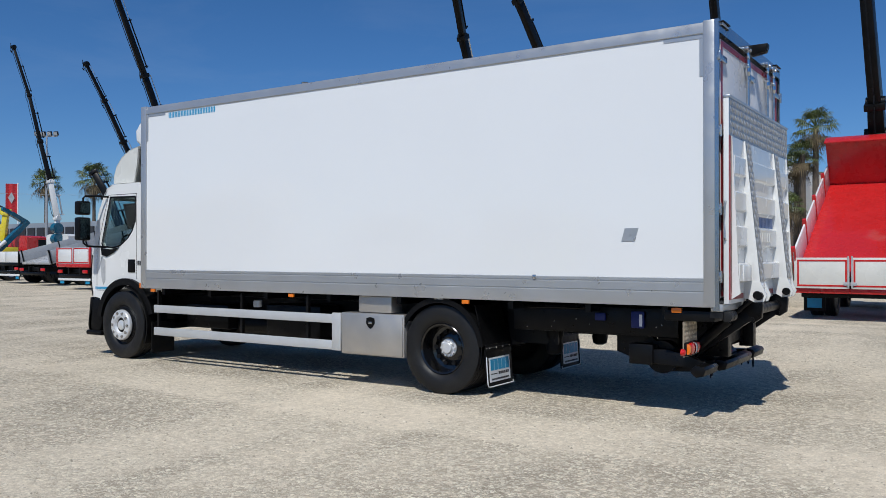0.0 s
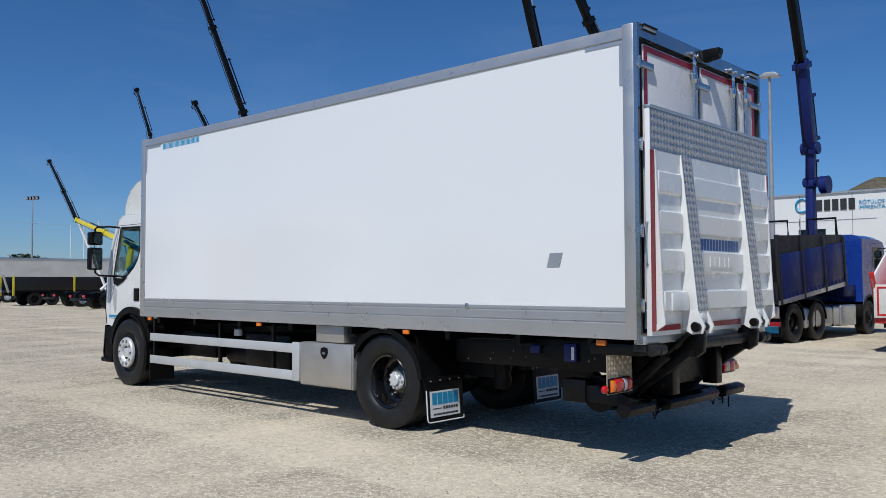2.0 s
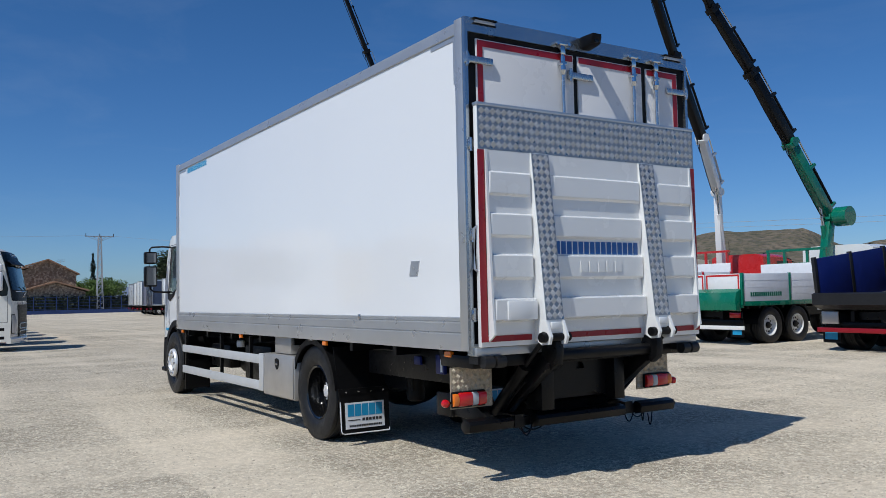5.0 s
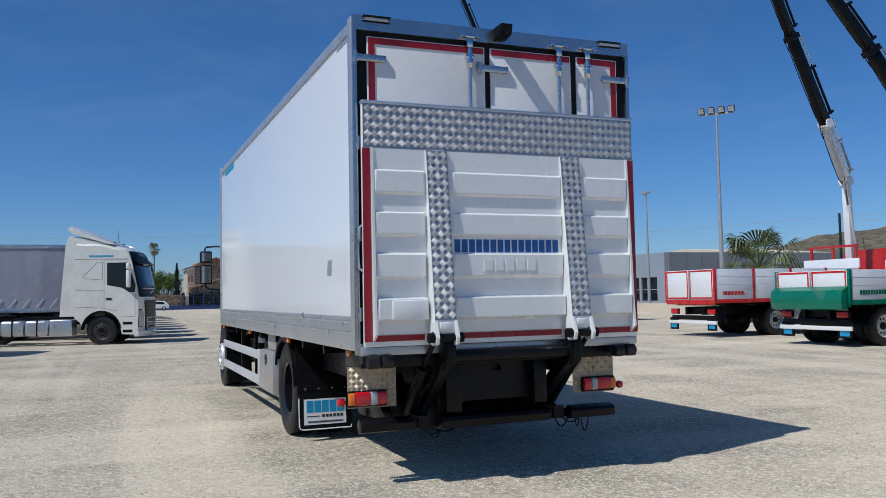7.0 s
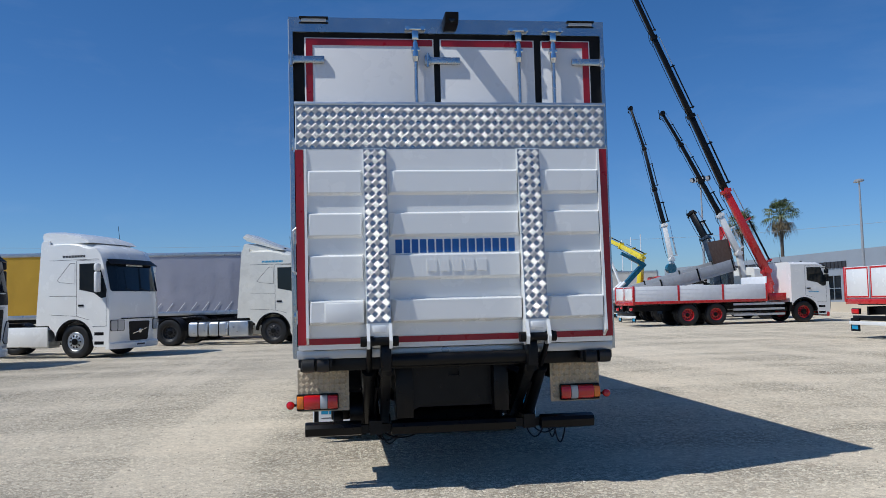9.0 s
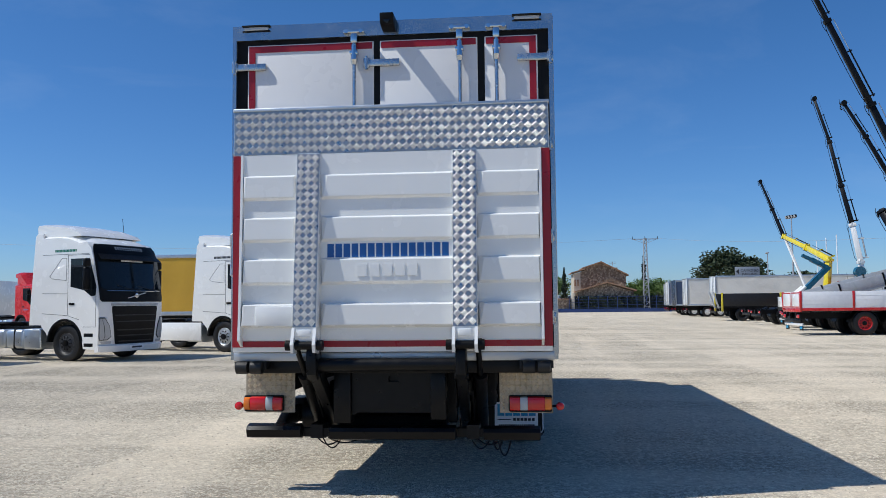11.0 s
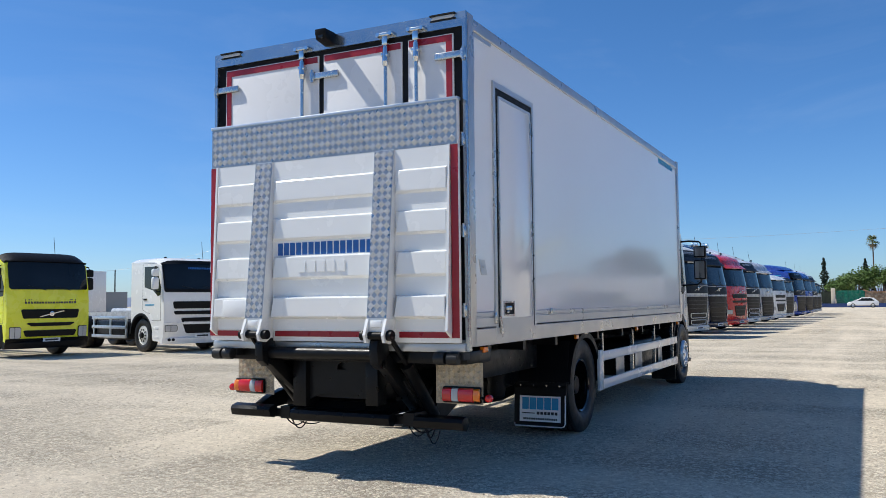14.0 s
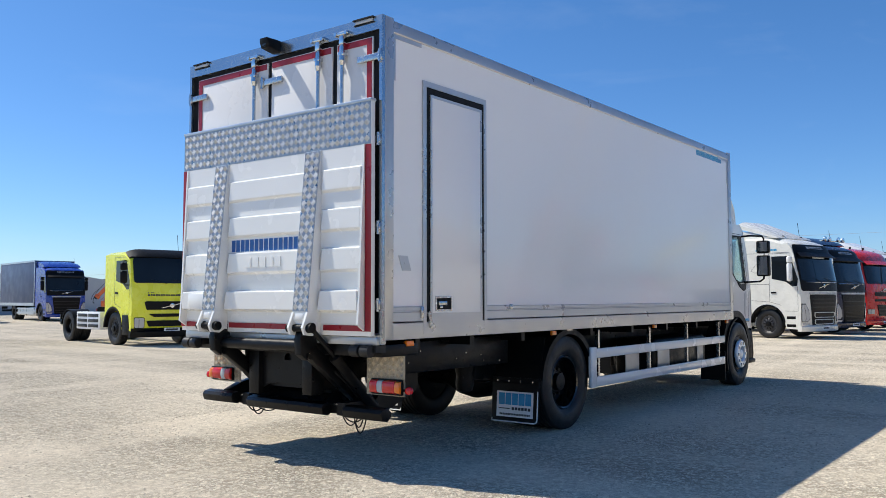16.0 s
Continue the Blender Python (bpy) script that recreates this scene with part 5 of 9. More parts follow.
# refrigeration unit on the front wall
bm = B()
prism(bm, [(8.44, 3.25), (8.86, 3.28), (9.0, 3.38), (9.02, 3.55), (8.90, 3.68), (8.44, 3.72)], "y", -1.0, 1.0, 0.07, 3)
FRIDGE = part("refrigeration_unit", bm, M_WHITE, TRUCK, "white rounded refrigeration unit")
bm = B()
for k in range(6):
    box(bm, 8.60, 8.80, 1.001, 1.006, 3.36 + k * 0.04, 3.38 + k * 0.04)
part("vent_slots", bm, M_PLASTIC, FRIDGE, smooth=0)

# ---- parked lorries ----
def place_v(x, y, heading):
    """A vehicle's pose: the ground under the middle of its front axle, and the compass turn of its nose from +x."""
    return pose(x, y, 0.03, 0, 0, heading)


def lorry_cab(root, colour, high=True, width=2.48, sun_shade=True, fairing=True, spoiler=True, dark_band=True, mirrors=M_PLASTIC, bumper=None, visor_mat=M_PLASTIC, bars=M_SIGN_WHITE, door_bars=M_CYAN, trim=None, slim_grille=False, black_roof=False, roof_z=None, wing=0.34, dark_skirt=False, grille=None, open_wing=False, lamp=None, slots=False, fog=False):
    """A cab-over-engine cab on a front axle at the origin, nose towards +x."""
    cab = put("cab", None, root)
    hw = width / 2
    zt = roof_z or (3.66 if high else 2.93)
    back = -0.92 if high else -0.62
    zs, zh = (2.04, 3.0) if high else (1.93, 2.72)
    if high:
        prof = [(1.34, 0.34), (1.42, 0.48), (1.45, 1.0), (1.45, 1.66), (1.41, 2.04), (1.22, 2.96), (1.13, 3.20), (0.98, 3.38), (0.70, zt - 0.17), (0.25, zt - 0.04), (-0.25, zt), (back, zt)]
    else:
        prof = [(1.34, 0.34), (1.42, 0.48), (1.45, 1.0), (1.45, 1.60), (1.42, 1.92), (1.28, 2.66), (1.17, 2.80), (0.86, zt - 0.02), (0.3, zt), (back, zt)]
    BOW = 0.17 if high else 0.10

    def spot(u, x, z, d=0.0):
        k = abs(u)
        bow = BOW * k ** 4 if x > 0.55 else BOW * k ** 4 * max(0.0, x + 0.2) / 0.75
        drop = 0.13 * k ** 8 if z > zt - 0.2 else 0.0
        return Vector((x - bow, u * hw, z - drop))

    def fx(z):
        for (xa, za), (xb, zb) in zip(prof, prof[1:]):
            if za <= z <= zb:
                return xa + (xb - xa) * (z - za) / (zb - za)
        return prof[0][0]

    def nose(u, z, d):
        """A place d proud of the front, at u across (-1..1) and height z."""
        p = spot(u, fx(z), z)
        q = spot(u, fx(z + 0.02), z + 0.02) - p
        r = spot(min(u + 0.02, 1.02), fx(z), z) - p
        n = r.cross(q).normalized()
        return p + (n if n.x > 0 else -n) * d

    def sheet(name, rows, d0, d1, mat, label="", n=12, parent=None):
        """A sheet on the curved front. rows: (z, u0, u1) from the foot up."""
        bm = B()
        gs = [[[bm.verts.new(nose(u0 + (u1 - u0) * j / n, z, d)) for j in range(n + 1)] for z, u0, u1 in rows] for d in (d0, d1)]
        for g in gs:
            for a, b in zip(g, g[1:]):
                for j in range(n):
                    bm.faces.new((a[j], a[j + 1], b[j + 1], b[j]))
        for k in (0, -1):
            for j in range(n):
                bm.faces.new((gs[0][k][j], gs[0][k][j + 1], gs[1][k][j + 1], gs[1][k][j]))
        for i in range(len(rows) - 1):
            for j in (0, n):
                bm.faces.new((gs[0][i][j], gs[0][i + 1][j], gs[1][i + 1][j], gs[1][i][j]))
        return part(name, bm, mat, parent or cab, label, smooth=30)

    # shell: bowed front and roof, flat flanks with the wheel arch cut out
    bm = B()
    n = 14
    grid = [[bm.verts.new(spot(-1 + 2 * j / n, x, z)) for j in range(n + 1)] for x, z in prof]
    for a, b in zip(grid, grid[1:]):
        for j in range(n):
            bm.faces.new((a[j], a[j + 1], b[j + 1], b[j]))
    arch = arc(0.0, 0.52, 0.66, 172 if high else 158, 8, 12)
    for j, s in ((0, -1), (n, 1)):
        low = [bm.verts.new((x, s * hw, z)) for x, z in [(back, 0.98)] + ([(-0.72, 0.80)] if high else []) + arch + [(0.72, 0.36)]]
        bm.faces.new([g[j] for g in grid] + low)
    bm.faces.new([grid[-1][j] for j in range(n + 1)] + [bm.verts.new((back, s * hw, 0.98)) for s in (1, -1)])
    bmesh.ops.remove_doubles(bm, verts=bm.verts, dist=0.001)
    part("shell", bm, colour, cab, smooth=40)
    if dark_band:
        if high:
            sheet("screen_surround", [(1.68, -0.93, 0.93), (1.74, -0.975, 0.975), (2.04, -0.985, 0.985), (2.96, -0.985, 0.985), (3.20, -0.965, 0.965), (3.32, -0.90, 0.90)], -0.02, 0.022, M_PLASTIC, "black front panel above and below the screen")
        else:
            sheet("screen_surround", [(1.84, -0.95, 0.95), (1.90, -0.98, 0.98), (2.40, -0.98, 0.98), (2.70, -0.98, 0.98), (2.81, -0.96, 0.96)], -0.02, 0.022, M_PLASTIC)
    z0 = zs
    sheet("windscreen", [(z0, -0.90, 0.90), (z0 + 0.05, -0.945, 0.945), (2.4, -0.945, 0.945), (zh - 0.12, -0.945, 0.945), (zh - 0.03, -0.92, 0.92)], 0.004, 0.032, M_DARK_GLASS, "dark reflective windscreen")
    if high and dark_band:
        bm = B()
        pts = [nose(-0.82 + 1.64 * k / 10, 1.99, 0.034) for k in range(11)]
        tube(bm, pts, 0.012, 5)
        part("trim_line", bm, M_CHROME, cab)
    bm = B()
    for u0 in (-0.55, 0.05):
        a, b = nose(u0 + 0.42, z0 - 0.02, 0.045), nose(u0, z0 + 0.10, 0.045)
        tube(bm, [a, b], 0.009, 5)
    part("wiper", bm, M_PLASTIC, cab)
    if sun_shade:
        bm = B()
        vs = []
        for d0, z in ((0.02, zh + 0.03), (0.17, zh - 0.16)):
            for k in range(9):
                u = -0.90 + 1.8 * k / 8
                vs.append((nose(u, z, d0)))
        top = [bm.verts.new(p) for p in vs]
        low = [bm.verts.new(p + Vector((0.012, 0, 0.014))) for p in vs]
        for L in (top, low):
            for k in range(8):
                bm.faces.new((L[k], L[k + 1], L[k + 10], L[k + 9]))
        for i0, i1 in ((0, 8), (9, 17)):
            for k in range(i0, i1):
                bm.faces.new((top[k], top[k + 1], low[k + 1], low[k]))
        for k in (0, 8):
            bm.faces.new((top[k], top[k + 9], low[k + 9], low[k]))
        part("sun_visor", bm, visor_mat, cab, smooth=0)
    if bars:
        bm = B()
        word_bars(bm, 0.34, -0.34, zh - 0.17, zh - 0.11, 14, lambda u, z, d: nose(u, z, 0.034 + d), 0.003, 7)
        part("screen_lettering", bm, bars, cab, smooth=0)
    if high and dark_band:
        bm = B()
        word_bars(bm, 0.44, -0.44, 3.17, 3.25, 12, lambda u, z, d: nose(u, z, 0.024 + d), 0.004, 9, fill=0.55)
        part("brow_lettering", bm, M_GREY, cab, smooth=0)
    for s in (1, -1):
        # side glass
        y0, y1 = sorted((s * (hw - 0.012), s * (hw + 0.004)))
        bm = B()
        prism(bm, [(0.20, zh - 0.08), (0.92, zh - 0.08), (1.19, zs + 0.06), (1.16, zs - 0.18), (0.98, zs - 0.20), (0.72, zs - 0.02), (0.20, zs + 0.08)], "y", y0, y1, 0.004)
        part("side_window", bm, M_DARK_GLASS, cab, smooth=0)
        bm = B()
        ln = [((0.10, zh + 0.02), (0.10, 1.30)), ((0.10, zh + 0.02), (0.92, zh + 0.02)), ((1.17, zs - 0.2), (1.17, 0.98)), ((0.10, 1.30), (0.55, 1.18)), ((0.66, 0.98), (1.17, 0.98))]
        if high:
            ln += [((back + 0.02, 3.05), (0.90, 3.05)), ((-0.14, 2.94), (-0.62, 2.42)), ((-0.62, 2.42), (-0.52, 2.36)), ((-0.52, 2.36), (0.04, 2.30)), ((0.04, 2.30), (0.04, 2.94)), ((0.04, 2.94), (-0.14, 2.94)), ((back + 0.02, 1.94), (0.10, 1.92)), ((back + 0.02, 1.36), (0.10, 1.30))]
        for a, b in ln:
            beam(bm, (a[0], s * (hw + 0.001), a[1]), (b[0], s * (hw + 0.001), b[1]), 0.009, 0.004, up=(0, 1, 0))
        part("door_shut_line", bm, M_DARK_BOARD, cab, smooth=0)
        bm = B()
        box(bm, 0.16, 0.36, *sorted((s * hw, s * (hw + 0.02))), 1.60, 1.66, 0.008)
        part("door_handle", bm, M_PLASTIC, cab)
        if door_bars:
            bm = B()
            if high:
                word_bars(bm, s * -0.42 + 0.0, s * 0.42 + 0.0, 3.12, 3.19, 15, lambda u, z, d, s=s: (u, s * (hw + 0.001 + d), z), 0.003, 5)
            else:
                word_bars(bm, 0.25, 0.80, 1.44, 1.48, 15, lambda u, z, d, s=s: (u, s * (hw + 0.001 + d), z), 0.003, 5)
            part("door_lettering", bm, door_bars, cab, smooth=0)
        # arch lip, steps
        bm = B()
        band(bm, 0.0, 0.52, 0.63, 0.69, 5, 178, *sorted((s * (hw - 0.22), s * (hw + 0.012))), 16)
        part("arch_lip", bm, M_PLASTIC, cab)
        for za, zb in ((0.42, 0.52), (0.70, 0.80)):
            bm = B()
            box(bm, 0.74, 1.08, *sorted((s * (hw - 0.04), s * (hw + 0.006))), za, zb, 0.01)
            part("step", bm, M_PLASTIC if trim is None else trim, cab)
        # headlamp, slanted and wrapped round the corner
        if slim_grille:
            z0_, z1_, a0, a1 = lamp or (0.74, 0.95, 0.67, 0.98)
            rows = [(z0_, a0 + 0.03, a1 - 0.02), (z0_ + 0.04, a0, a1 - 0.005), (z1_ - 0.04, a0, a1), (z1_, a0 + 0.03, a1 - 0.01)]
        else:
            rows = [(0.60, 0.80, 0.97), (0.70, 0.71, 0.985), (1.00, 0.76, 0.99), (1.24, 0.87, 0.99)]
        rows = [(z, s * a, s * b) for z, a, b in rows]
        unit = put("headlamp", None, cab)
        sheet("housing", rows, -0.02, 0.016, M_PLASTIC, n=6, parent=unit)
        zc_ = sum(r[0] for r in rows) / 4
        for f0, f1 in ((0.05, 0.52), (0.57, 0.96)):
            inner = [(zc_ + (z - zc_) * 0.92, a + (b - a) * f0, a + (b - a) * f1) for z, a, b in rows]
            sheet("lens", inner, 0.010, 0.026, M_LAMP, n=4, parent=unit)
        if not slim_grille:
            sheet("corner_lamp", [(0.50, s * 0.72, s * 0.93), (0.57, s * 0.70, s * 0.95)], 0.0, 0.014, M_LAMP, n=5)
        # mirrors
        mir = put("mirror", None, cab, pose(-0.14, 0, 0) if high else None)
        bm = B()
        tube(bm, [(0.98, s * (hw - 0.02), zh - 0.12), (1.08, s * (hw + 0.14), zh - 0.10), (1.10, s * (hw + 0.17), zh - 0.18), (1.10, s * (hw + 0.17), zs + 0.06), (1.08, s * (hw + 0.10), zs - 0.06), (1.04, s * (hw - 0.02), zs - 0.06)], 0.018, 6)
        part("arm", bm, M_PLASTIC, mir)
        for z0_, z1_ in ((zh - 0.33, zh - 0.10), (zs - 0.02, zh - 0.345)) if high else ((zh - 0.40, zh - 0.17), (zs + 0.0, zh - 0.42)):
            bm = B()
            box(bm, 1.05, 1.19, *sorted((s * (hw + 0.06), s * (hw + 0.27))), z0_, z1_, 0.05, 3)
            part("housing", bm, mirrors, mir)
            bm = B()
            box(bm, 1.042, 1.049, *sorted((s * (hw + 0.09), s * (hw + 0.24))), z0_ + 0.03, z1_ - 0.03)
            part("mirror_glass", bm, M_MIRROR, mir, smooth=0)
        if fairing:
            bm = B()
            prism(bm, [(back + 0.02, 1.02), (back - 0.50, 1.02), (back - 0.47, 1.5), (back - 0.30, zt - 0.06), (back - 0.22, zt + 0.02), (back + 0.02, zt + 0.02)], "y", *sorted((s * (hw - 0.06), s * (hw - 0.01))), 0.01)
            part("side_fairing", bm, colour, cab, smooth=0)
    # grille with slats, bumper
    if slim_grille:
        for za, zb, ua, ub in grille or ((1.50, 1.68, 0.64, 0.66), (1.28, 1.38, 0.66, 0.64), (0.66, 1.14, 0.40, 0.52)):
            sheet("grille", [(za, -ua + 0.03, ua - 0.03), (za + 0.03, -ua, ua), (zb - 0.03, -ub, ub), (zb, -ub + 0.03, ub - 0.03)], 0.001, 0.020, M_PLASTIC)
        slats = ((0.78, 0.42), (0.94, 0.46), (1.08, 0.48)) if grille is None else ()
    else:
        sheet("grille", [(0.40, -0.54, 0.54), (0.48, -0.60, 0.60), (1.50, -0.71, 0.71), (1.56, -0.69, 0.69)], 0.001, 0.022, M_PLASTIC, "black trapezoid grille")
        slats = ((1.12, 0.60), (1.26, 0.62), (1.40, 0.64)) if slots else ((0.56, 0.52), (0.72, 0.56), (0.88, 0.57), (1.12, 0.62), (1.30, 0.64))
        sheet("grille_brow", [(1.575, -0.73, 0.73), (1.60, -0.735, 0.735), (1.635, -0.74, 0.74)], 0.004, 0.026, M_GREY, "silver strip over the grille")
        if slots:
            for za, zb, uu in ((0.52, 0.68, 0.50), (0.76, 0.93, 0.53)):
                bm = B()
                loop = [(-uu * 0.9, za), (uu * 0.9, za), (uu, za + 0.05), (uu, zb), (-uu, zb), (-uu, za + 0.05), (-uu * 0.9, za)]
                pts = []
                for (a0, b0), (a1, b1) in zip(loop, loop[1:]):
                    pts += [nose(a0 + (a1 - a0) * k / 5, b0 + (b1 - b0) * k / 5, 0.030) for k in range(5)]
                tube(bm, pts + pts[:1], 0.016, 6)
                part("slot_frame", bm, colour, cab, "body-coloured air intake frame")
    for z, uu in slats:
        sheet("grille_slat", [(z - 0.015, -uu, uu), (z + 0.015, -uu, uu)], 0.018, 0.034, trim or M_DARK_BOARD, n=8)
    bm = B()
    k = 12
    ring = []
    for j in range(k + 1):
        u = -1 + 2 * j / k
        x = 1.50 - 0.22 * abs(u) ** 4
        ring.append([bm.verts.new((x + dx, u * (hw + 0.004), z)) for dx, z in ((-0.14, 0.27), (-0.02, 0.27), (0.0, 0.32), (0.0, 0.44), (-0.05, 0.48), (-0.14, 0.48))])
    for a, b in zip(ring, ring[1:]):
        for i in range(6):
            bm.faces.new((a[i], b[i], b[(i + 1) % 6], a[(i + 1) % 6]))
    bm.faces.new(ring[0])
    bm.faces.new(ring[-1])
    part("bumper", bm, bumper or colour, cab)
    bm = B()
    zn = 0.45 if dark_skirt or fog else 0.33
    box(bm, 1.500, 1.508, -0.26, 0.26, zn, zn + 0.10)
    plt = part("number_plate", bm, M_SIGN_WHITE, cab, smooth=0)
    bm = B()
    box(bm, 1.508, 1.511, -0.20, 0.20, zn + 0.025, zn + 0.075)
    part("plate_bar", bm, M_DARK_TEXT, plt, smooth=0)
    bm = B()
    zc = (grille[0][0] + grille[0][1]) / 2 if grille else 1.78 if slim_grille else 1.86
    cc = nose(0, zc, 0.035)
    beam(bm, nose(-0.28, zc - 0.08, 0.04), nose(0.30, zc + 0.08, 0.04), 0.026, 0.012, up=(1, 0, 0))
    lathe(bm, [(0.0, 0.0), (0.07, 0.0), (0.07, 0.018), (0.045, 0.022), (0.0, 0.018)], c=cc, axis="x", seg=20)
    if fog:
        bm.free()
        bm = B()
        word_bars(bm, 0.70, 0.36, 1.42, 1.49, 3, lambda u, z, d: nose(u, z, 0.021 + d), 0.004)
        part("badge_bars", bm, M_CHROME, cab, smooth=0)
        sheet("grille_strip", [(0.93, -0.50, 0.50), (0.945, -0.50, 0.50)], 0.018, 0.03, M_GREY, n=8)
        sheet("bumper_ledge", [(0.86, -1.0, 1.0), (0.895, -1.005, 1.005), (0.925, -1.0, 1.0)], 0.0, 0.03, colour, n=14)
        for u in (-0.86, -0.77, 0.77, 0.86):
            bm = B()
            p = nose(u, 0.40, 0.0)
            lathe(bm, [(0.0, 0.0), (0.045, 0.0), (0.045, 0.05), (0.035, 0.055), (0.0, 0.04)], c=(1.50 - 0.22 * u ** 4 - 0.03, p.y, 0.40), axis="x", seg=14)
            part("fog_lamp", bm, M_PLASTIC, cab)
    else:
        part("front_emblem", bm, M_CHROME, cab)
    if spoiler:
        bm = B()
        hz = wing if high else 0.62
        if high:
            # a thin board rising to the rear over a low shoulder
            board = [(0.42, zt - 0.08), (0.36, zt - 0.01), (back - 0.02, zt + hz * 0.95), (back - 0.24, zt + hz * 1.12), (back - 0.28, zt + hz * 1.0), (back - 0.10, zt + hz * 0.70), (0.22, zt - 0.05)]
            shoulder = [(0.20, zt - 0.05), (back + 0.10, zt + hz * 0.42), (back - 0.24, zt + hz * 0.46), (back - 0.30, zt + 0.06), (back - 0.28, zt - 0.16), (back + 0.02, zt - 0.16)]
            cap = [(0.52, zt - 0.08), (0.36, zt + 0.06), (-0.05, zt + hz * 0.62), (back + 0.15, zt + hz * 0.96), (back - 0.26, zt + hz), (back - 0.30, zt + hz * 0.7), (back - 0.26, zt - 0.04), (back + 0.02, zt - 0.12)]
            secs = ((board, 0.10, "roof_spoiler"), (shoulder, 0.14, "roof_shoulder")) if open_wing else ((cap, 0.08, "roof_spoiler"),)
        else:
            secs = (([(0.55, zt - 0.12), (0.25, zt + 0.10), (-0.15, zt + hz * 0.72), (back + 0.30, zt + hz), (back - 0.16, zt + hz + 0.03), (back - 0.18, zt + hz - 0.16), (back + 0.02, zt + hz - 0.24), (back + 0.04, zt - 0.02)], 0.10, "roof_spoiler"),)
        bm.free()
        for sec, inset, nm in secs:
            bm = B()
            ring = []
            for j in range(11):
                u = -1 + 2 * j / 10
                ring.append([bm.verts.new((x, u * (hw - inset), zt - 0.14 + (z - zt + 0.14) * (1 - 0.16 * abs(u) ** 6))) for x, z in sec])
            for a, b in zip(ring, ring[1:]):
                for i in range(len(sec)):
                    m_ = (i + 1) % len(sec)
                    bm.faces.new((a[i], b[i], b[m_], a[m_]))
            bm.faces.new(ring[0])
            bm.faces.new(ring[-1])
            part(nm, bm, colour, cab, smooth=40)
    if black_roof:
        sheet("roof_visor", [(2.70, -0.98, 0.98), (2.78, -0.98, 0.98), (zt - 0.06, -0.97, 0.97), (zt - 0.03, -0.96, 0.96)], -0.02, 0.07, M_PLASTIC, "black roof-edge visor", n=18)
    if dark_skirt:
        sheet("lower_apron", [(0.36, -1.0, 1.0), (0.55, -1.0, 1.0)], 0.0, 0.03, M_PLASTIC, "black lower apron")
        for s in (1, -1):
            bm = B()
            prism(bm, [(0.70, 0.34), (1.16, 0.34), (1.20, 0.60), (1.12, 0.95), (0.68, 0.95)], "y", *sorted((s * (hw - 0.02), s * (hw + 0.005))), 0.004)
            part("step_panel", bm, M_PLASTIC, cab, "black step panel")
    for s in (1, -1):
        bm = B()
        lathe(bm, [(0.0, 0.0), (0.05, 0.01), (0.05, 0.08), (0.0, 0.10)], c=(0.3, s * 0.6, zt - 0.05), axis="z", seg=12)
        part("roof_lamp", bm, M_PLASTIC, cab)
    bm = B()
    tube(bm, [(0.1, hw - 0.35, zt - 0.06), (0.02, hw - 0.36, zt + 0.6)], 0.008, 5)
    part("aerial", bm, M_PLASTIC, cab)
    return cab


def chassis(root, length, axles, front_rim=ME_RIM_BLACK, rear_rim=ME_RIM_BLACK_DEEP, tank=True, guards=True, hub=ME_HUB_PLAIN, tank_mat=M_ALU, second_steer=None):
    bm = B()
    for y in (0.42, -0.42):
        box(bm, -length, 1.1, y - 0.05, y + 0.05, 0.72, 0.98)
    for i in range(5):
        x = -0.6 - i * (length - 0.8) / 4
        box(bm, x - 0.06, x + 0.06, -0.4, 0.4, 0.76, 0.94)
    box(bm, -0.5, 1.2, -0.6, 0.6, 0.55, 1.0)
    pieces("frame", bm, M_BLACK, root, smooth=0)
    for s in (1, -1):
        wheel(root, 0, s * 1.19, s, front_rim, hub, z=0.515, hub_off=0.11)
        if second_steer:
            wheel(root, second_steer, s * 1.19, s, front_rim, hub, z=0.515, hub_off=0.11)
        for x in axles:
            wheel(root, x, s * 1.21, s, rear_rim, hub, z=0.515, dual=True, hub_off=-0.02)
            if guards:
                bm = B()
                band(bm, x, 0.515, 0.56, 0.585, 5, 175, *sorted((s * 0.58, s * 1.22)), 14)
                part("mudguard", bm, M_PLASTIC, root)
        if tank:
            x0, x1 = axles[0] + 0.75, -0.95
            n = 3
            for k in range(n):
                a = x0 + (x1 - x0) * k / n
                b = x0 + (x1 - x0) * (k + 1) / n - 0.05
                bm = B()
                if k < 2:
                    box(bm, a, b, *sorted((s * 0.60, s * 1.18)), 0.34, 0.90, 0.10, 4)
                else:
                    box(bm, a, b, *sorted((s * 0.62, s * 1.19)), 0.32, 0.92, 0.05, 3)
                part("fuel_tank" if k < 2 else "side_locker", bm, tank_mat if k < 2 else M_ALU, root, "aluminium tank")
            bm = B()
            for k in (0, 1):
                x = x0 + (x1 - x0) * (k + 0.5) / n
                box(bm, x - 0.03, x + 0.03, *sorted((s * 0.6, s * 1.188)), 0.335, 0.905, 0.02)
            pieces("tank_strap", bm, M_PLASTIC, root)
    bm = B()
    box(bm, -length - 0.03, -length + 0.05, -1.15, 1.15, 0.55, 0.70, 0.01)
    for s in (1, -1):
        box(bm, -length - 0.06, -length, s * 0.95 - 0.2, s * 0.95 + 0.2, 0.74, 0.92, 0.01)
    pieces("rear_bar", bm, M_BLACK, root)
    for s in (1, -1):
        bm = B()
        box(bm, -length - 0.09, -length - 0.058, s * 0.95 - 0.18, s * 0.95 + 0.18, 0.76, 0.90, 0.01)
        part("tail_lamp", bm, M_RED_LENS, root)


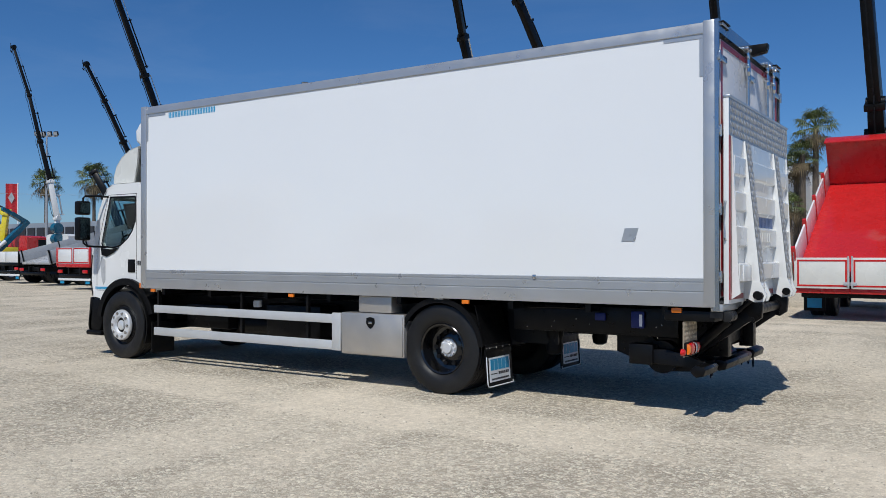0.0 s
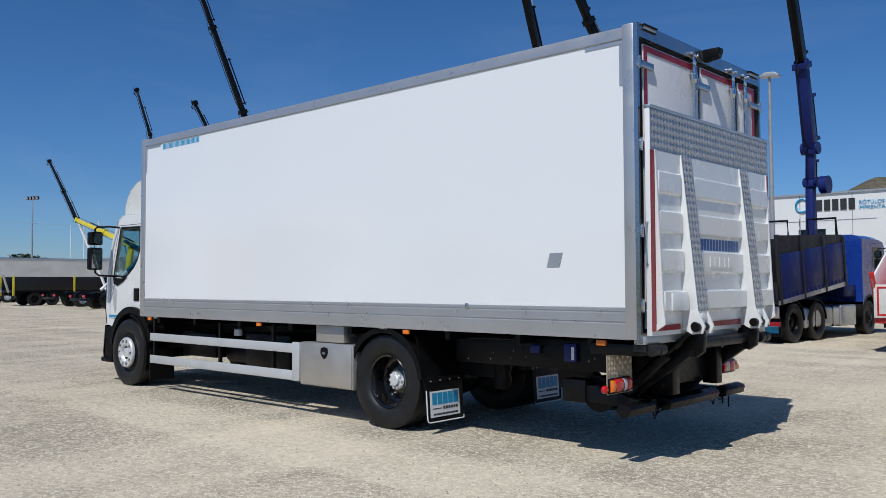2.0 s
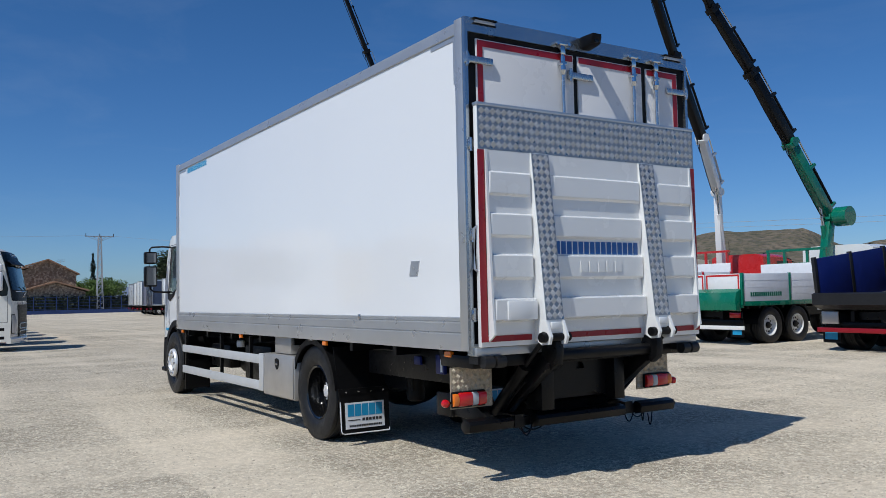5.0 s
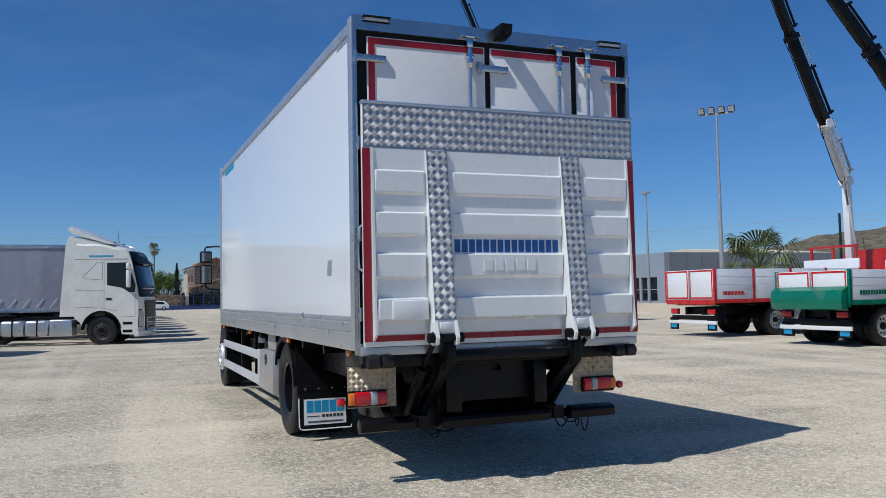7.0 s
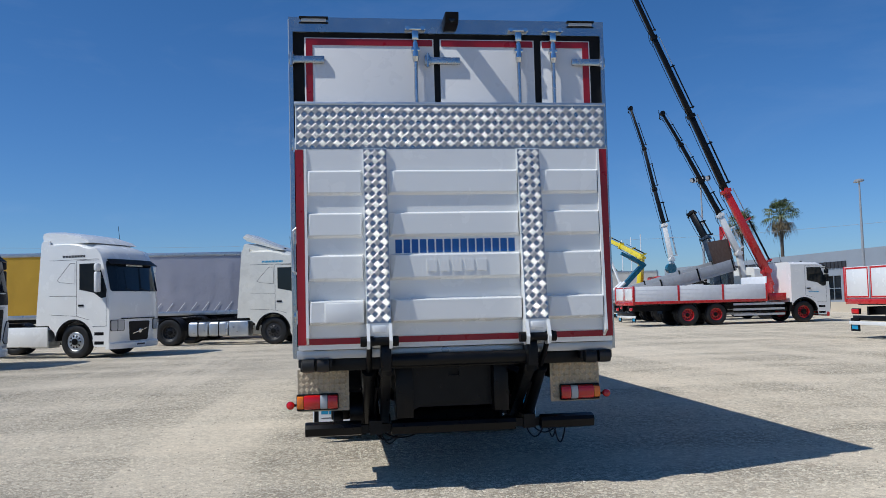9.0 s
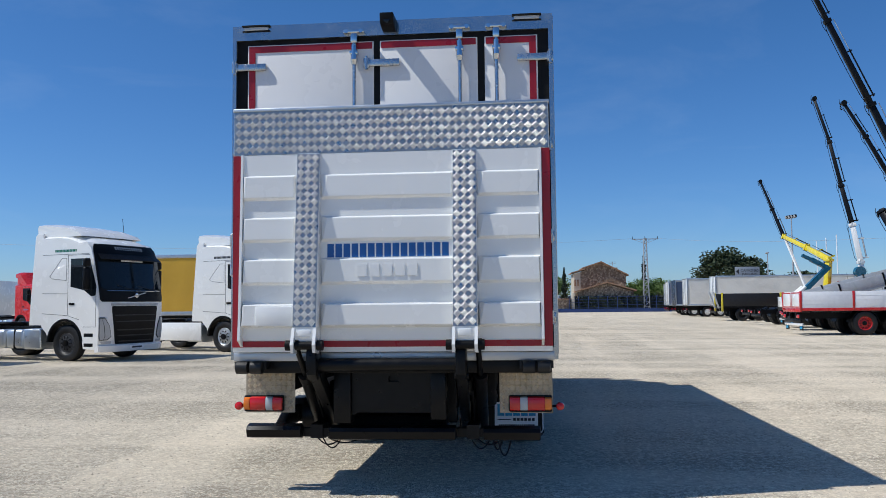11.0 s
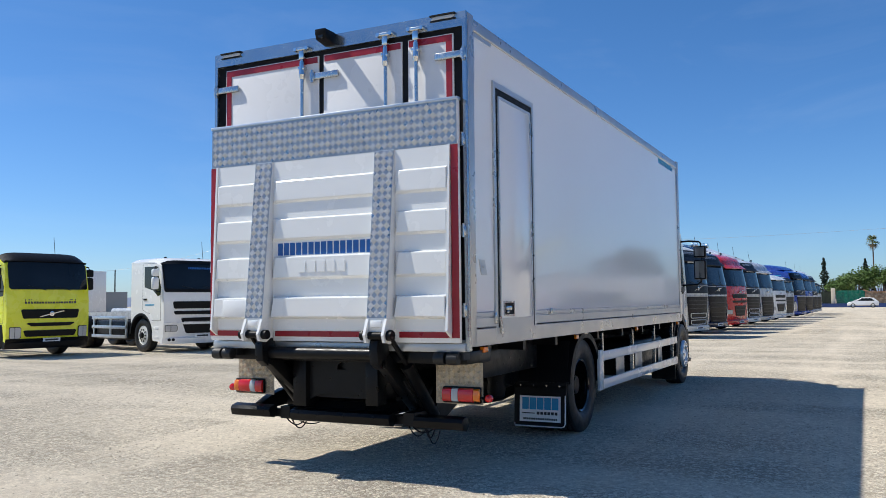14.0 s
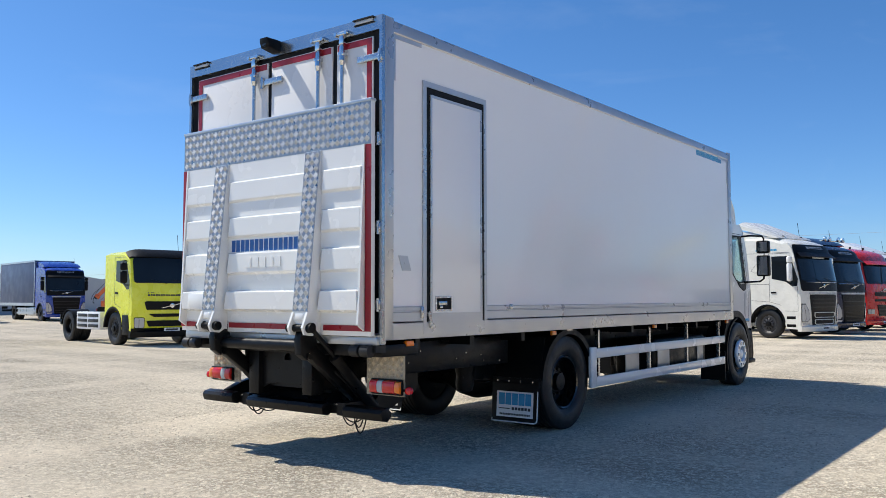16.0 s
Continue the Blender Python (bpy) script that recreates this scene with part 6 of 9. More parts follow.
def fifth_wheel(root, x):
    bm = B()
    lathe(bm, [(0.0, 1.0), (0.46, 1.0), (0.48, 1.06), (0.46, 1.10), (0.0, 1.11)], c=(x, 0, 0), axis="z", seg=24)
    box(bm, x - 0.3, x + 0.3, -0.42, 0.42, 0.96, 1.004)
    part("coupling_plate", bm, M_BLACK, root)
    for y, sag in ((0.2, 0.2), (-0.2, 0.25)):
        bm = B()
        tube(bm, bend((-1.0, y, 1.5), (-2.0, y / 2, 1.1), sag), 0.02, 6)
        part("air_hose", bm, M_BLACK, root)


def tractor(label, m, colour, group="", rims=None, base=3.95, **kw):
    t = thing("tractor_unit", m, label, "truck", group)
    lorry_cab(t, colour, **kw)
    chassis(t, base + 1.0, (-base,), **(dict(front_rim=rims[0], hub=rims[1]) if rims else dict(front_rim=ME_RIM_STEEL, rear_rim=ME_RIM_STEEL_DEEP)))
    fifth_wheel(t, -base + 0.35)
    return t


def curtain_trailer(label, m, tarp, length=12.6, frame=M_ALU, rear=M_WHITE, height=3.95, lashings=True, group="", wheels=True, front=M_WHITE, zb=1.15):
    """A parked semi-trailer; its front end at the origin, its rear towards -x."""
    t = thing("curtain_trailer", m, label, "trailer", group)
    for s in (1, -1):
        bm = B()
        n = 26
        rows = []
        for i in range(n + 1):
            x = -0.12 - (length - 0.24) * i / n
            wob = 0.012 * math.sin(i * 2.1) + 0.008 * math.sin(i * 0.7 + s)
            rows.append([bm.verts.new((x, s * (1.255 + wob * f), z)) for f, z in ((0.2, zb + 0.12), (1, zb + 0.8), (1.3, (zb + height) / 2), (0.9, height - 0.6), (0, height - 0.16))])
        for a, b in zip(rows, rows[1:]):
            for k in range(4):
                bm.faces.new((a[k], b[k], b[k + 1], a[k + 1]))
        part("curtain", bm, tarp, t, smooth=60)
        bm = B()
        box(bm, -length, 0, *sorted((s * 1.16, s * 1.275)), zb - 0.02, zb + 0.16, 0.01)
        box(bm, -length, 0, *sorted((s * 1.16, s * 1.28)), height - 0.17, height, 0.02)
        for x in (0, -length + 0.1):
            box(bm, x - 0.1, x, *sorted((s * 1.16, s * 1.282)), zb, height)
        pieces("side_rail", bm, frame, t)
        if lashings:
            for i in range(14):
                x = -0.5 - i * (length - 0.9) / 13
                bm = B()
                beam(bm, (x, s * 1.272, zb + 0.55), (x - 0.30, s * 1.285, zb + 0.16), 0.035, 0.006, up=(0, 1, 0))
                part("strap", bm, M_SIGN_WHITE, t, smooth=0)
    bm = B()
    box(bm, -length + 0.02, -0.02, -1.22, 1.22, height - 0.03, height - 0.01)
    part("roof", bm, rear, t, smooth=0)
    bm = B()
    box(bm, -0.06, 0.0, -1.22, 1.22, zb, height - 0.02)
    part("headboard", bm, front, t, smooth=0)
    for s in (1, -1):
        bm = B()
        box(bm, -length - 0.03, -length + 0.02, *sorted((s * 0.01, s * 1.20)), zb + 0.05, height - 0.1, 0.01)
        d = part("rear_door", bm, rear, t)
        bm = B()
        for y in (0.3, 0.9):
            cyl(bm, (-length - 0.05, s * y, zb), (-length - 0.05, s * y, height - 0.1), 0.018, seg=8)
        pieces("door_rod", bm, M_ZINC, d)
    bm = B()
    box(bm, -length, -0.1, -1.15, 1.15, zb - 0.08, zb - 0.02)
    for y in (0.45, -0.45):
        prism(bm, [(-0.2, zb - 0.08), (-0.2, zb - 0.22), (-3.2, zb - 0.22), (-3.9, zb - 0.5), (-length + 0.1, zb - 0.5), (-length + 0.1, zb - 0.08)], "y", y - 0.05, y + 0.05)
    box(bm, -length - 0.02, -length + 0.1, -1.2, 1.2, 0.5, 0.64)
    pieces("chassis", bm, M_BLACK, t, smooth=0)
    for s in (1, -1):
        bm = B()
        box(bm, -2.7, -2.55, s * 0.7 - 0.08, s * 0.7 + 0.08, 0.06, zb - 0.1)
        box(bm, -2.78, -2.47, s * 0.7 - 0.14, s * 0.7 + 0.14, 0.0, 0.06)
        part("landing_leg", bm, M_BLACK, t)
        for x in (-length + 4.6, -length + 3.3, -length + 2.0):
            if wheels:
                wheel(t, x, s * 1.21, s, ME_RIM_WHITE, ME_HUB_PLAIN, z=0.515, hub_off=0.02)
        bm = B()
        for z in (0.55, 0.8):
            box(bm, -length + 5.4, -3.2, *sorted((s * 1.18, s * 1.21)), z - 0.05, z + 0.05)
        pieces("side_guard", bm, M_ALU, t)
        bm = B()
        box(bm, -length - 0.05, -length - 0.02, s * 0.95 - 0.2, s * 0.95 + 0.2, 0.72, 0.86)
        part("tail_lamp", bm, M_RED_LENS, t)
    return t


def dropside_bed(root, x0, x1, panel_mat, post_mat, zb=1.12, h=0.62, n=3, edge=None, lower=None, bars=None, tail_mat=None):
    """A flat bed with hinged boards from x0 (front) back to x1."""
    bm = B()
    box(bm, x1, x0, -1.24, 1.24, zb - 0.10, zb, 0.005)
    for i in range(8):
        x = x0 + (x1 - x0) * (i + 0.5) / 8
        box(bm, x - 0.04, x + 0.04, -1.2, 1.2, zb - 0.2, zb - 0.1)
    pieces("bed_floor", bm, M_BLACK, root, smooth=0)
    for s in (1, -1):
        for i in range(n):
            a = x0 + (x1 - x0) * i / n
            b = x0 + (x1 - x0) * (i + 1) / n
            bm = B()
            box(bm, b + 0.05, a - 0.05, *sorted((s * 1.225, s * 1.262)), zb + 0.01, zb + h, 0.006)
            d = part("side_board", bm, panel_mat, root)
            bm = B()
            for k in range(1, 4):
                z = zb + h * k / 4
                box(bm, b + 0.06, a - 0.06, *sorted((s * 1.262, s * 1.265)), z - 0.006, z + 0.006)
            pieces("board_groove", bm, M_SIGN_WHITE, d, smooth=0)
            if bars and i == n - 1:
                bm = B()
                word_bars(bm, b + 0.3 if s < 0 else a - 0.4, a - 0.4 if s < 0 else b + 0.3, zb + 0.14, zb + 0.26, 15, lambda u, z, d_, s=s: (u, s * (1.266 + d_), z), 0.003, 2)
                part("lettering", bm, bars, d, smooth=0)
        for i in range(n + 1):
            x = x0 + (x1 - x0) * i / n
            bm = B()
            box(bm, x - 0.045, x + 0.045, *sorted((s * 1.20, s * 1.275)), zb - 0.1, zb + h + 0.02, 0.006)
            part("post", bm, post_mat, root)
        bm = B()
        box(bm, x1, x0, *sorted((s * 1.20, s * 1.27)), zb - 0.12, zb + 0.005, 0.004)
        part("side_sill", bm, lower or post_mat, root)
    # tailboards
    for s in (1, -1):
        bm = B()
        box(bm, x1 - 0.04, x1, *sorted((s * 0.03, s * 1.2)), zb + 0.01, zb + h, 0.006)
        d = part("tail_board", bm, tail_mat or M_WHITE, root)
        if edge:
            bm = B()
            y0, y1 = sorted((s * 0.05, s * 1.18))
            plate(bm, [(y0, zb + 0.03), (y1, zb + 0.03), (y1, zb + h - 0.02), (y0, zb + h - 0.02)], [[(y0 + 0.05, zb + 0.08), (y1 - 0.05, zb + 0.08), (y1 - 0.05, zb + h - 0.07), (y0 + 0.05, zb + h - 0.07)]], "x", x1 - 0.045, x1 - 0.0405)
            part("board_border", bm, edge, d, smooth=0)
    bm = B()
    box(bm, x1 - 0.03, x1 + 0.03, -1.24, 1.24, zb - 0.16, zb - 0.002, 0.005)
    part("rear_sill", bm, lower or post_mat, root)
    bm = B()
    box(bm, x0 - 0.02, x0 + 0.05, -1.24, 1.24, zb, zb + h + 0.35, 0.01)
    part("headboard", bm, panel_mat, root)
    for s in (1, -1):
        bm = B()
        box(bm, x1 + 0.06, x1 + 0.09, *sorted((s * 0.75, s * 1.18)), 0.22, 0.62)
        f = part("mud_flap", bm, M_PLASTIC, root)
        bm = B()
        box(bm, x1 + 0.054, x1 + 0.059, *sorted((s * 0.82, s * 1.12)), 0.28, 0.50)
        part("placard", bm, M_CYAN, f, smooth=0)
    bm = B()
    box(bm, x1 + 0.02, x1 + 0.08, -1.22, 1.22, 0.42, 0.53, 0.006)
    part("underrun_bar", bm, M_WHITE, root)


def crane(root, base, joints, colours, widths, hose=True, column_h=1.6, name="loader_crane"):
    """A folding loader crane: a column on the frame and box booms from joint to joint, in the root's own axes."""
    c = put(name, None, root)
    base = Vector(base)
    bm = B()
    box(bm, base.x - 0.45, base.x + 0.45, base.y - 1.1, base.y + 1.1, base.z - 0.35, base.z, 0.04)
    cyl(bm, base - Vector((0, 0, 0.1)), base + Vector((0, 0, 0.5)), 0.32, 0.26, seg=16)
    part("slew_base", bm, colours[0], c)
    pts = [Vector(p) for p in joints]
    for i, (a, b) in enumerate(zip(pts, pts[1:])):
        w = widths[i] * 0.88
        bm = B()
        beam(bm, a, b, w, w * 1.25, w * 0.92, w * 1.1, up=(0.2, 0, 1), bevel=0.02)
        part("boom", bm, colours[i], c)
        bm = B()
        cyl(bm, a - Vector((0, w * 0.75, 0)), a + Vector((0, w * 0.75, 0)), w * 0.55, seg=14)
        part("joint_pin", bm, colours[max(0, i - 1)], c)
        d = (b - a)
        n = d.cross(Vector((0, 1, 0)))
        n = n.normalized() if n.length > 1e-4 else Vector((1, 0, 0))
        if n.x > 0:
            n = -n
        bm = B()
        beam(bm, b - d.normalized() * 0.14, b + d.normalized() * 0.04, w * 1.25, w * 1.6, up=(0.2, 0, 1), bevel=0.01)
        part("collar", bm, colours[i], c)
        if i >= 1:
            # slim ram along the boom with its clamps
            bm = B()
            out = n * -w * 1.45
            cyl(bm, a + d * 0.06 + out, a + d * 0.62 + out, w * 0.17, seg=10)
            part("ram_body", bm, M_BLACK if colours[i] is not M_WHITE else M_GREY, c)
            bm = B()
            cyl(bm, a + d * 0.60 + out, a + d * 0.98 + out, w * 0.09, seg=8)
            part("ram_rod", bm, M_CHROME, c)
            for f in (0.08, 0.60):
                bm = B()
                beam(bm, a + d * f, a + d * f + out * 1.25, w * 0.5, w * 0.3)
                part("clamp", bm, colours[i], c)
        if hose and i >= 1:
            bm = B()
            off = n * w * 1.1
            tube(bm, [a + off * 0.6] + [p + off for p in bend(a + d * 0.12, b - d * 0.1, w * 0.10, 8, tuple(n))] + [b + off * 0.5], 0.016, 6)
            tube(bm, bend(b - d.normalized() * 0.5 + off, b + d.normalized() * 0.3 + off * 0.6, 0.10, 8, tuple(n)), 0.014, 6)
            part("hose", bm, M_SEAL, c)
    # ram between column and first boom
    if len(pts) > 2:
        bm = B()
        a = pts[0].lerp(pts[1], 0.25) + Vector((0.25, 0, 0))
        b = pts[1].lerp(pts[2], 0.35) + Vector((0.12, 0, 0))
        cyl(bm, a, a.lerp(b, 0.55), 0.09, seg=12)
        part("ram_body", bm, colours[0], c)
        bm = B()
        cyl(bm, a.lerp(b, 0.5), b, 0.05, seg=10)
        part("ram_rod", bm, M_CHROME, c)
    bm = B()
    tip = pts[-1]
    cyl(bm, tip + Vector((0, -0.12, 0.02)), tip + Vector((0, 0.12, 0.02)), 0.14, seg=12)
    tube(bm, [tip, tip + Vector((-0.18, 0, -0.05)), tip + Vector((-0.2, 0, -0.28)), tip + Vector((-0.12, 0, -0.36))], 0.03, 6)
    part("hook", bm, M_BLACK, c)
    return c


def frame_world(root, pts):
    """World points in a thing's own axes."""
    inv = root.matrix_basis.inverted()
    return [tuple(inv @ Vector(p)) for p in pts]


# -- the fanned row of tractor units beside the yard --
t = tractor("white high-roof tractor unit with a dark windscreen band", place_v(-19.4, -2.0, 72), M_WHITE, "parked tractor units", door_bars=M_GREEN)
t = tractor("white tractor unit with smooth side skirts and roof spoiler", place_v(-23.7, 1.15, 67), M_WHITE, "parked tractor units", mirrors=M_WHITE, door_bars=M_DARK_TEXT, rims=(ME_RIM_ALU, ME_HUB_PLAIN), dark_band=False, slim_grille=True, grille=((0.50, 1.10, 0.36, 0.42), (1.18, 1.21, 0.60, 0.70)), lamp=(0.82, 1.16, 0.58, 0.98))
bm = B()
for s in (1, -1):
    box(bm, -3.0, -0.98, *sorted((s * 1.18, s * 1.24)), 0.36, 0.98, 0.03)
part("side_skirt", bm, M_WHITE, t)
t = thing("hook_lift_truck", place_v(-16.4, -6.2, 75), "white low-cab hook-lift truck with a bare frame", "truck")
lorry_cab(t, M_WHITE, high=False, fairing=False, spoiler=False, mirrors=M_WHITE, sun_shade=False, slim_grille=True, trim=M_WHITE, bars=M_BLUE_TEXT, grille=((1.34, 1.56, 0.76, 0.78), (1.16, 1.27, 0.74, 0.76), (0.58, 1.06, 0.44, 0.57)), lamp=(0.64, 0.84, 0.66, 0.97), fog=True)
chassis(t, 6.6, (-4.1, -5.45), front_rim=ME_RIM_WHITE, tank=False)
for s in (1, -1):
    g = put("side_guard", None, t)
    for z in (0.45, 0.75, 1.05):
        bm = B()
        box(bm, -3.3, -1.0, *sorted((s * 1.19, s * 1.23)), z - 0.05, z + 0.05, 0.005)
        part("rail", bm, M_ALU, g)
    bm = B()
    for x in (-3.25, -2.1, -1.05):
        box(bm, x - 0.04, x + 0.04, *sorted((s * 1.15, s * 1.188)), 0.4, 1.1)
    pieces("bracket", bm, M_ALU, g)
    bm = B()
    box(bm, -3.2, -1.0, *sorted((s * 0.55, s * 1.12)), 0.35, 0.95, 0.05)
    part("locker", bm, M_BLACK, t)
bm = B()
box(bm, -6.5, -0.75, -0.55, -0.35, 1.0, 1.22)
box(bm, -6.5, -0.75, 0.35, 0.55, 1.0, 1.22)
cyl(bm, (-1.0, -0.2, 1.25), (-3.8, -0.2, 1.25), 0.11, seg=14)
cyl(bm, (-1.0, 0.25, 1.25), (-3.8, 0.25, 1.25), 0.11, seg=14)
part("hook_frame", bm, M_GREY, t)
t = thing("tractor_unit", place_v(-12.75, -8.7, 82), "lime yellow low-cab truck with black sun visor", "truck", "parked tractor units")
lorry_cab(t, M_LIME, high=False, fairing=False, spoiler=False, dark_band=False, sun_shade=False, slim_grille=True, bumper=M_PLASTIC, bars=None, door_bars=None, black_roof=True, roof_z=2.96, grille=((1.11, 1.37, 0.66, 0.70), (0.89, 0.99, 0.50, 0.58), (0.60, 0.78, 0.60, 0.64)), lamp=(0.55, 0.88, 0.69, 0.94), dark_skirt=True)
chassis(t, 4.6, (-3.75,), tank=False)
bm = B()
word_bars(bm, 0.78, -0.78, 1.53, 1.65, 19, lambda u, z, d: (1.445 - (z - 1.6) * 0.08 + d - 0.1 * abs(u / 1.24) ** 4, u, z), 0.004, fill=0.78)
part("front_lettering", bm, M_DARK_TEXT, t, smooth=0)
for s in (1, -1):
    bm = B()
    box(bm, -3.0, -1.1, *sorted((s * 0.9, s * 1.20)), 0.45, 1.02, 0.01)
    part("side_locker", bm, M_SIGN_WHITE, t)
    for k in range(3):
        for x0, x1 in ((-2.9, -2.1), (-2.0, -1.2)):
            bm = B()
            box(bm, x0, x1, *sorted((s * 1.20, s * 1.215)), 0.52 + k * 0.17, 0.62 + k * 0.17, 0.005)
            part("locker_slot", bm, M_DARK_BOARD, t)

# -- row facing the open yard --
ROW = ((-30.8, 6.75, M_CREAM, dict(high=True, wing=0.56, open_wing=True, mirrors=M_WHITE, base=4.2, slots=True), "cream white high-roof tractor unit with a black sun visor"),
       (-35.4, 6.8, M_NAVY, dict(high=True, bars=None), "dark navy high-roof tractor unit with roof lamps"),
       (-39.9, 7.1, M_REDP, dict(high=True, spoiler=False, bars=None, door_bars=M_SIGN_WHITE, dark_band=False, slim_grille=True, visor_mat=M_REDP), "bright red tractor unit with body-coloured grille"),
       (-44.5, 7.2, M_WHITE, dict(high=True, wing=0.5, open_wing=True, slots=True), "white high-roof tractor unit with spoiler"),
       (-49.0, 7.45, M_GREY, dict(high=True, spoiler=False, dark_band=False, visor_mat=M_GREY), "silver grey high-roof tractor unit"),
       (-54.0, 7.7, M_WHITE, dict(high=False, fairing=False, dark_band=False, slim_grille=True, visor_mat=M_WHITE), "white low-cab tractor unit"),
       (-59.0, 7.8, M_GREY, dict(high=False, fairing=False, spoiler=False), "grey low-cab truck in a row"),
       (-66.0, 8.15, M_SKYBLUE, dict(high=True), "deep blue high-roof tractor unit"),
       (-72.0, 8.35, M_SKYBLUE, dict(high=True, spoiler=False, dark_band=False), "blue tractor unit with plain roof"),
       (-77.0, 8.45, M_WHITE, dict(high=True), "white high-roof tractor unit"),
       (-82.5, 8.5, M_GREY, dict(high=False, spoiler=False), "grey tractor unit at the end of a row"))
for k, (x, y, c, kw, lab) in enumerate(ROW):
    t = tractor(lab, place_v(x + 1.7, y - 0.10, 75), c, "row of parked tractor units", **kw)
    if k == 1:
        bm = B()
        tube(bm, [(0.62, -0.95, 3.74), (0.62, 0.95, 3.74)], 0.03)
        for y2 in (-0.7, -0.35, 0.35, 0.7):
            lathe(bm, [(0.0, 0.58), (0.10, 0.6), (0.11, 0.66), (0.0, 0.67)], c=(0.06, y2, 3.80), axis="x", seg=14)
        part("lamp_bar", bm, M_CHROME, t)
curtain_trailer("grey curtain-sided semi-trailer with white lashing straps", place_v(-35.4, 5.1, 90), M_TARP_GREY, length=7.6, rear=M_GREY)
curtain_trailer("ochre yellow curtain-sided semi-trailer", place_v(-34.9, -3.0, 90), M_OCHRE, length=9.0, height=4.0, lashings=False, rear=M_OCHRE)

# ---- crane and tipper trucks along the far edge, tails to the yard ----
# red tipper with a raised bed
t = thing("tipper_truck", place_v(-2.75, 28.6, 90), "red and white tipper truck with its bed tipped up", "truck", "crane and tipper trucks")
lorry_cab(t, M_REDP, high=False, fairing=False, spoiler=False)
chassis(t, 6.0, (-4.3,), tank=False)
bed = put("tipping_bed", None, t, pose(-6.25, 0, 1.12, 0, -27.5, 0))
bm = B()
box(bm, 0, 5.5, -1.22, 1.22, -0.08, 0.0, 0.01)
box(bm, 0.02, 5.48, -1.2, 1.2, 0.001, 0.006)
part("bed_floor", bm, M_REDP, bed, "worn red painted floor")
bm = B()
for y in (0.45, -0.45):
    box(bm, 0, 5.4, y - 0.06, y + 0.06, -0.28, -0.08)
pieces("bed_frame", bm, M_REDP, bed)
bm = B()
box(bm, 5.45, 5.55, -1.24, 1.24, -0.05, 1.40, 0.02)
box(bm, 5.2, 5.6, -1.24, 1.24, 1.36, 1.42, 0.02)
part("headboard", bm, M_REDP, bed)
for s in (1, -1):
    bm = B()
    box(bm, 0.0, 5.45, *sorted((s * 1.215, s * 1.26)), -0.04, 0.60, 0.006)
    d = part("side_board", bm, M_WHITE, bed, "white side board")
    bm = B()
    for x in (0.05, 1.6, 3.1, 4.6):
        box(bm, x - 0.05, x + 0.05, *sorted((s * 1.20, s * 1.285)), -0.05, 0.72, 0.006)
    for z in (0.02, 0.56):
        box(bm, 0.05, 5.4, *sorted((s * 1.26, s * 1.268)), z - 0.02, z + 0.02)
    pieces("board_frame", bm, M_REDP, d)
bm = B()
cyl(bm, (-2.6, 0, 0.9), (-2.0, 0, 3.0), 0.11, 0.07, seg=14)
part("tipping_ram", bm, M_CHROME, t)
for s in (1, -1):
    bm = B()
    box(bm, -6.42, -6.37, *sorted((s * 0.02, s * 1.24)), 0.78, 1.52, 0.01)
    d = part("tail_board", bm, M_CREAM, t, "cream tailboard with red border")
    bm = B()
    y0, y1 = sorted((s * 0.07, s * 1.17))
    plate(bm, [(y0, 0.83), (y1, 0.83), (y1, 1.47), (y0, 1.47)], [[(y0 + 0.04, 0.87), (y1 - 0.04, 0.87), (y1 - 0.04, 1.43), (y0 + 0.04, 1.43)]], "x", -6.426, -6.4215)
    part("board_border", bm, M_REDP, d, smooth=0)
    bm = B()
    cyl(bm, (-6.44, s * 0.04, 0.8), (-6.44, s * 0.04, 1.56), 0.02, seg=8)
    box(bm, -6.46, -6.40, s * 0.06 - 0.08, s * 0.06 + 0.08, 0.86, 0.94, 0.01)
    part("board_latch", bm, M_GREY, d)
    bm = B()
    box(bm, -5.45, -5.42, *sorted((s * 0.7, s * 1.2)), 0.18, 0.62)
    d = part("mud_flap", bm, M_PLASTIC, t)
    bm = B()
    box(bm, -5.457, -5.451, *sorted((s * 0.78, s * 1.12)), 0.26, 0.5)
    part("placard", bm, M_CYAN, d, smooth=0)
bm = B()
box(bm, -6.35, -6.25, -1.24, 1.24, 0.66, 0.78, 0.01)
part("rear_sill", bm, M_REDP, t)
crane(t, (-1.15, 0, 1.35), [(-1.15, 0, 1.7), (-1.1, 0, 5.0), (-1.5, 0, 5.9), (-2.6, 0.15, 9.5), (-4.6, 0.35, 15.5)], (M_BLACK, M_BLACK, M_BLACK, M_BLACK), (0.45, 0.5, 0.38, 0.28))

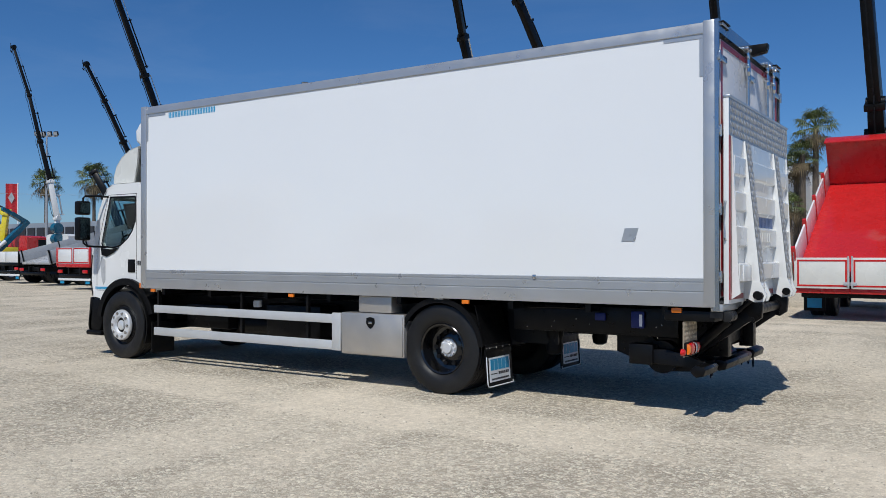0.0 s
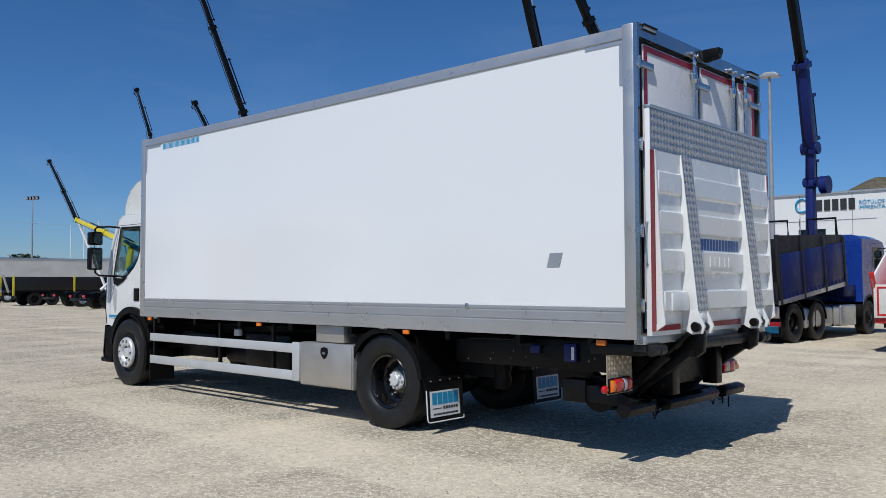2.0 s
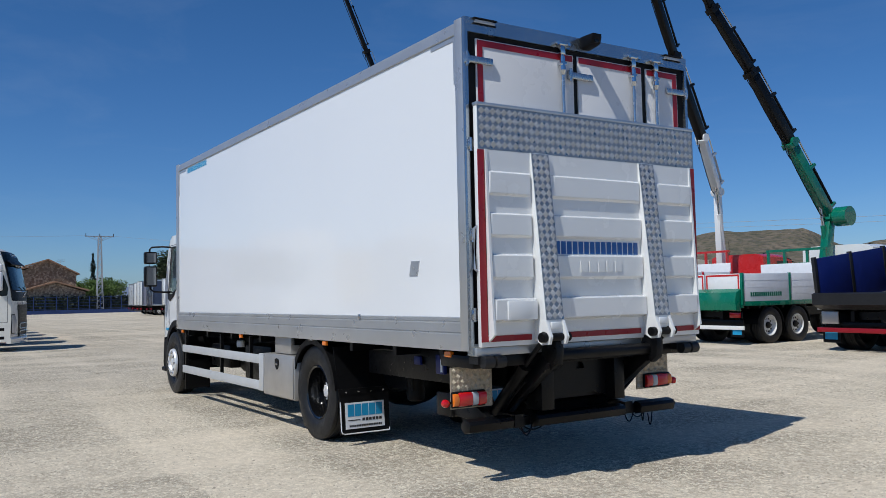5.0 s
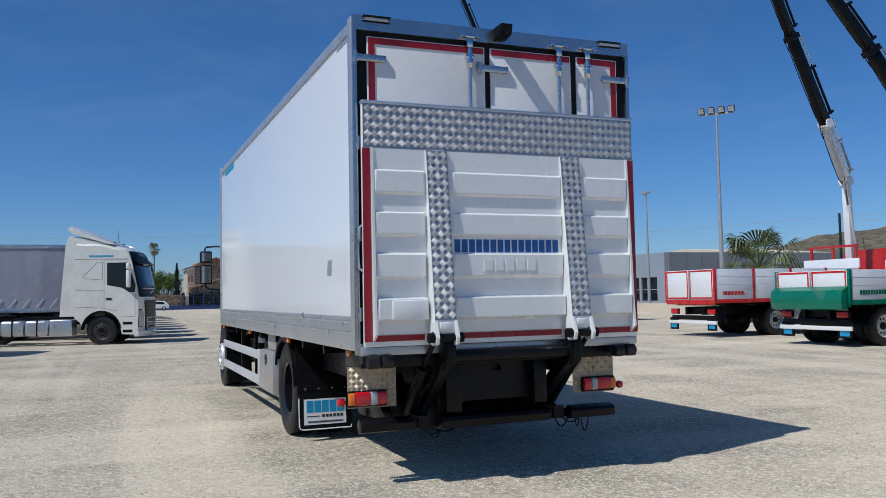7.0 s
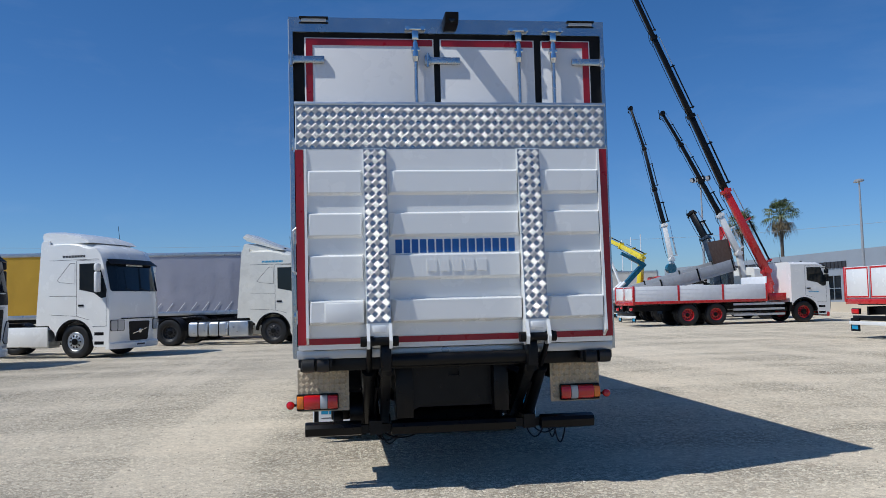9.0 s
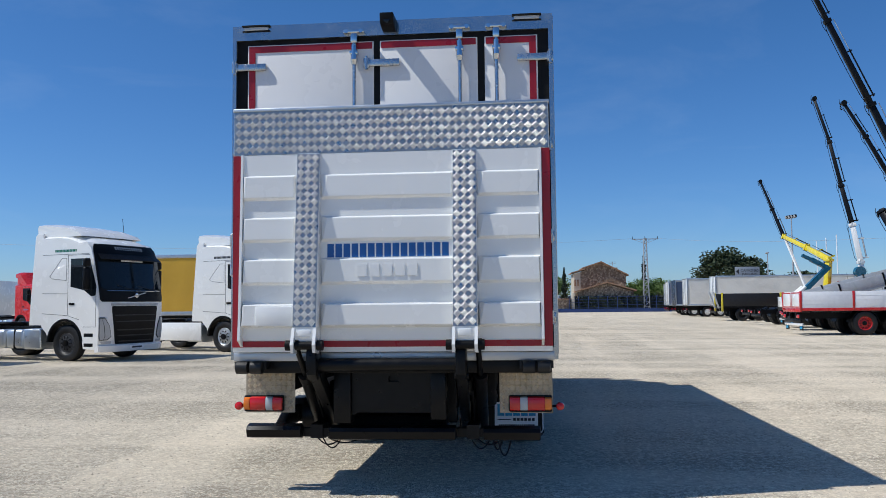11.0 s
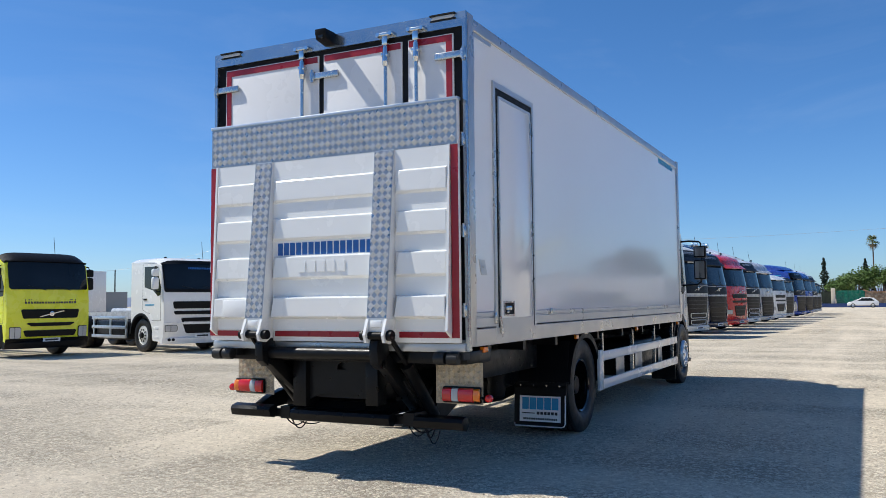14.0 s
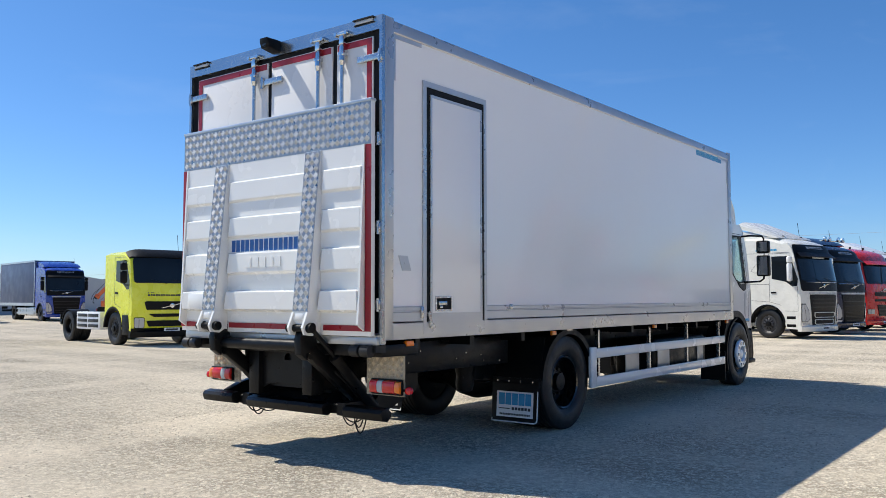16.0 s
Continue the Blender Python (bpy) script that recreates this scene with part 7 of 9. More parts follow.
# deep blue tipper with blue crane
t = thing("tipper_truck", place_v(-7.3, 29.5, 86), "deep blue tipper truck with a blue loader crane", "truck", "crane and tipper trucks")
lorry_cab(t, M_SKYBLUE, high=False, fairing=False, spoiler=False, roof_z=3.0)
chassis(t, 5.9, (-5.15, -3.75), front_rim=ME_RIM_BLACK, tank=True)
bed = put("tipping_bed", None, t, Matrix.Translation((-6.0, 0, 1.0)) @ Matrix.Rotation(radians(-6.5), 4, "Y") @ Matrix.Translation((6.0, 0, -1.0)))
for s in (1, -1):
    for i in range(3):
        a, b = -6.0 + i * 1.38, -6.0 + (i + 1) * 1.38
        bm = B()
        box(bm, a + 0.04, b - 0.04, *sorted((s * 1.21, s * 1.255)), 1.12, 2.26, 0.008)
        d = part("side_panel", bm, M_BLUE, bed, "glossy dark blue side panel")
        bm = B()
        for k in range(5):
            x = a + 0.2 + k * 0.25
            box(bm, x - 0.008, x + 0.008, *sorted((s * 1.255, s * 1.275)), 1.12, 1.24)
        pieces("lashing_hook", bm, M_BLUE, d)
        if s < 0:
            bm = B()
            prism(bm, [(a + 0.04, 2.265), (b - 0.04, 2.265), (b - 0.04, 2.76 - 0.07 * (b + 6.0)), (a + 0.04, 2.76 - 0.07 * (a + 6.0))], "y", -1.24, -1.20)
            part("extension_board", bm, M_DARK_BOARD, bed, "dark grey extension board")
    for i in range(4):
        x = -6.0 + i * 1.38
        bm = B()
        box(bm, x - 0.05, x + 0.05, *sorted((s * 1.19, s * 1.28)), 1.0, 2.30 if s > 0 else 2.78 - 0.09 * (x + 6.0), 0.008)
        part("post", bm, M_DARK_BOARD, bed)
    bm = B()
    box(bm, -6.05, -1.8, *sorted((s * 1.18, s * 1.265)), 1.0, 1.12, 0.006)
    part("side_sill", bm, M_ALU, bed)
    bm = B()
    box(bm, -5.96, -5.92, *sorted((s * 0.72, s * 1.2)), 0.2, 0.62)
    d = part("mud_flap", bm, M_PLASTIC, t)
    bm = B()
    box(bm, -5.967, -5.961, *sorted((s * 0.8, s * 1.14)), 0.28, 0.5)
    part("placard", bm, M_CYAN, d, smooth=0)
    bm = B()
    box(bm, -6.02, -5.98, *sorted((s * 0.72, s * 1.18)), 0.66, 0.96, 0.01)
    d = part("lamp_plate", bm, M_STEEL, t)
    bm = B()
    tube(bm, [(-1.9, s * 1.1, 2.4), (-1.9, s * 1.1, 2.95), (-1.9, s * 0.3, 2.95), (-1.9, s * 0.3, 2.4)], 0.04, 6)
    part("headboard_rail", bm, M_BLACK, bed)
bm = B()
box(bm, -6.0, -1.8, -1.2, 1.2, 1.0, 1.1)
part("bed_floor", bm, M_DARK_BOARD, bed, smooth=0)
bm = B()
prism(bm, [(-6.05, 1.02), (-6.30, 1.16), (-6.28, 1.42), (-6.2, 1.44), (-6.2, 1.20), (-6.0, 1.08)], "y", -1.2, 1.2)
part("tail_flap", bm, M_DARK_BOARD, bed, "dark grey folded tail flap")
bm = B()
box(bm, -1.85, -1.78, -1.24, 1.24, 1.1, 2.42, 0.01)
part("headboard", bm, M_DARK_BOARD, bed)
bm = B()
box(bm, -6.12, -6.06, -1.24, 1.24, 0.46, 0.57, 0.006)
part("underrun_bar", bm, M_RED, t, "red and white under-run bar")
crane(t, (-1.2, 0, 1.5), [(-1.2, 0, 1.8), (-1.15, 0, 4.6), (-1.35, -0.1, 5.6), (-2.2, -0.25, 8.0), (-3.6, -0.45, 10.8), (-5.6, -0.7, 14.5)], (M_BLUE, M_BLUE, M_BLUE, M_BLACK, M_BLACK), (0.28, 0.30, 0.38, 0.28, 0.22))
bm = B()
cyl(bm, (-1.1, -0.52, 4.5), (-1.1, -0.30, 4.5), 0.27, seg=24)
pieces("hose_reel", bm, M_BLUE, t)

# green crane truck with white boards
t = thing("crane_truck", place_v(-12.75, 31.1, 90), "white dropside truck with a dark green loader crane", "truck", "crane and tipper trucks")
lorry_cab(t, M_WHITE, high=False, fairing=False, spoiler=False)
chassis(t, 7.0, (-5.85, -4.6), front_rim=ME_RIM_WHITE, rear_rim=ME_RIM_WHITE_DEEP, tank=False)
dropside_bed(t, -2.9, -7.1, M_SIGN_WHITE, M_GREEN, zb=1.2, h=0.78, n=2, edge=M_REDP, lower=M_GREEN, bars=M_GREEN)
bm = B()
prism(bm, [(-7.15, 1.56), (-7.34, 1.46), (-7.40, 1.24), (-7.36, 0.98), (-7.15, 0.94)], "y", -1.22, 1.22, 0.02)
part("tail_spoiler", bm, M_GREEN, t)
bm = B()
for y in (-1.0, -0.4, 0.4, 1.0):
    box(bm, -2.85, -2.78, y - 0.04, y + 0.04, 1.3, 2.75)
for z in (2.3, 2.75):
    box(bm, -2.86, -2.77, -1.05, 1.05, z - 0.04, z + 0.04)
pieces("load_guard", bm, M_GREEN, t)
W = frame_world(t, [(-12.9, 29.9, 1.7), (-12.9, 30.4, 3.9), (-13.1, 28.75, 6.3), (-13.35, 27.25, 8.5), (-13.6, 25.8, 10.4), (-14.0, 23.8, 13.5)])
crane(t, (-1.2, 0, 1.4), W, (M_GREEN, M_GREEN, M_BLACK, M_BLACK, M_BLACK), (0.32, 0.34, 0.32, 0.27, 0.22))
bm = B()
cyl(bm, (-0.75, -0.62, 3.85), (-0.75, -0.16, 3.85), 0.32, seg=24)
part("winch_drum", bm, M_GREEN, t)

# white dropside with red frames and white crane
t = thing("crane_truck", place_v(-18.5, 33.4, 90), "white dropside truck with red frames and a white crane", "truck", "crane and tipper trucks")
lorry_cab(t, M_REDP, high=False, fairing=False, spoiler=False)
chassis(t, 8.7, (-6.3,), rear_rim=ME_RIM_ALU_DEEP, tank=True)
dropside_bed(t, -2.6, -8.85, M_SIGN_WHITE, M_REDP, zb=1.22, h=0.98, n=4, edge=M_REDP, bars=M_REDP)
bm = B()
for y in (-1.0, 0.0, 1.0):
    box(bm, -2.5, -2.42, y - 0.04, y + 0.04, 1.3, 3.0)
for z in (2.5, 3.0):
    box(bm, -2.51, -2.41, -1.1, 1.1, z - 0.04, z + 0.04)
pieces("load_guard", bm, M_REDP, t)
W = frame_world(t, [(-18.4, 31.7, 1.7), (-18.2, 31.4, 5.4), (-17.6, 29.9, 7.3), (-17.4, 28.3, 10.2), (-17.0, 26.6, 13.0), (-16.7, 25.2, 15.6)])
crane(t, (-1.7, 0, 1.5), W, (M_WHITE, M_WHITE, M_BLACK, M_BLACK, M_BLACK), (0.28, 0.32, 0.32, 0.27, 0.22))

# white dropside with the red crane
t = thing("crane_truck", place_v(-34.45, 31.10, 90), "long white dropside truck with a red loader crane", "truck", "crane and tipper trucks")
lorry_cab(t, M_WHITE, high=False, fairing=False, spoiler=False, bumper=M_REDP)
chassis(t, 8.5, (-5.85, -4.45), front_rim=ME_RIM_RED_DEEP, rear_rim=ME_RIM_RED_DEEP, tank=False)
dropside_bed(t, -1.9, -8.52, M_SIGN_WHITE, M_REDP, zb=1.18, h=0.72, n=3, edge=M_REDP)
bm = B()
for z in (0.45, 0.7, 0.95):
    for s in (1, -1):
        box(bm, -3.6, -1.0, *sorted((s * 1.2, s * 1.23)), z - 0.05, z + 0.05)
pieces("side_guard", bm, M_ALU, t, smooth=0)
W = frame_world(t, [(-34.45, 30.0, 1.6), (-34.45, 29.9, 2.6), (-34.5, 28.0, 6.6), (-34.6, 26.4, 10.4), (-34.75, 24.7, 14.4), (-34.9, 23.2, 18.0)])
crane(t, (-1.25, 0, 1.45), W, (M_REDP, M_REDP, M_BLACK, M_BLACK, M_BLACK), (0.32, 0.32, 0.27, 0.23, 0.18))

# further trucks behind it
t = thing("crane_truck", place_v(-40.6, 32.5, 90), "grey truck with a tilted bed and a black and white crane", "truck", "crane and tipper trucks")
lorry_cab(t, M_WHITE, high=False, fairing=False, spoiler=False)
chassis(t, 8.2, (-6.0, -4.7), tank=False)
bed = put("tilted_bed", None, t, pose(-8.1, 0, 1.2, 0, -14.5, 0))
bm = B()
box(bm, 0, 6.6, -1.24, 1.24, -0.12, 0.0, 0.01)
for s in (1, -1):
    box(bm, 0, 6.6, *sorted((s * 1.2, s * 1.25)), 0, 0.55, 0.006)
pieces("bed_board", bm, M_GREY, bed, "silver grey raised bed")
bm = B()
box(bm, 6.55, 6.65, -1.2, 1.2, -0.1, 1.7, 0.01)
part("headboard", bm, M_BROWN, bed, "brown plywood headboard")
bm = B()
for x in (0.1, 2.2, 4.4, 6.5):
    for s in (1, -1):
        box(bm, x - 0.04, x + 0.04, *sorted((s * 1.2, s * 1.275)), -0.1, 0.6)
pieces("bed_posts", bm, M_BLACK, bed)
bm = B()
cyl(bm, (-4.6, 0, 0.9), (-4.0, 0, 2.5), 0.1, seg=12)
part("tipping_ram", bm, M_CHROME, t)
W = frame_world(t, [(-40.4, 31.9, 1.6), (-40.4, 31.5, 3.8), (-40.6, 30.6, 6.0), (-40.9, 29.7, 8.0), (-41.2, 28.7, 10.2), (-41.5, 27.8, 12.05)])
crane(t, (-0.9, 0, 1.4), W, (M_WHITE, M_WHITE, M_BLACK, M_BLACK, M_BLACK), (0.3, 0.3, 0.25, 0.2, 0.16))

t = thing("crane_truck", place_v(-45.3, 33.2, 90), "dark slate truck with a short folded crane", "truck", "crane and tipper trucks")
lorry_cab(t, M_SLATE, high=False, fairing=False, spoiler=False)
chassis(t, 7.6, (-5.6, -4.3), tank=False)
dropside_bed(t, -2.2, -7.7, M_GREY, M_BLACK, zb=1.15, h=0.6, n=3)
W = frame_world(t, [(-44.2, 32.0, 1.6), (-44.4, 32.0, 3.2), (-45.2, 31.8, 5.0), (-46.2, 31.4, 6.7)])
crane(t, (-1.2, 0, 1.4), W, (M_SLATE, M_SLATE, M_BLACK), (0.36, 0.42, 0.36))

t = thing("hook_lift_truck", place_v(-51.0, 32.6, 90), "teal hook-lift truck with a tall white and black crane", "truck", "crane and tipper trucks")
lorry_cab(t, M_WHITE, high=False, fairing=False, spoiler=False)
chassis(t, 7.2, (-5.6, -4.3), rear_rim=ME_RIM_ALU_DEEP, front_rim=ME_RIM_ALU, tank=False)
bm = B()
beam(bm, (-5.2, 0, 1.15), (-2.65, 0, 3.68), 0.42, 0.30)
beam(bm, (-2.75, 0, 3.62), (-3.7, 0, 4.15), 0.34, 0.26)
beam(bm, (-3.7, 0, 4.15), (-4.25, 0, 4.42), 0.24, 0.20)
part("hook_arm", bm, M_TEAL, t)
bm = B()
cyl(bm, (-5.6, 0.3, 1.2), (-4.2, 0.3, 2.4), 0.12, seg=12)
cyl(bm, (-5.6, -0.3, 1.2), (-4.2, -0.3, 2.4), 0.12, seg=12)
pieces("hook_ram", bm, M_WHITE, t)
W = frame_world(t, [(-50.9, 32.0, 1.6), (-50.9, 31.9, 4.0), (-51.2, 31.6, 6.4), (-51.7, 31.2, 9.0), (-52.3, 30.8, 12.0), (-53.07, 30.2, 15.06)])
crane(t, (-0.6, 0, 1.4), W, (M_WHITE, M_WHITE, M_BLACK, M_BLACK, M_BLACK), (0.3, 0.32, 0.27, 0.22, 0.17))
bm = B()
for z in (2.6, 3.3):
    cyl(bm, (-0.9, -0.6, z), (-0.9, -0.2, z), 0.34, seg=20)
pieces("hose_reel", bm, M_TEAL, t)

t = thing("crane_truck", place_v(-58.2, 34.0, 90), "yellow and red crane truck with a folded yellow boom", "truck", "crane and tipper trucks")
lorry_cab(t, M_REDP, high=False, fairing=False, spoiler=False)
chassis(t, 7.4, (-5.6, -4.3), rear_rim=ME_RIM_ALU_DEEP, front_rim=ME_RIM_ALU, tank=False)
bm = B()
box(bm, -2.6, -1.2, -1.2, 0.0, 1.1, 2.1, 0.05)
part("machine_box", bm, M_YELLOW, t)
bm = B()
box(bm, -2.6, -1.2, 0.05, 1.2, 1.1, 2.0, 0.05)
part("machine_box", bm, M_REDP, t)
W = frame_world(t, [(-58.2, 32.2, 1.6), (-57.9, 32.4, 4.5), (-61.4, 32.0, 5.6), (-65.2, 31.5, 6.75), (-67.0, 31.2, 9.2), (-69.1, 30.9, 11.8)])
crane(t, (-1.8, 0, 1.4), W, (M_YELLOW, M_YELLOW, M_YELLOW, M_BLACK, M_BLACK), (0.42, 0.36, 0.28, 0.22, 0.16))
bm = B()
beam(bm, tuple(frame_world(t, [(-64.9, 31.5, 6.6)])[0]), tuple(frame_world(t, [(-62.3, 32.6, 1.3)])[0]), 0.15, 0.15)
part("support_leg", bm, M_WHITE, t)

# black flat trailer with yellow posts
t = thing("flat_trailer", place_v(-64.4, 35.0, 90), "black flat trailer with yellow corner posts", "trailer")
bm = B()
box(bm, -9.0, 0.0, -1.24, 1.24, 1.0, 1.15)
for y in (0.5, -0.5):
    box(bm, -9.0, 0.0, y - 0.06, y + 0.06, 0.75, 1.0)
part("bed", bm, M_BLACK, t, smooth=0)
for s in (1, -1):
    for i in range(2):
        bm = B()
        box(bm, -8.9 + i * 4.5, -4.6 + i * 4.5, *sorted((s * 1.2, s * 1.25)), 1.15, 2.15, 0.01)
        part("side_board", bm, M_DARK_BOARD, t)
    for x in (-8.95, -4.5, -0.05):
        bm = B()
        box(bm, x - 0.07, x + 0.07, *sorted((s * 1.19, s * 1.28)), 0.75, 2.2, 0.01)
        part("post", bm, M_YELLOW, t)
    for x in (-7.4, -6.1, -2.0):
        wheel(t, x, s * 1.2, s, ME_RIM_BLACK_DEEP, ME_HUB_PLAIN, z=0.515)
bm = B()
beam(bm, (-9.1, 0.7, 1.0), (-9.5, 0.7, 2.3), 0.2, 0.1)
beam(bm, (-9.1, -0.7, 1.0), (-9.5, -0.7, 2.3), 0.2, 0.1)
pieces("ramp", bm, M_GREY, t)

# curtain trailers drawn up in a line
for x, y, tarp, rear, lab in ((-77.4, 41.0, M_TARP_PALE, M_WHITE, "pale tarpaulin semi-trailer with sagging cover"), (-84.6, 39.75, M_TARP_PALE, M_WHITE, "white curtain semi-trailer seen from its doors"), (-91.0, 39.7, M_TARP_DARK, M_NAVY, "dark blue curtain-sided semi-trailer"), (-96.5, 39.9, M_TARP_GREY, M_WHITE, "grey semi-trailer with white doors"), (-103.0, 41.0, M_TARP_PALE, M_WHITE, "white semi-trailer with plain doors"), (-110.0, 41.9, M_TARP_PALE, M_GREY, "pale semi-trailer at the end of a line")):
    curtain_trailer(lab, place_v(x, y, 90), tarp, rear=rear, lashings=False, group="line of semi-trailers")

# ---- beyond the fanned row ----
t = thing("box_lorry", place_v(-25.9, -39.3, 80), "deep blue lorry with a slate curtain body", "truck")
lorry_cab(t, M_SKYBLUE, high=True, bars=None, door_bars=None)
chassis(t, 9.0, (-5.8,), tank=True)
bm = B()
box(bm, -9.0, -1.05, -1.27, 1.27, 1.05, 4.05, 0.02)
part("cargo_body", bm, M_TARP_DARK, t, "slate curtain body")
bm = B()
for s in (1, -1):
    for x in (-1.1, -9.0):
        box(bm, x - 0.05, x + 0.05, *sorted((s * 1.26, s * 1.285)), 1.0, 4.07)
    box(bm, -9.0, -1.05, *sorted((s * 1.26, s * 1.285)), 1.0, 1.2)
    box(bm, -9.0, -1.05, *sorted((s * 1.26, s * 1.285)), 3.95, 4.07)
    for z in (0.5, 0.8):
        box(bm, -5.0, -1.2, *sorted((s * 1.2, s * 1.24)), z - 0.06, z + 0.06)
pieces("body_frame", bm, M_ALU, t, smooth=0)
t = thing("box_lorry", place_v(-49.7, -28.2, 9), "blue lorry with a white cargo box", "truck")
lorry_cab(t, M_SKYBLUE, high=False)
chassis(t, 8.2, (-5.2,), tank=True)
bm = B()
box(bm, -8.0, -0.8, -1.27, 1.27, 1.05, 3.6, 0.03)
part("cargo_body", bm, M_WHITE, t)
t = tractor("bright red tractor unit parked behind white ones", place_v(-40.5, -16.5, 60), M_REDP, high=False, fairing=False)
t = thing("box_lorry", place_v(-33.6, -39.0, 275), "white cargo box on a parked lorry", "truck")
lorry_cab(t, M_WHITE, high=False)
chassis(t, 8.2, (-5.2,), tank=True)
bm = B()
box(bm, -8.0, -0.8, -1.27, 1.27, 1.05, 3.7, 0.03)
part("cargo_body", bm, M_WHITE, t)
t = thing("loader_crane_truck", place_v(-29.2, -27.8, 149), "orange crane folded on a low parked truck", "truck")
lorry_cab(t, M_GREY, high=False, fairing=False, spoiler=False)
chassis(t, 6.2, (-4.6,), tank=False)
crane(t, (-5.6, 0, 1.35), [(-5.6, 0, 1.5), (-5.0, 0, 3.0), (-6.3, 0, 1.55)], (M_ORANGE, M_ORANGE), (0.24, 0.22))



def small_car(label, m, colour, van=False):
    c = thing("van" if van else "car", m, label, "van" if van else "car")
    k = 1.45 if van else 1.0
    bm = B()
    if van:
        pr = [(-2.4, 0.35), (-2.4, 1.9), (-2.2, 2.05), (0.9, 2.05), (1.35, 1.75), (1.75, 1.25), (2.35, 1.05), (2.45, 0.7), (2.45, 0.35)]
    else:
        pr = [(-2.0, 0.32), (-2.05, 0.75), (-1.95, 0.95), (-1.35, 1.42), (-0.9, 1.47), (0.2, 1.46), (0.95, 0.98), (1.85, 0.82), (2.05, 0.65), (2.05, 0.32)]
    prism(bm, pr, "y", -0.86, 0.86)
    bmesh.ops.bevel(bm, geom=[e for e in bm.edges if abs(e.verts[0].co.y - e.verts[1].co.y) < 1e-4], offset=0.12, segments=3, affect="EDGES", profile=0.5)
    part("body", bm, colour, c, smooth=50)
    for s in (1, -1):
        bm = B()
        if van:
            prism(bm, [(0.45, 1.25), (0.45, 1.80), (0.95, 1.80), (1.45, 1.25)], "y", *sorted((s * 0.85, s * 0.868)))
        else:
            prism(bm, [(-1.5, 0.98), (-1.1, 1.36), (0.15, 1.36), (0.75, 0.98)], "y", *sorted((s * 0.80, s * 0.868)))
        part("side_window", bm, M_DARK_GLASS, c, smooth=0)
        for x in ((-1.5, 1.6) if van else (-1.25, 1.3)):
            w = wheel(c, x, s * 0.87, s, ME_RIM_ALU, ME_HUB_PLAIN, z=0.33, r=0.62)
        bm = B()
        box(bm, pr[-2][0] - 0.08, pr[-2][0] + 0.015, *sorted((s * 0.5, s * 0.8)), pr[-2][1] - 0.06, pr[-2][1] + 0.08, 0.02)
        part("headlamp", bm, M_CLEAR, c)
    bm = B()
    a, b = ((1.38, 1.74), (1.76, 1.27)) if van else ((0.28, 1.43), (0.95, 1.0))
    vs = [bm.verts.new(p) for p in ((a[0], -0.7, a[1]), (a[0], 0.7, a[1]), (b[0], 0.74, b[1]), (b[0], -0.74, b[1]))]
    vs += [bm.verts.new((v.co.x + 0.03, v.co.y, v.co.z + 0.03)) for v in vs]
    for f in ((3, 2, 1, 0), (4, 5, 6, 7), (0, 1, 5, 4), (1, 2, 6, 5), (2, 3, 7, 6), (3, 0, 4, 7)):
        bm.faces.new([vs[i] for i in f])
    part("windscreen", bm, M_DARK_GLASS, c, smooth=0)
    return c


small_car("white delivery van with dark windows", place_v(-20.6, -39.0, 70), M_WHITE, van=True)
small_car("white hatchback parked before a stone wall", place_v(-131.0, 13.3, 270), M_WHITE)

# ---- surroundings ----
M_LEAF_PINE = surface("pine_foliage", (0.035, 0.055, 0.018), 0.7, 0, 0.5, 0.6, 20, 0.1)
M_LEAF_BUSH = surface("bush_foliage", (0.11, 0.18, 0.035), 0.65, 0, 0.5, 0.6, 20, 0.1)
M_LEAF_CYPRESS = surface("cypress_foliage", (0.018, 0.032, 0.016), 0.75, 0, 0.5, 0.8, 20, 0.1)
M_LEAF_PALM = surface("palm_fronds", (0.11, 0.14, 0.04), 0.5, 0, 0.5, 1.2, 20, 0.1)
M_LEAF_DRY = surface("dry_palm_skirt", (0.19, 0.14, 0.075), 0.8, 0, 0.4, 1.2, 20, 0.1)
M_BARK = surface("palm_bark", (0.13, 0.10, 0.075), 0.9, 0, 0.35, 3, 25, 0.4)
def rubble():
    """Warm rubble stones, each with its own tone, in darker mortar."""
    m, n, l, b = nodes_of("rubble_stone_wall")
    tc = n.new("ShaderNodeTexCoord")
    outs = []
    for feature in ("F1", "DISTANCE_TO_EDGE"):
        v = n.new("ShaderNodeTexVoronoi")
        v.feature = feature
        v.inputs["Scale"].default_value = 3.2
        l.new(tc.outputs["Object"], v.inputs["Vector"])
        outs.append(v)
    sep = n.new("ShaderNodeSeparateColor")
    l.new(outs[0].outputs["Color"], sep.inputs["Color"])
    col = mixed(n, l, sep.outputs["Red"], (0.17, 0.105, 0.065), (0.47, 0.36, 0.25))
    gap = n.new("ShaderNodeMapRange")
    for k, x in (("From Min", 0.02), ("From Max", 0.10), ("To Min", 0.75), ("To Max", 0.0)):
        gap.inputs[k].default_value = x
    l.new(outs[1].outputs["Distance"], gap.inputs["Value"])
    col = mixed(n, l, gap.outputs["Result"], col, (0.15, 0.12, 0.09))
    stain, _ = link_noise(n, l, 0.5, 6, -0.4, 0.6)
    col = mixed(n, l, stain, col, (0.20, 0.14, 0.09))
    l.new(col, b.inputs["Base Color"])
    b.inputs["Roughness"].default_value = 0.92
    bp = n.new("ShaderNodeBump")
    bp.inputs["Strength"].default_value = 0.8
    bp.inputs["Distance"].default_value = 0.06
    l.new(outs[1].outputs["Distance"], bp.inputs["Height"])
    l.new(bp.outputs["Normal"], b.inputs["Normal"])
    return m


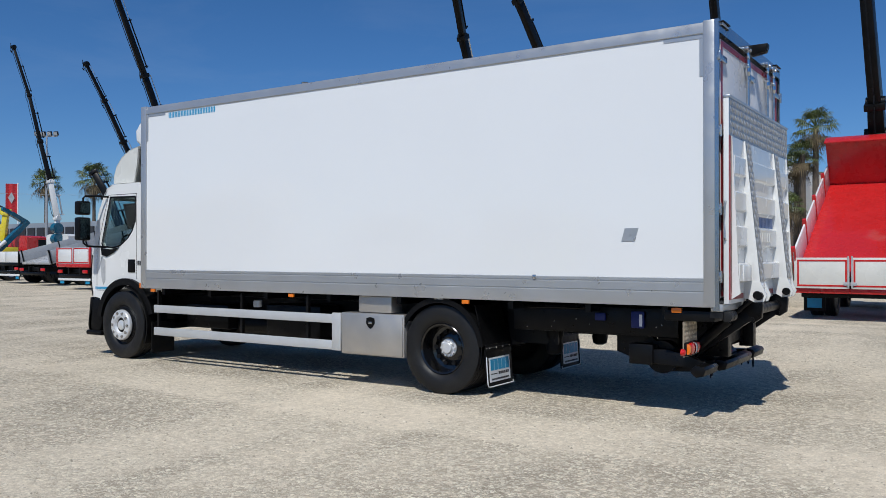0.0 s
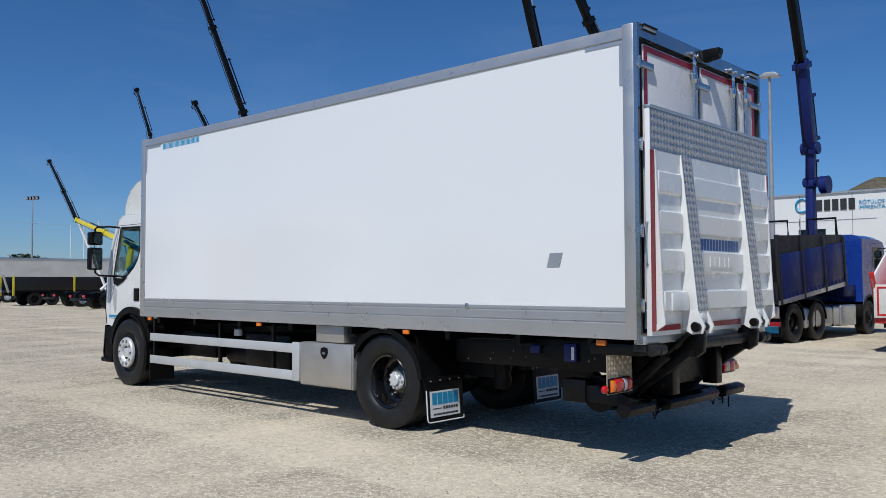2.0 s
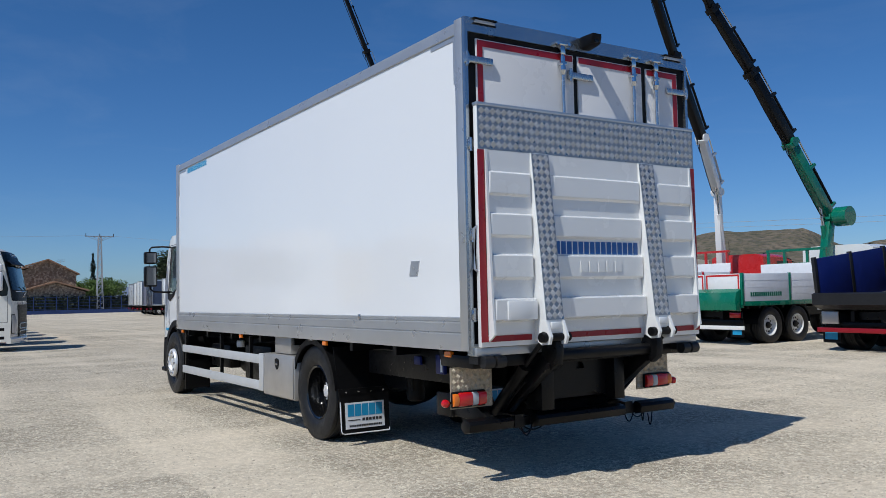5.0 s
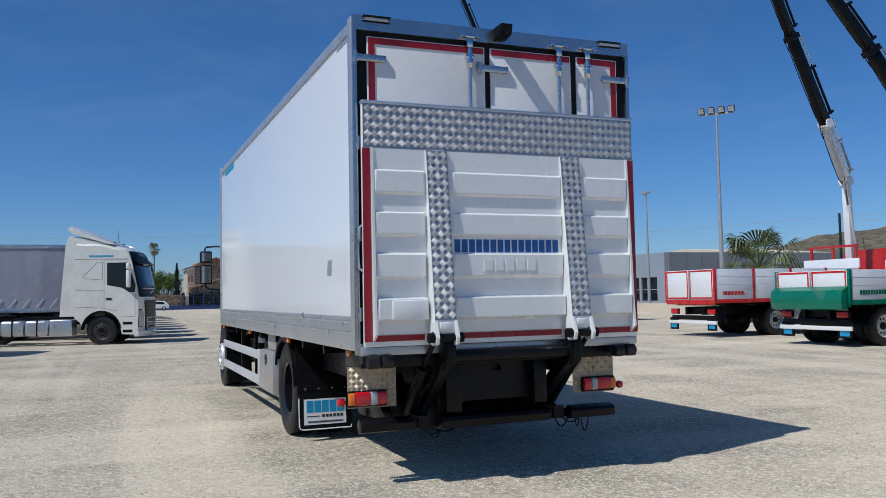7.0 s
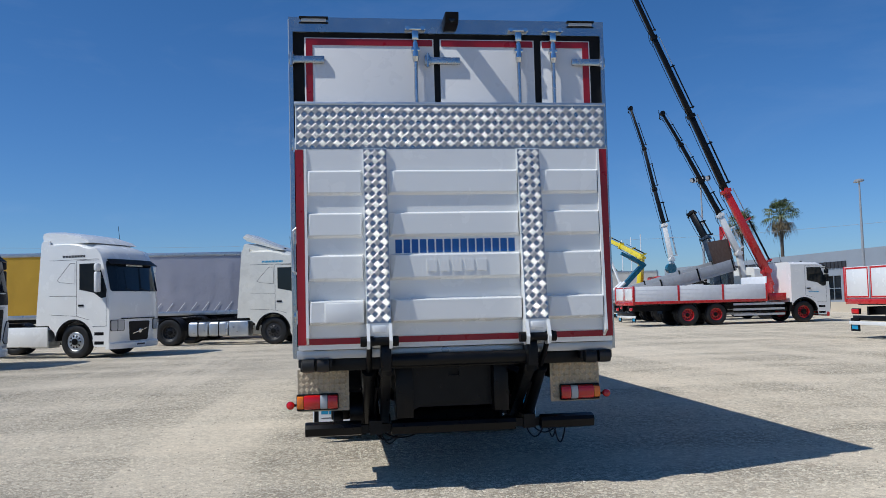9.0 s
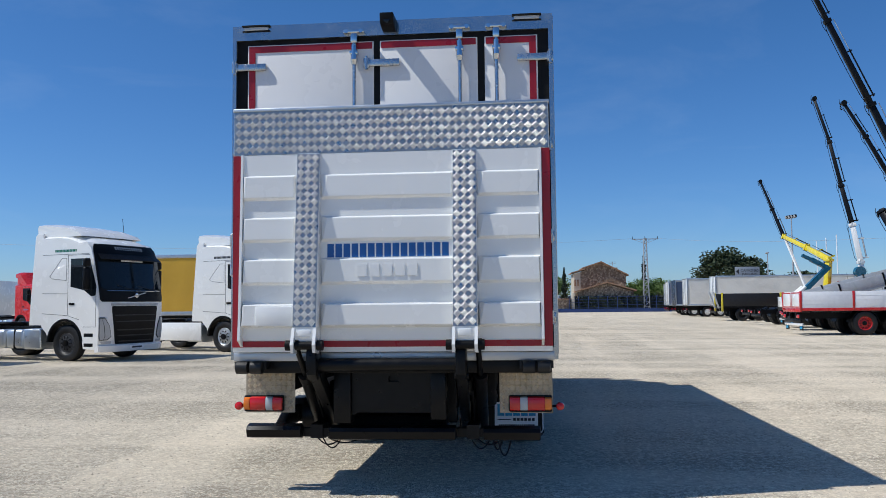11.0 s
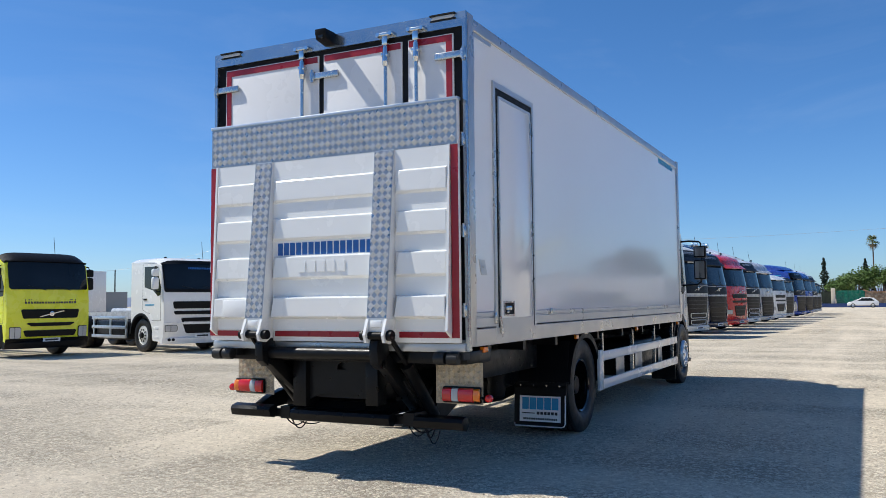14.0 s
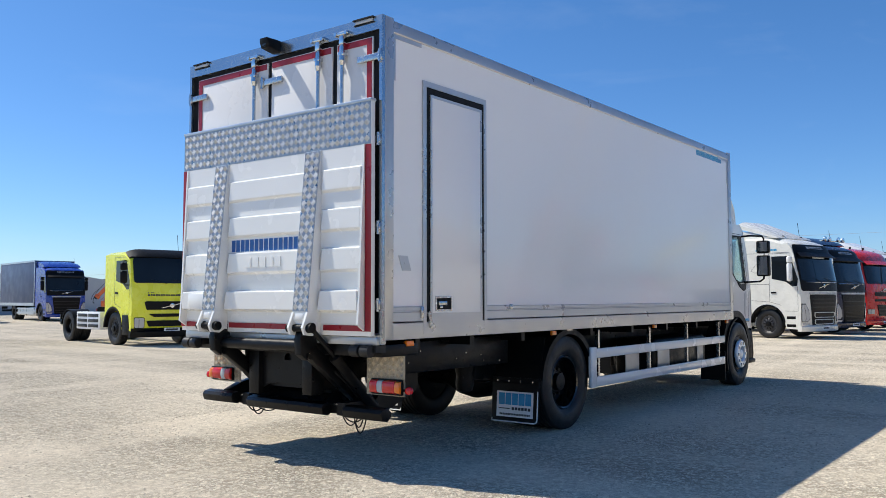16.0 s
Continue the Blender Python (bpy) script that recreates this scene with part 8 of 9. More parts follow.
M_STONE = rubble()
M_TILE = surface("clay_roof_tiles", (0.34, 0.20, 0.12), 0.85, 0, 0.3, 1.4, 8, 0.4, depth=0.04)
M_RENDER = surface("cream_render", (0.62, 0.54, 0.42), 0.85, 0, 0.08, 0.6, 20, 0.1)
M_CLAD = surface("pale_grey_cladding", (0.32, 0.355, 0.40), 0.5, 0.2, 0.05, 0.3, 3, 0.05)
M_CLAD_DARK = surface("grey_cladding", (0.22, 0.235, 0.25), 0.5, 0.2, 0.08, 0.3, 3, 0.05)
M_HALL = surface("white_hall_panels", (0.78, 0.78, 0.77), 0.6, 0, 0.04, 0.3, 6, 0.05)
M_FENCE = surface("blue_fence_paint", (0.02, 0.05, 0.17), 0.6, 0, 0.2, 1.2, 20, 0.05)
M_HEDGE = surface("dark_hedge", (0.022, 0.032, 0.018), 0.85, 0, 0.5, 0.8, 6, 0.6, depth=0.1)


def leaves(bm, n, size, inside, rnd, flat=0.3):
    """Small bent leaf clumps at random places that inside() offers."""
    for _ in range(n):
        p = Vector(inside(rnd))
        u = Vector((rnd.uniform(-1, 1), rnd.uniform(-1, 1), rnd.uniform(-flat, flat))).normalized()
        v = u.cross(Vector((rnd.uniform(-1, 1), rnd.uniform(-1, 1), rnd.uniform(-1, 1))))
        if v.length < 0.1:
            continue
        v.normalize()
        s = size * rnd.uniform(0.5, 1.4)
        w = u.cross(v) * s * 0.25
        a, b, c, d = (bm.verts.new(q) for q in (p - u * s, p - v * s * 0.6 + w, p + u * s, p + v * s * 0.6 + w))
        bm.faces.new((a, b, c))
        bm.faces.new((a, c, d))


def broad_tree(label, m, h, r, mat, seed, n=2600, low=0.25, clumps=16, size=0.30, category="tree", squash=0.62):
    """A trunk with limbs, and a crown of many leaf clumps with gaps."""
    rnd = random.Random(seed)
    t = thing("tree", m, label, category)
    bm = B()
    fork = Vector((0.1, 0, h * low))
    cyl(bm, (0, 0, -0.1), fork, 0.05 * h * 0.6, 0.03 * h * 0.6, seg=10)
    cs = []
    for i in range(clumps):
        a = i * 2.4 + rnd.random()
        q = math.sqrt((i + 0.5) / clumps)
        c = Vector((math.cos(a) * r * q * 0.78, math.sin(a) * r * q * 0.78, h * (0.58 + 0.25 * rnd.random()) + h * 0.10 * (1 - q * q) - h * 0.10 * q))
        cs.append((c, r * rnd.uniform(0.26, 0.42)))
        mid = fork.lerp(c, 0.5) + Vector((0, 0, -0.05 * h))
        tube(bm, [fork, mid, c], 0.012 * h * 0.6, 5)
    part("trunk", bm, M_BARK, t)
    bm = B()
    def inside(rn):
        c, rr = cs[rn.randrange(len(cs))]
        d = Vector((rn.gauss(0, 1), rn.gauss(0, 1), rn.gauss(0, 1))).normalized()
        k = rn.random() ** 0.33
        return c + Vector((d.x, d.y, d.z * squash)) * rr * k * rn.uniform(0.85, 1.12)
    leaves(bm, n, size, inside, rnd)
    tagged(part("crown", bm, mat, t, smooth=0), kind="stuff")
    return t


def cypress(label, m, h, r, seed, mat=M_LEAF_CYPRESS, n=900):
    rnd = random.Random(seed)
    t = thing("cypress", m, label, "tree", "dark conifers")
    bm = B()
    cyl(bm, (0, 0, -0.1), (0, 0, h * 0.9), 0.14, 0.03, seg=8)
    part("trunk", bm, M_BARK, t)
    bm = B()
    def inside(rn):
        z = rn.random() ** 1.3
        k = (1 - z) ** 0.7 * min(1, 0.35 + z * 5) * r * (0.75 + 0.3 * math.sin(z * 23 + seed))
        a = rn.random() * 6.283
        q = math.sqrt(rn.random())
        return Vector((math.cos(a) * k * q, math.sin(a) * k * q, 0.3 + z * (h - 0.3)))
    leaves(bm, n * 2, 0.16, inside, rnd, 0.8)
    tagged(part("crown", bm, mat, t, smooth=0), kind="stuff")
    return t


def palm_meshes(seed, spread=1.5, fronds=38):
    """Fan palm crown and its hanging skirt of dead leaves, round the origin at the trunk's head."""
    rnd = random.Random(seed)
    green, dry = B(), B()
    for i in range(fronds):
        a = i * 2.399 + rnd.uniform(-0.2, 0.2)
        el = rnd.uniform(-0.5, 1.25) if i < fronds * 0.72 else rnd.uniform(-1.35, -0.75)
        bm = green if i < fronds * 0.72 else dry
        d = Vector((math.cos(a) * math.cos(el), math.sin(a) * math.cos(el), math.sin(el)))
        side = d.cross(Vector((0, 0, 1))).normalized()
        ln = spread * rnd.uniform(0.42, 0.6)
        hub = d * ln
        tube(bm, [(0, 0, 0), hub * 0.5 + Vector((0, 0, 0.05)), hub], 0.02, 4)
        upv = side.cross(d).normalized()
        fan = spread * rnd.uniform(0.5, 0.72)
        for k in range(15):
            b = -1.5 + 3.0 * k / 14
            tipd = (d * math.cos(b) + side * math.sin(b)).normalized()
            tip = hub + tipd * fan * (1 - 0.18 * abs(b)) + Vector((0, 0, -0.42 * fan * rnd.uniform(0.3, 1.4)))
            mid = hub + tipd * fan * 0.55 + upv * 0.03
            w = side * math.cos(b) - d * math.sin(b)
            q = [bm.verts.new(p) for p in (hub, mid - w * 0.030, tip, mid + w * 0.030)]
            bm.faces.new(q)
    return mesh_of("fronds", green, M_LEAF_PALM, 0), mesh_of("dead_leaves", dry, M_LEAF_DRY, 0)


PALM_A, PALM_B = palm_meshes(3), palm_meshes(8, 1.35)


def palm(label, x, y, h, k=1.0, seed=0, r=0.17):
    t = thing("palm_tree", pose(x, y, 0, 0, 0, seed * 67), label, "palm", "fan palms")
    bm = B()
    rnd = random.Random(seed)
    prof, z = [], -0.1
    while z < h:
        f = 1 - 0.35 * max(0, z) / h
        prof += [(r * f * 1.06, z), (r * f * 0.94, z + 0.09)]
        z += 0.18
    lathe(bm, prof, axis="z", seg=10)
    part("trunk", bm, M_BARK, t)
    g, d = (PALM_A, PALM_B)[seed % 2]
    o = put("fronds", g, t, Matrix.Translation((0, 0, h)) @ Matrix.Scale(k, 4))
    tagged(o, kind="stuff")
    o = put("dead_leaves", d, t, Matrix.Translation((0, 0, h)) @ Matrix.Scale(k, 4), "dry brown hanging leaves")
    tagged(o, kind="stuff")


palm("tall fan palm with brown hanging skirt", -9.2, 55.5, 9.35, 1.05, 1, 0.24)
palm("fan palm with brown hanging skirt", -9.9, 55.3, 7.7, 0.85, 2, 0.24)
palm("fan palm with brown hanging skirt", -10.4, 56.1, 7.2, 0.8, 4, 0.24)
palm("low young fan palm by a wall", -10.5, 54.6, 4.6, 0.75, 3, 0.22)
palm("low wide fan palm behind a truck bed", -28.2, 36.4, 2.6, 1.55, 6, 0.25)
palm("tall fan palm near a showroom", -119.0, 72.0, 12.4, 1.9, 5, 0.3)
palm("tall fan palm near a showroom", -105.5, 71.0, 12.2, 2.0, 7, 0.3)
palm("slender tall palm far beyond the yard", -172.0, 15.2, 12.0, 1.0, 9, 0.16)

broad_tree("broad dark pine with a dense rounded crown", pose(-147.0, 46.8, 0), 11.2, 6.2, M_LEAF_PINE, 11, n=9000, clumps=30, size=0.28)
broad_tree("far rounded tree beyond the trailers", pose(-150.0, 60.0, 0), 7.0, 5.0, M_LEAF_PINE, 12, n=1500, size=0.4)
for k, (x, y, h, r) in enumerate(((-152, 12.6, 6.4, 3.2), (-153, 16.0, 7.2, 3.4), (-149, 9.8, 5.0, 2.6), (-155, 31.5, 6.0, 3.6), (-156, 35.5, 6.2, 3.4), (-154, 3.0, 4.6, 3.0), (-156, -6.0, 5.0, 3.2))):
    broad_tree("green garden tree behind a wall", pose(x, y, 0), h, r, M_LEAF_BUSH, 30 + k, n=4200, clumps=22, size=0.17, low=0.10, squash=0.9)
for k, (x, y, h, r) in enumerate(((-150, 7.6, 8.2, 1.5), (-153, 13.8, 8.0, 1.3), (-146, 17.6, 7.9, 1.0), (-158, 33.2, 10.6, 1.3), (-157, 36.2, 6.0, 1.0), (-156, 29.4, 5.6, 1.0), (-160, 26.4, 8.6, 1.2), (-157, 0.5, 7.0, 1.2))):
    cypress("slim dark conifer beyond a fence", pose(x, y, 0), h, r, 50 + k)

# distant hills, a rolling ring of dry scrub
def hill_material():
    m, n, l, b = nodes_of("dry_scrub_hillside")
    a, _ = link_noise(n, l, 0.035, 8, 0, 1)
    col = mixed(n, l, a, (0.20, 0.155, 0.11), (0.12, 0.105, 0.065))
    c, _ = link_noise(n, l, 0.22, 6, -0.5, 1.0)
    col = mixed(n, l, c, col, (0.055, 0.062, 0.035))
    l.new(col, b.inputs["Base Color"])
    b.inputs["Roughness"].default_value = 0.95
    h, _ = link_noise(n, l, 0.12, 8, 0, 1)
    bp = n.new("ShaderNodeBump")
    bp.inputs["Strength"].default_value = 0.8
    bp.inputs["Distance"].default_value = 4
    l.new(h, bp.inputs["Height"])
    l.new(bp.outputs["Normal"], b.inputs["Normal"])
    return m


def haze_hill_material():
    m, n, l, b = nodes_of("far_hazed_hillside")
    # Distance haze is painted into the hill colour as blue-grey.
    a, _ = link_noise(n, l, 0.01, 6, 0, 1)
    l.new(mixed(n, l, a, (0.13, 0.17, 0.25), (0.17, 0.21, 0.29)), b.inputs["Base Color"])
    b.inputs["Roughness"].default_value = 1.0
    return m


HILLS = ((-20, 1.6), (0, 3.0), (8, 5.0), (13, 6.4), (15, 6.5), (17, 5.6), (18.5, 5.0), (21, 4.2), (23.5, 3.9), (26.4, 3.9), (29, 2.9), (31, 2.6), (33.8, 3.9), (38.4, 4.0), (40.5, 3.6), (43, 3.3), (46, 2.7), (49, 1.9), (53, 1.2), (58, 0.9), (66, 0.8))
bm = B()
prev = None
for i in range(172):
    azd = -20 + i * 0.5
    for (a0, e0), (a1, e1) in zip(HILLS, HILLS[1:]):
        if a0 <= azd <= a1:
            f = (azd - a0) / (a1 - a0)
            f = f * f * (3 - 2 * f)
            top = e0 + (e1 - e0) * f
    col = []
    for k in range(13):
        g = k / 12
        dist = 420 + 260 * g
        ang = radians(azd)
        x, y = -math.sin(ang) * dist, math.cos(ang) * dist
        z = dist * math.tan(radians(top)) * (g ** 1.15) + 6 * g * noise.noise(Vector((x * 0.012, y * 0.012, 1))) + 3 * g * (1 - g) * 4 * noise.noise(Vector((x * 0.03, y * 0.03, 4))) + (1.5 * noise.noise(Vector((x * 0.1, y * 0.1, 9))) if k else -2)
        col.append(bm.verts.new((x, y, z)))
    if prev:
        for k in range(12):
            bm.faces.new((prev[k], prev[k + 1], col[k + 1], col[k]))
    prev = col
solid("hills", bm, hill_material(), "dry brown scrub hills on the horizon", "hills", kind="structure", smooth=60)
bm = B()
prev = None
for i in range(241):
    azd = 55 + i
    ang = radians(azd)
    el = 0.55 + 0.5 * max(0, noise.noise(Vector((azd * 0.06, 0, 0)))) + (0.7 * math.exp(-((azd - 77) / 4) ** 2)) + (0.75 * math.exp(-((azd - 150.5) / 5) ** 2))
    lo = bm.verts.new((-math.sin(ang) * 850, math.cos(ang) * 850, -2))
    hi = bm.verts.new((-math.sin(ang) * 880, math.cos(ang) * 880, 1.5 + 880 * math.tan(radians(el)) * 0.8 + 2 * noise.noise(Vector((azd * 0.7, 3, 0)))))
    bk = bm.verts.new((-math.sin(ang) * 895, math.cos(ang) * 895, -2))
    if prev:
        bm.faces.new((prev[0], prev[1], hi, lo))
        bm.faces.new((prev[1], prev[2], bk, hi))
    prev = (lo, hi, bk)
solid("far_hills", bm, haze_hill_material(), "low far hills with distance haze coloured in as blue", "hills", kind="structure", smooth=60)

# low blue wall, mesh fence and hedge across the end of the yard
bm = B()
box(bm, -138.3, -138.0, -60, 52, 0, 0.62)
solid("boundary_wall", bm, M_FENCE, "low blue painted wall round the yard", "wall", kind="structure", smooth=0)
t = thing("fence", pose(-138.15, 0, 0), "blue steel mesh fence with slim posts", "fence")
for i in range(22):
    y = 18 + i * 1.6
    bm = B()
    box(bm, -0.05, 0.05, y - 0.05, y + 0.05, 0.6, 2.75)
    part("post", bm, M_FENCE, t, smooth=0)
bm = B()
for k in range(5):
    z = 0.8 + k * 0.45
    box(bm, -0.015, 0.015, 18, 51.6, z - 0.02, z + 0.02)
pieces("rail", bm, M_FENCE, t, smooth=0)
bm = B()
rnd = random.Random(3)
box(bm, -140.6, -139.6, 18.0, 51.5, 0.0, 2.35)
leaves(bm, 2600, 0.28, lambda r: (-139.6 + r.uniform(-1.0, 0.15), r.uniform(18, 51.5), 0.4 + 2.3 * r.random() ** 0.6), rnd, 0.8)
solid("hedge", bm, M_HEDGE, "dark dense hedge behind a blue fence", "hedge", kind="stuff", smooth=0)
# gate posts, green gate, stone wall
t = thing("stone_wall", pose(-138.6, 0, 0), "rubble stone garden wall with a sloped end", "wall")
bm = B()
prism(bm, [(13.6, 0), (18.2, 0), (18.2, 2.2), (14.4, 2.25), (13.6, 2.5)], "x", -0.3, 0.3, 0.05)
part("wall_body", bm, M_STONE, t)
bm = B()
prism(bm, [(13.4, 2.5), (14.4, 2.25), (18.3, 2.2), (18.3, 2.36), (14.5, 2.42), (13.4, 2.7)], "x", -0.4, 0.4)
part("coping", bm, M_TILE, t)
for y in (9.2,):
    bm = B()
    box(bm, -139.1, -138.5, y - 0.3, y + 0.3, 0, 3.0, 0.03)
    solid("gate_pillar", bm, M_RENDER, "cream rendered gate pillar", "pillar", "gate pillars")
bm = B()
box(bm, -138.9, -138.8, 9.6, 14.2, 0.5, 2.6)
for i in range(7):
    box(bm, -138.78, -138.72, 9.6 + i * 0.75, 9.68 + i * 0.75, 0.4, 2.7)
GATE = thing("garden_gate", pose(0, 0, 0), "green sheet-metal garden gate in a wall", "gate")
pieces("gate_panel", bm, M_GREEN, GATE, smooth=0)
bm = B()
box(bm, -139.0, -138.8, 4.2, 9.0, 0.5, 2.5)
solid("dark_screen", bm, M_HEDGE, "dark screening along the yard wall", "fence", smooth=0)

# stone farmhouse: a two-step gabled body and a lower lean-to
H = thing("farmhouse", pose(-143.5, 23.6, 0), "stone farmhouse with clay tiled roofs", "house")
bm = B()
prism(bm, [(-3.3, 0), (4.5, 0), (4.5, 6.4), (0.9, 8.3), (0.3, 8.6), (-2.6, 7.6), (-2.6, 7.2), (-3.3, 7.0)], "x", -8, 0)
part("wall", bm, M_STONE, H, "rubble stone walls", smooth=0)
bm = B()
prism(bm, [(-4.5, 0), (-3.301, 0), (-3.301, 7.0), (-4.5, 6.7)], "x", -7.6, -0.05)
part("rendered_bay", bm, M_RENDER, H, "cream rendered bay", smooth=0)
bm = B()
prism(bm, [(-4.95, 6.72), (-2.5, 7.45), (-2.5, 7.65), (-4.95, 6.92)], "x", -8.2, 0.5)
part("roof", bm, M_TILE, H, "clay tiles", smooth=0)
bm = B()
prism(bm, [(-3.0, 7.55), (0.35, 8.62), (0.35, 8.84), (-3.0, 7.77)], "x", -8.2, 0.5)
part("roof", bm, M_TILE, H, "clay tiles", smooth=0)
bm = B()
prism(bm, [(0.36, 8.52), (4.95, 6.22), (4.95, 6.44), (0.36, 8.80)], "x", -8.2, 0.5)
part("roof", bm, M_TILE, H, "clay tiles", smooth=0)
bm = B()
prism(bm, [(-4.0, 0), (5.4, 0), (5.4, 3.45), (1.0, 4.9), (-4.0, 3.45)], "x", 0.01, 3.0)
part("lean_to", bm, M_STONE, H, smooth=0)
bm = B()
prism(bm, [(-4.5, 3.38), (1.0, 4.95), (5.9, 3.50), (5.9, 3.74), (1.0, 5.2), (-4.5, 3.62)], "x", 0.01, 3.5)
part("lean_to_roof", bm, M_TILE, H, smooth=0)
for y in (-4.25, -3.75):
    w = put("window", None, H)
    bm = B()
    box(bm, -0.06, 0.02, y - 0.13, y + 0.13, 4.6, 5.7, 0.01)
    part("shutter", bm, M_TILE, w)
    bm = B()
    box(bm, -0.05, 0.06, y - 0.18, y + 0.18, 4.5, 4.58)
    part("sill", bm, M_RENDER, w)
bm = B()
box(bm, -5.2, -4.6, 3.0, 3.6, 6.6, 7.9, 0.03)
part("chimney", bm, M_STONE, H)
bm = B()
cyl(bm, (-3, 2.6, 7.2), (-3, 2.6, 8.9), 0.04, seg=6)
for z in (8.5, 8.8):
    box(bm, -3.03, -2.97, 2.0, 3.2, z - 0.03, z + 0.03)
part("aerial", bm, M_GALV, H)
bm = B()
box(bm, -138.9, -138.3, 18.4, 18.9, 0, 3.3, 0.03)
solid("gate_pillar", bm, M_RENDER, "cream rendered gate pillar", "pillar", "gate pillars")


# lattice pylon, floodlights, lamps, wires
def pylon(label, x, y, h, turn=0):
    t = thing("pylon", pose(x, y, 0, 0, 0, turn), label, "pylon", "power pylons")
    bm = B()
    for a, b in ((1, 1), (1, -1), (-1, 1), (-1, -1)):
        beam(bm, (a * 0.5, b * 0.5, 0), (a * 0.2, b * 0.2, h), 0.09, 0.09)
    n = 14
    for i in range(n):
        z0, z1 = h * i / n, h * (i + 1) / n
        w0, w1 = 0.5 - 0.3 * i / n, 0.5 - 0.3 * (i + 1) / n
        for s in (1, -1):
            beam(bm, (s * w0, -w0, z0), (s * w1, w1, z1), 0.06, 0.06)
            beam(bm, (-w0, s * w0, z0), (w1, s * w1, z1), 0.06, 0.06)
            beam(bm, (s * w1, -w1, z1), (s * w1, w1, z1), 0.06, 0.06)
    part("tower", bm, M_GALV, t, smooth=0)
    bm = B()
    beam(bm, (0, -2.2, h - 0.1), (0, 2.2, h - 0.1), 0.12, 0.14)
    for y2 in (-2.0, -1.0, 1.0, 2.0):
        beam(bm, (0, y2, h - 0.1), (0, 0, h - 0.9), 0.05, 0.05)
    part("crossarm", bm, M_GALV, t, smooth=0)
    for y2 in (-2.1, 0.0, 2.1):
        bm = B()
        cyl(bm, (0, y2, h - 0.1), (0, y2, h + 0.35), 0.07, 0.05, seg=8)
        part("insulator", bm, M_DARK_BOARD, t)
    return t


pylon("steel lattice power pylon with a crossarm", -139.8, 31.0, 12.4, 0)
pylon("steel lattice power pylon far off", -104.7, -79.8, 11.6, 35)


def pole(label, x, y, h, kind, turn=0, group="lamp posts"):
    t = thing("floodlight_mast" if kind == "flood" else "street_lamp", pose(x, y, 0, 0, 0, turn), label, "lamp post", group)
    bm = B()
    cyl(bm, (0, 0, -0.1), (0, 0, h), 0.016 * h * 0.6 + 0.05, 0.06, seg=12)
    part("pole", bm, M_GALV, t)
    if kind == "flood":
        bm = B()
        beam(bm, (0, -1.0, h), (0, 1.0, h), 0.1, 0.1)
        part("crossbar", bm, M_GALV, t)
        for k in range(4):
            y2 = -0.9 + k * 0.6
            bm = B()
            prism(bm, [(-0.14, h + 0.10), (0.10, h + 0.02), (0.24, h + 0.36), (0.0, h + 0.46)], "y", y2 - 0.2, y2 + 0.2, 0.02)
            f = part("floodlight", bm, M_DARK_BOARD, t)
            bm = B()
            prism(bm, [(0.112, h + 0.06), (0.125, h + 0.055), (0.252, h + 0.36), (0.238, h + 0.365)], "y", y2 - 0.17, y2 + 0.17)
            part("glass", bm, M_CLEAR, f, smooth=0)
    else:
        bm = B()
        prism(bm, [(-0.36, h + 0.02), (0.44, h - 0.02), (0.46, h + 0.06), (0.28, h + 0.20), (-0.14, h + 0.24), (-0.36, h + 0.14)], "y", -0.2, 0.2, 0.03)
        part("lamp_head", bm, M_GALV, t)
    return t


pole("grey steel floodlight mast with four lamps", -36.8, 41.4, 12.4, "flood", -50)
pole("grey steel floodlight mast with four lamps", -72.9, 44.4, 12.5, "flood", -60)
pole("grey steel floodlight mast far down the yard", -114.2, 47.2, 12.9, "flood", -70)
pole("grey steel street lamp with a wide head", -12.6, 38.8, 10.6, "lamp", 0)
pole("grey steel street lamp by a road", -54.8, 48.9, 9.8, "lamp", 180)
pole("grey steel street lamp by a road", -130.5, 48.4, 9.0, "lamp", 180)
for x, y, h in ((-45.0, 60.0, 7.4), (-152.0, 42.0, 7.8), (-96.1, -97.8, 7.4)):
    bm = B()
    cyl(bm, (x, y, 0), (x, y, h), 0.13, 0.09, seg=8)
    solid("utility_pole", bm, M_DARK_BOARD, "dark wooden utility pole carrying wires", "pole", "utility poles")
bm = B()
for a, b, sag in (((-139.8, 33.0, 12.4), (-45.0, 60.0, 7.2), 1.5), ((-45.0, 60.0, 7.2), (60, 95, 9), 1.5), ((-45.0, 60.0, 6.8), (60, 95, 8.5), 1.5), ((-139.8, 29.0, 12.4), (-104.7, -79.8, 11.6), 1.6), ((-104.7, -79.8, 11.6), (-96.1, -97.8, 7.3), 0.5), ((-96.1, -97.8, 7.3), (0.0, -150.0, 5.5), 1.8)):
    tube(bm, bend(a, b, sag, 16), 0.013, 4)
solid("power_lines", bm, M_GALV, "thin grey overhead power lines", "cable", kind="stuff")


def text_mesh(name, words, size, mat, parent, m, label=""):
    c = bpy.data.curves.new(name, "FONT")
    c.body, c.size, c.extrude, c.align_x = words, size, 0.02, "CENTER"
    o = bpy.data.objects.new(name, c)
    scene.collection.objects.link(o)
    me = bpy.data.meshes.new_from_object(o.evaluated_get(bpy.context.evaluated_depsgraph_get()))
    bpy.data.objects.remove(o)
    me.materials.clear()
    me.materials.append(mat)
    return put(name, me, parent, m, label)


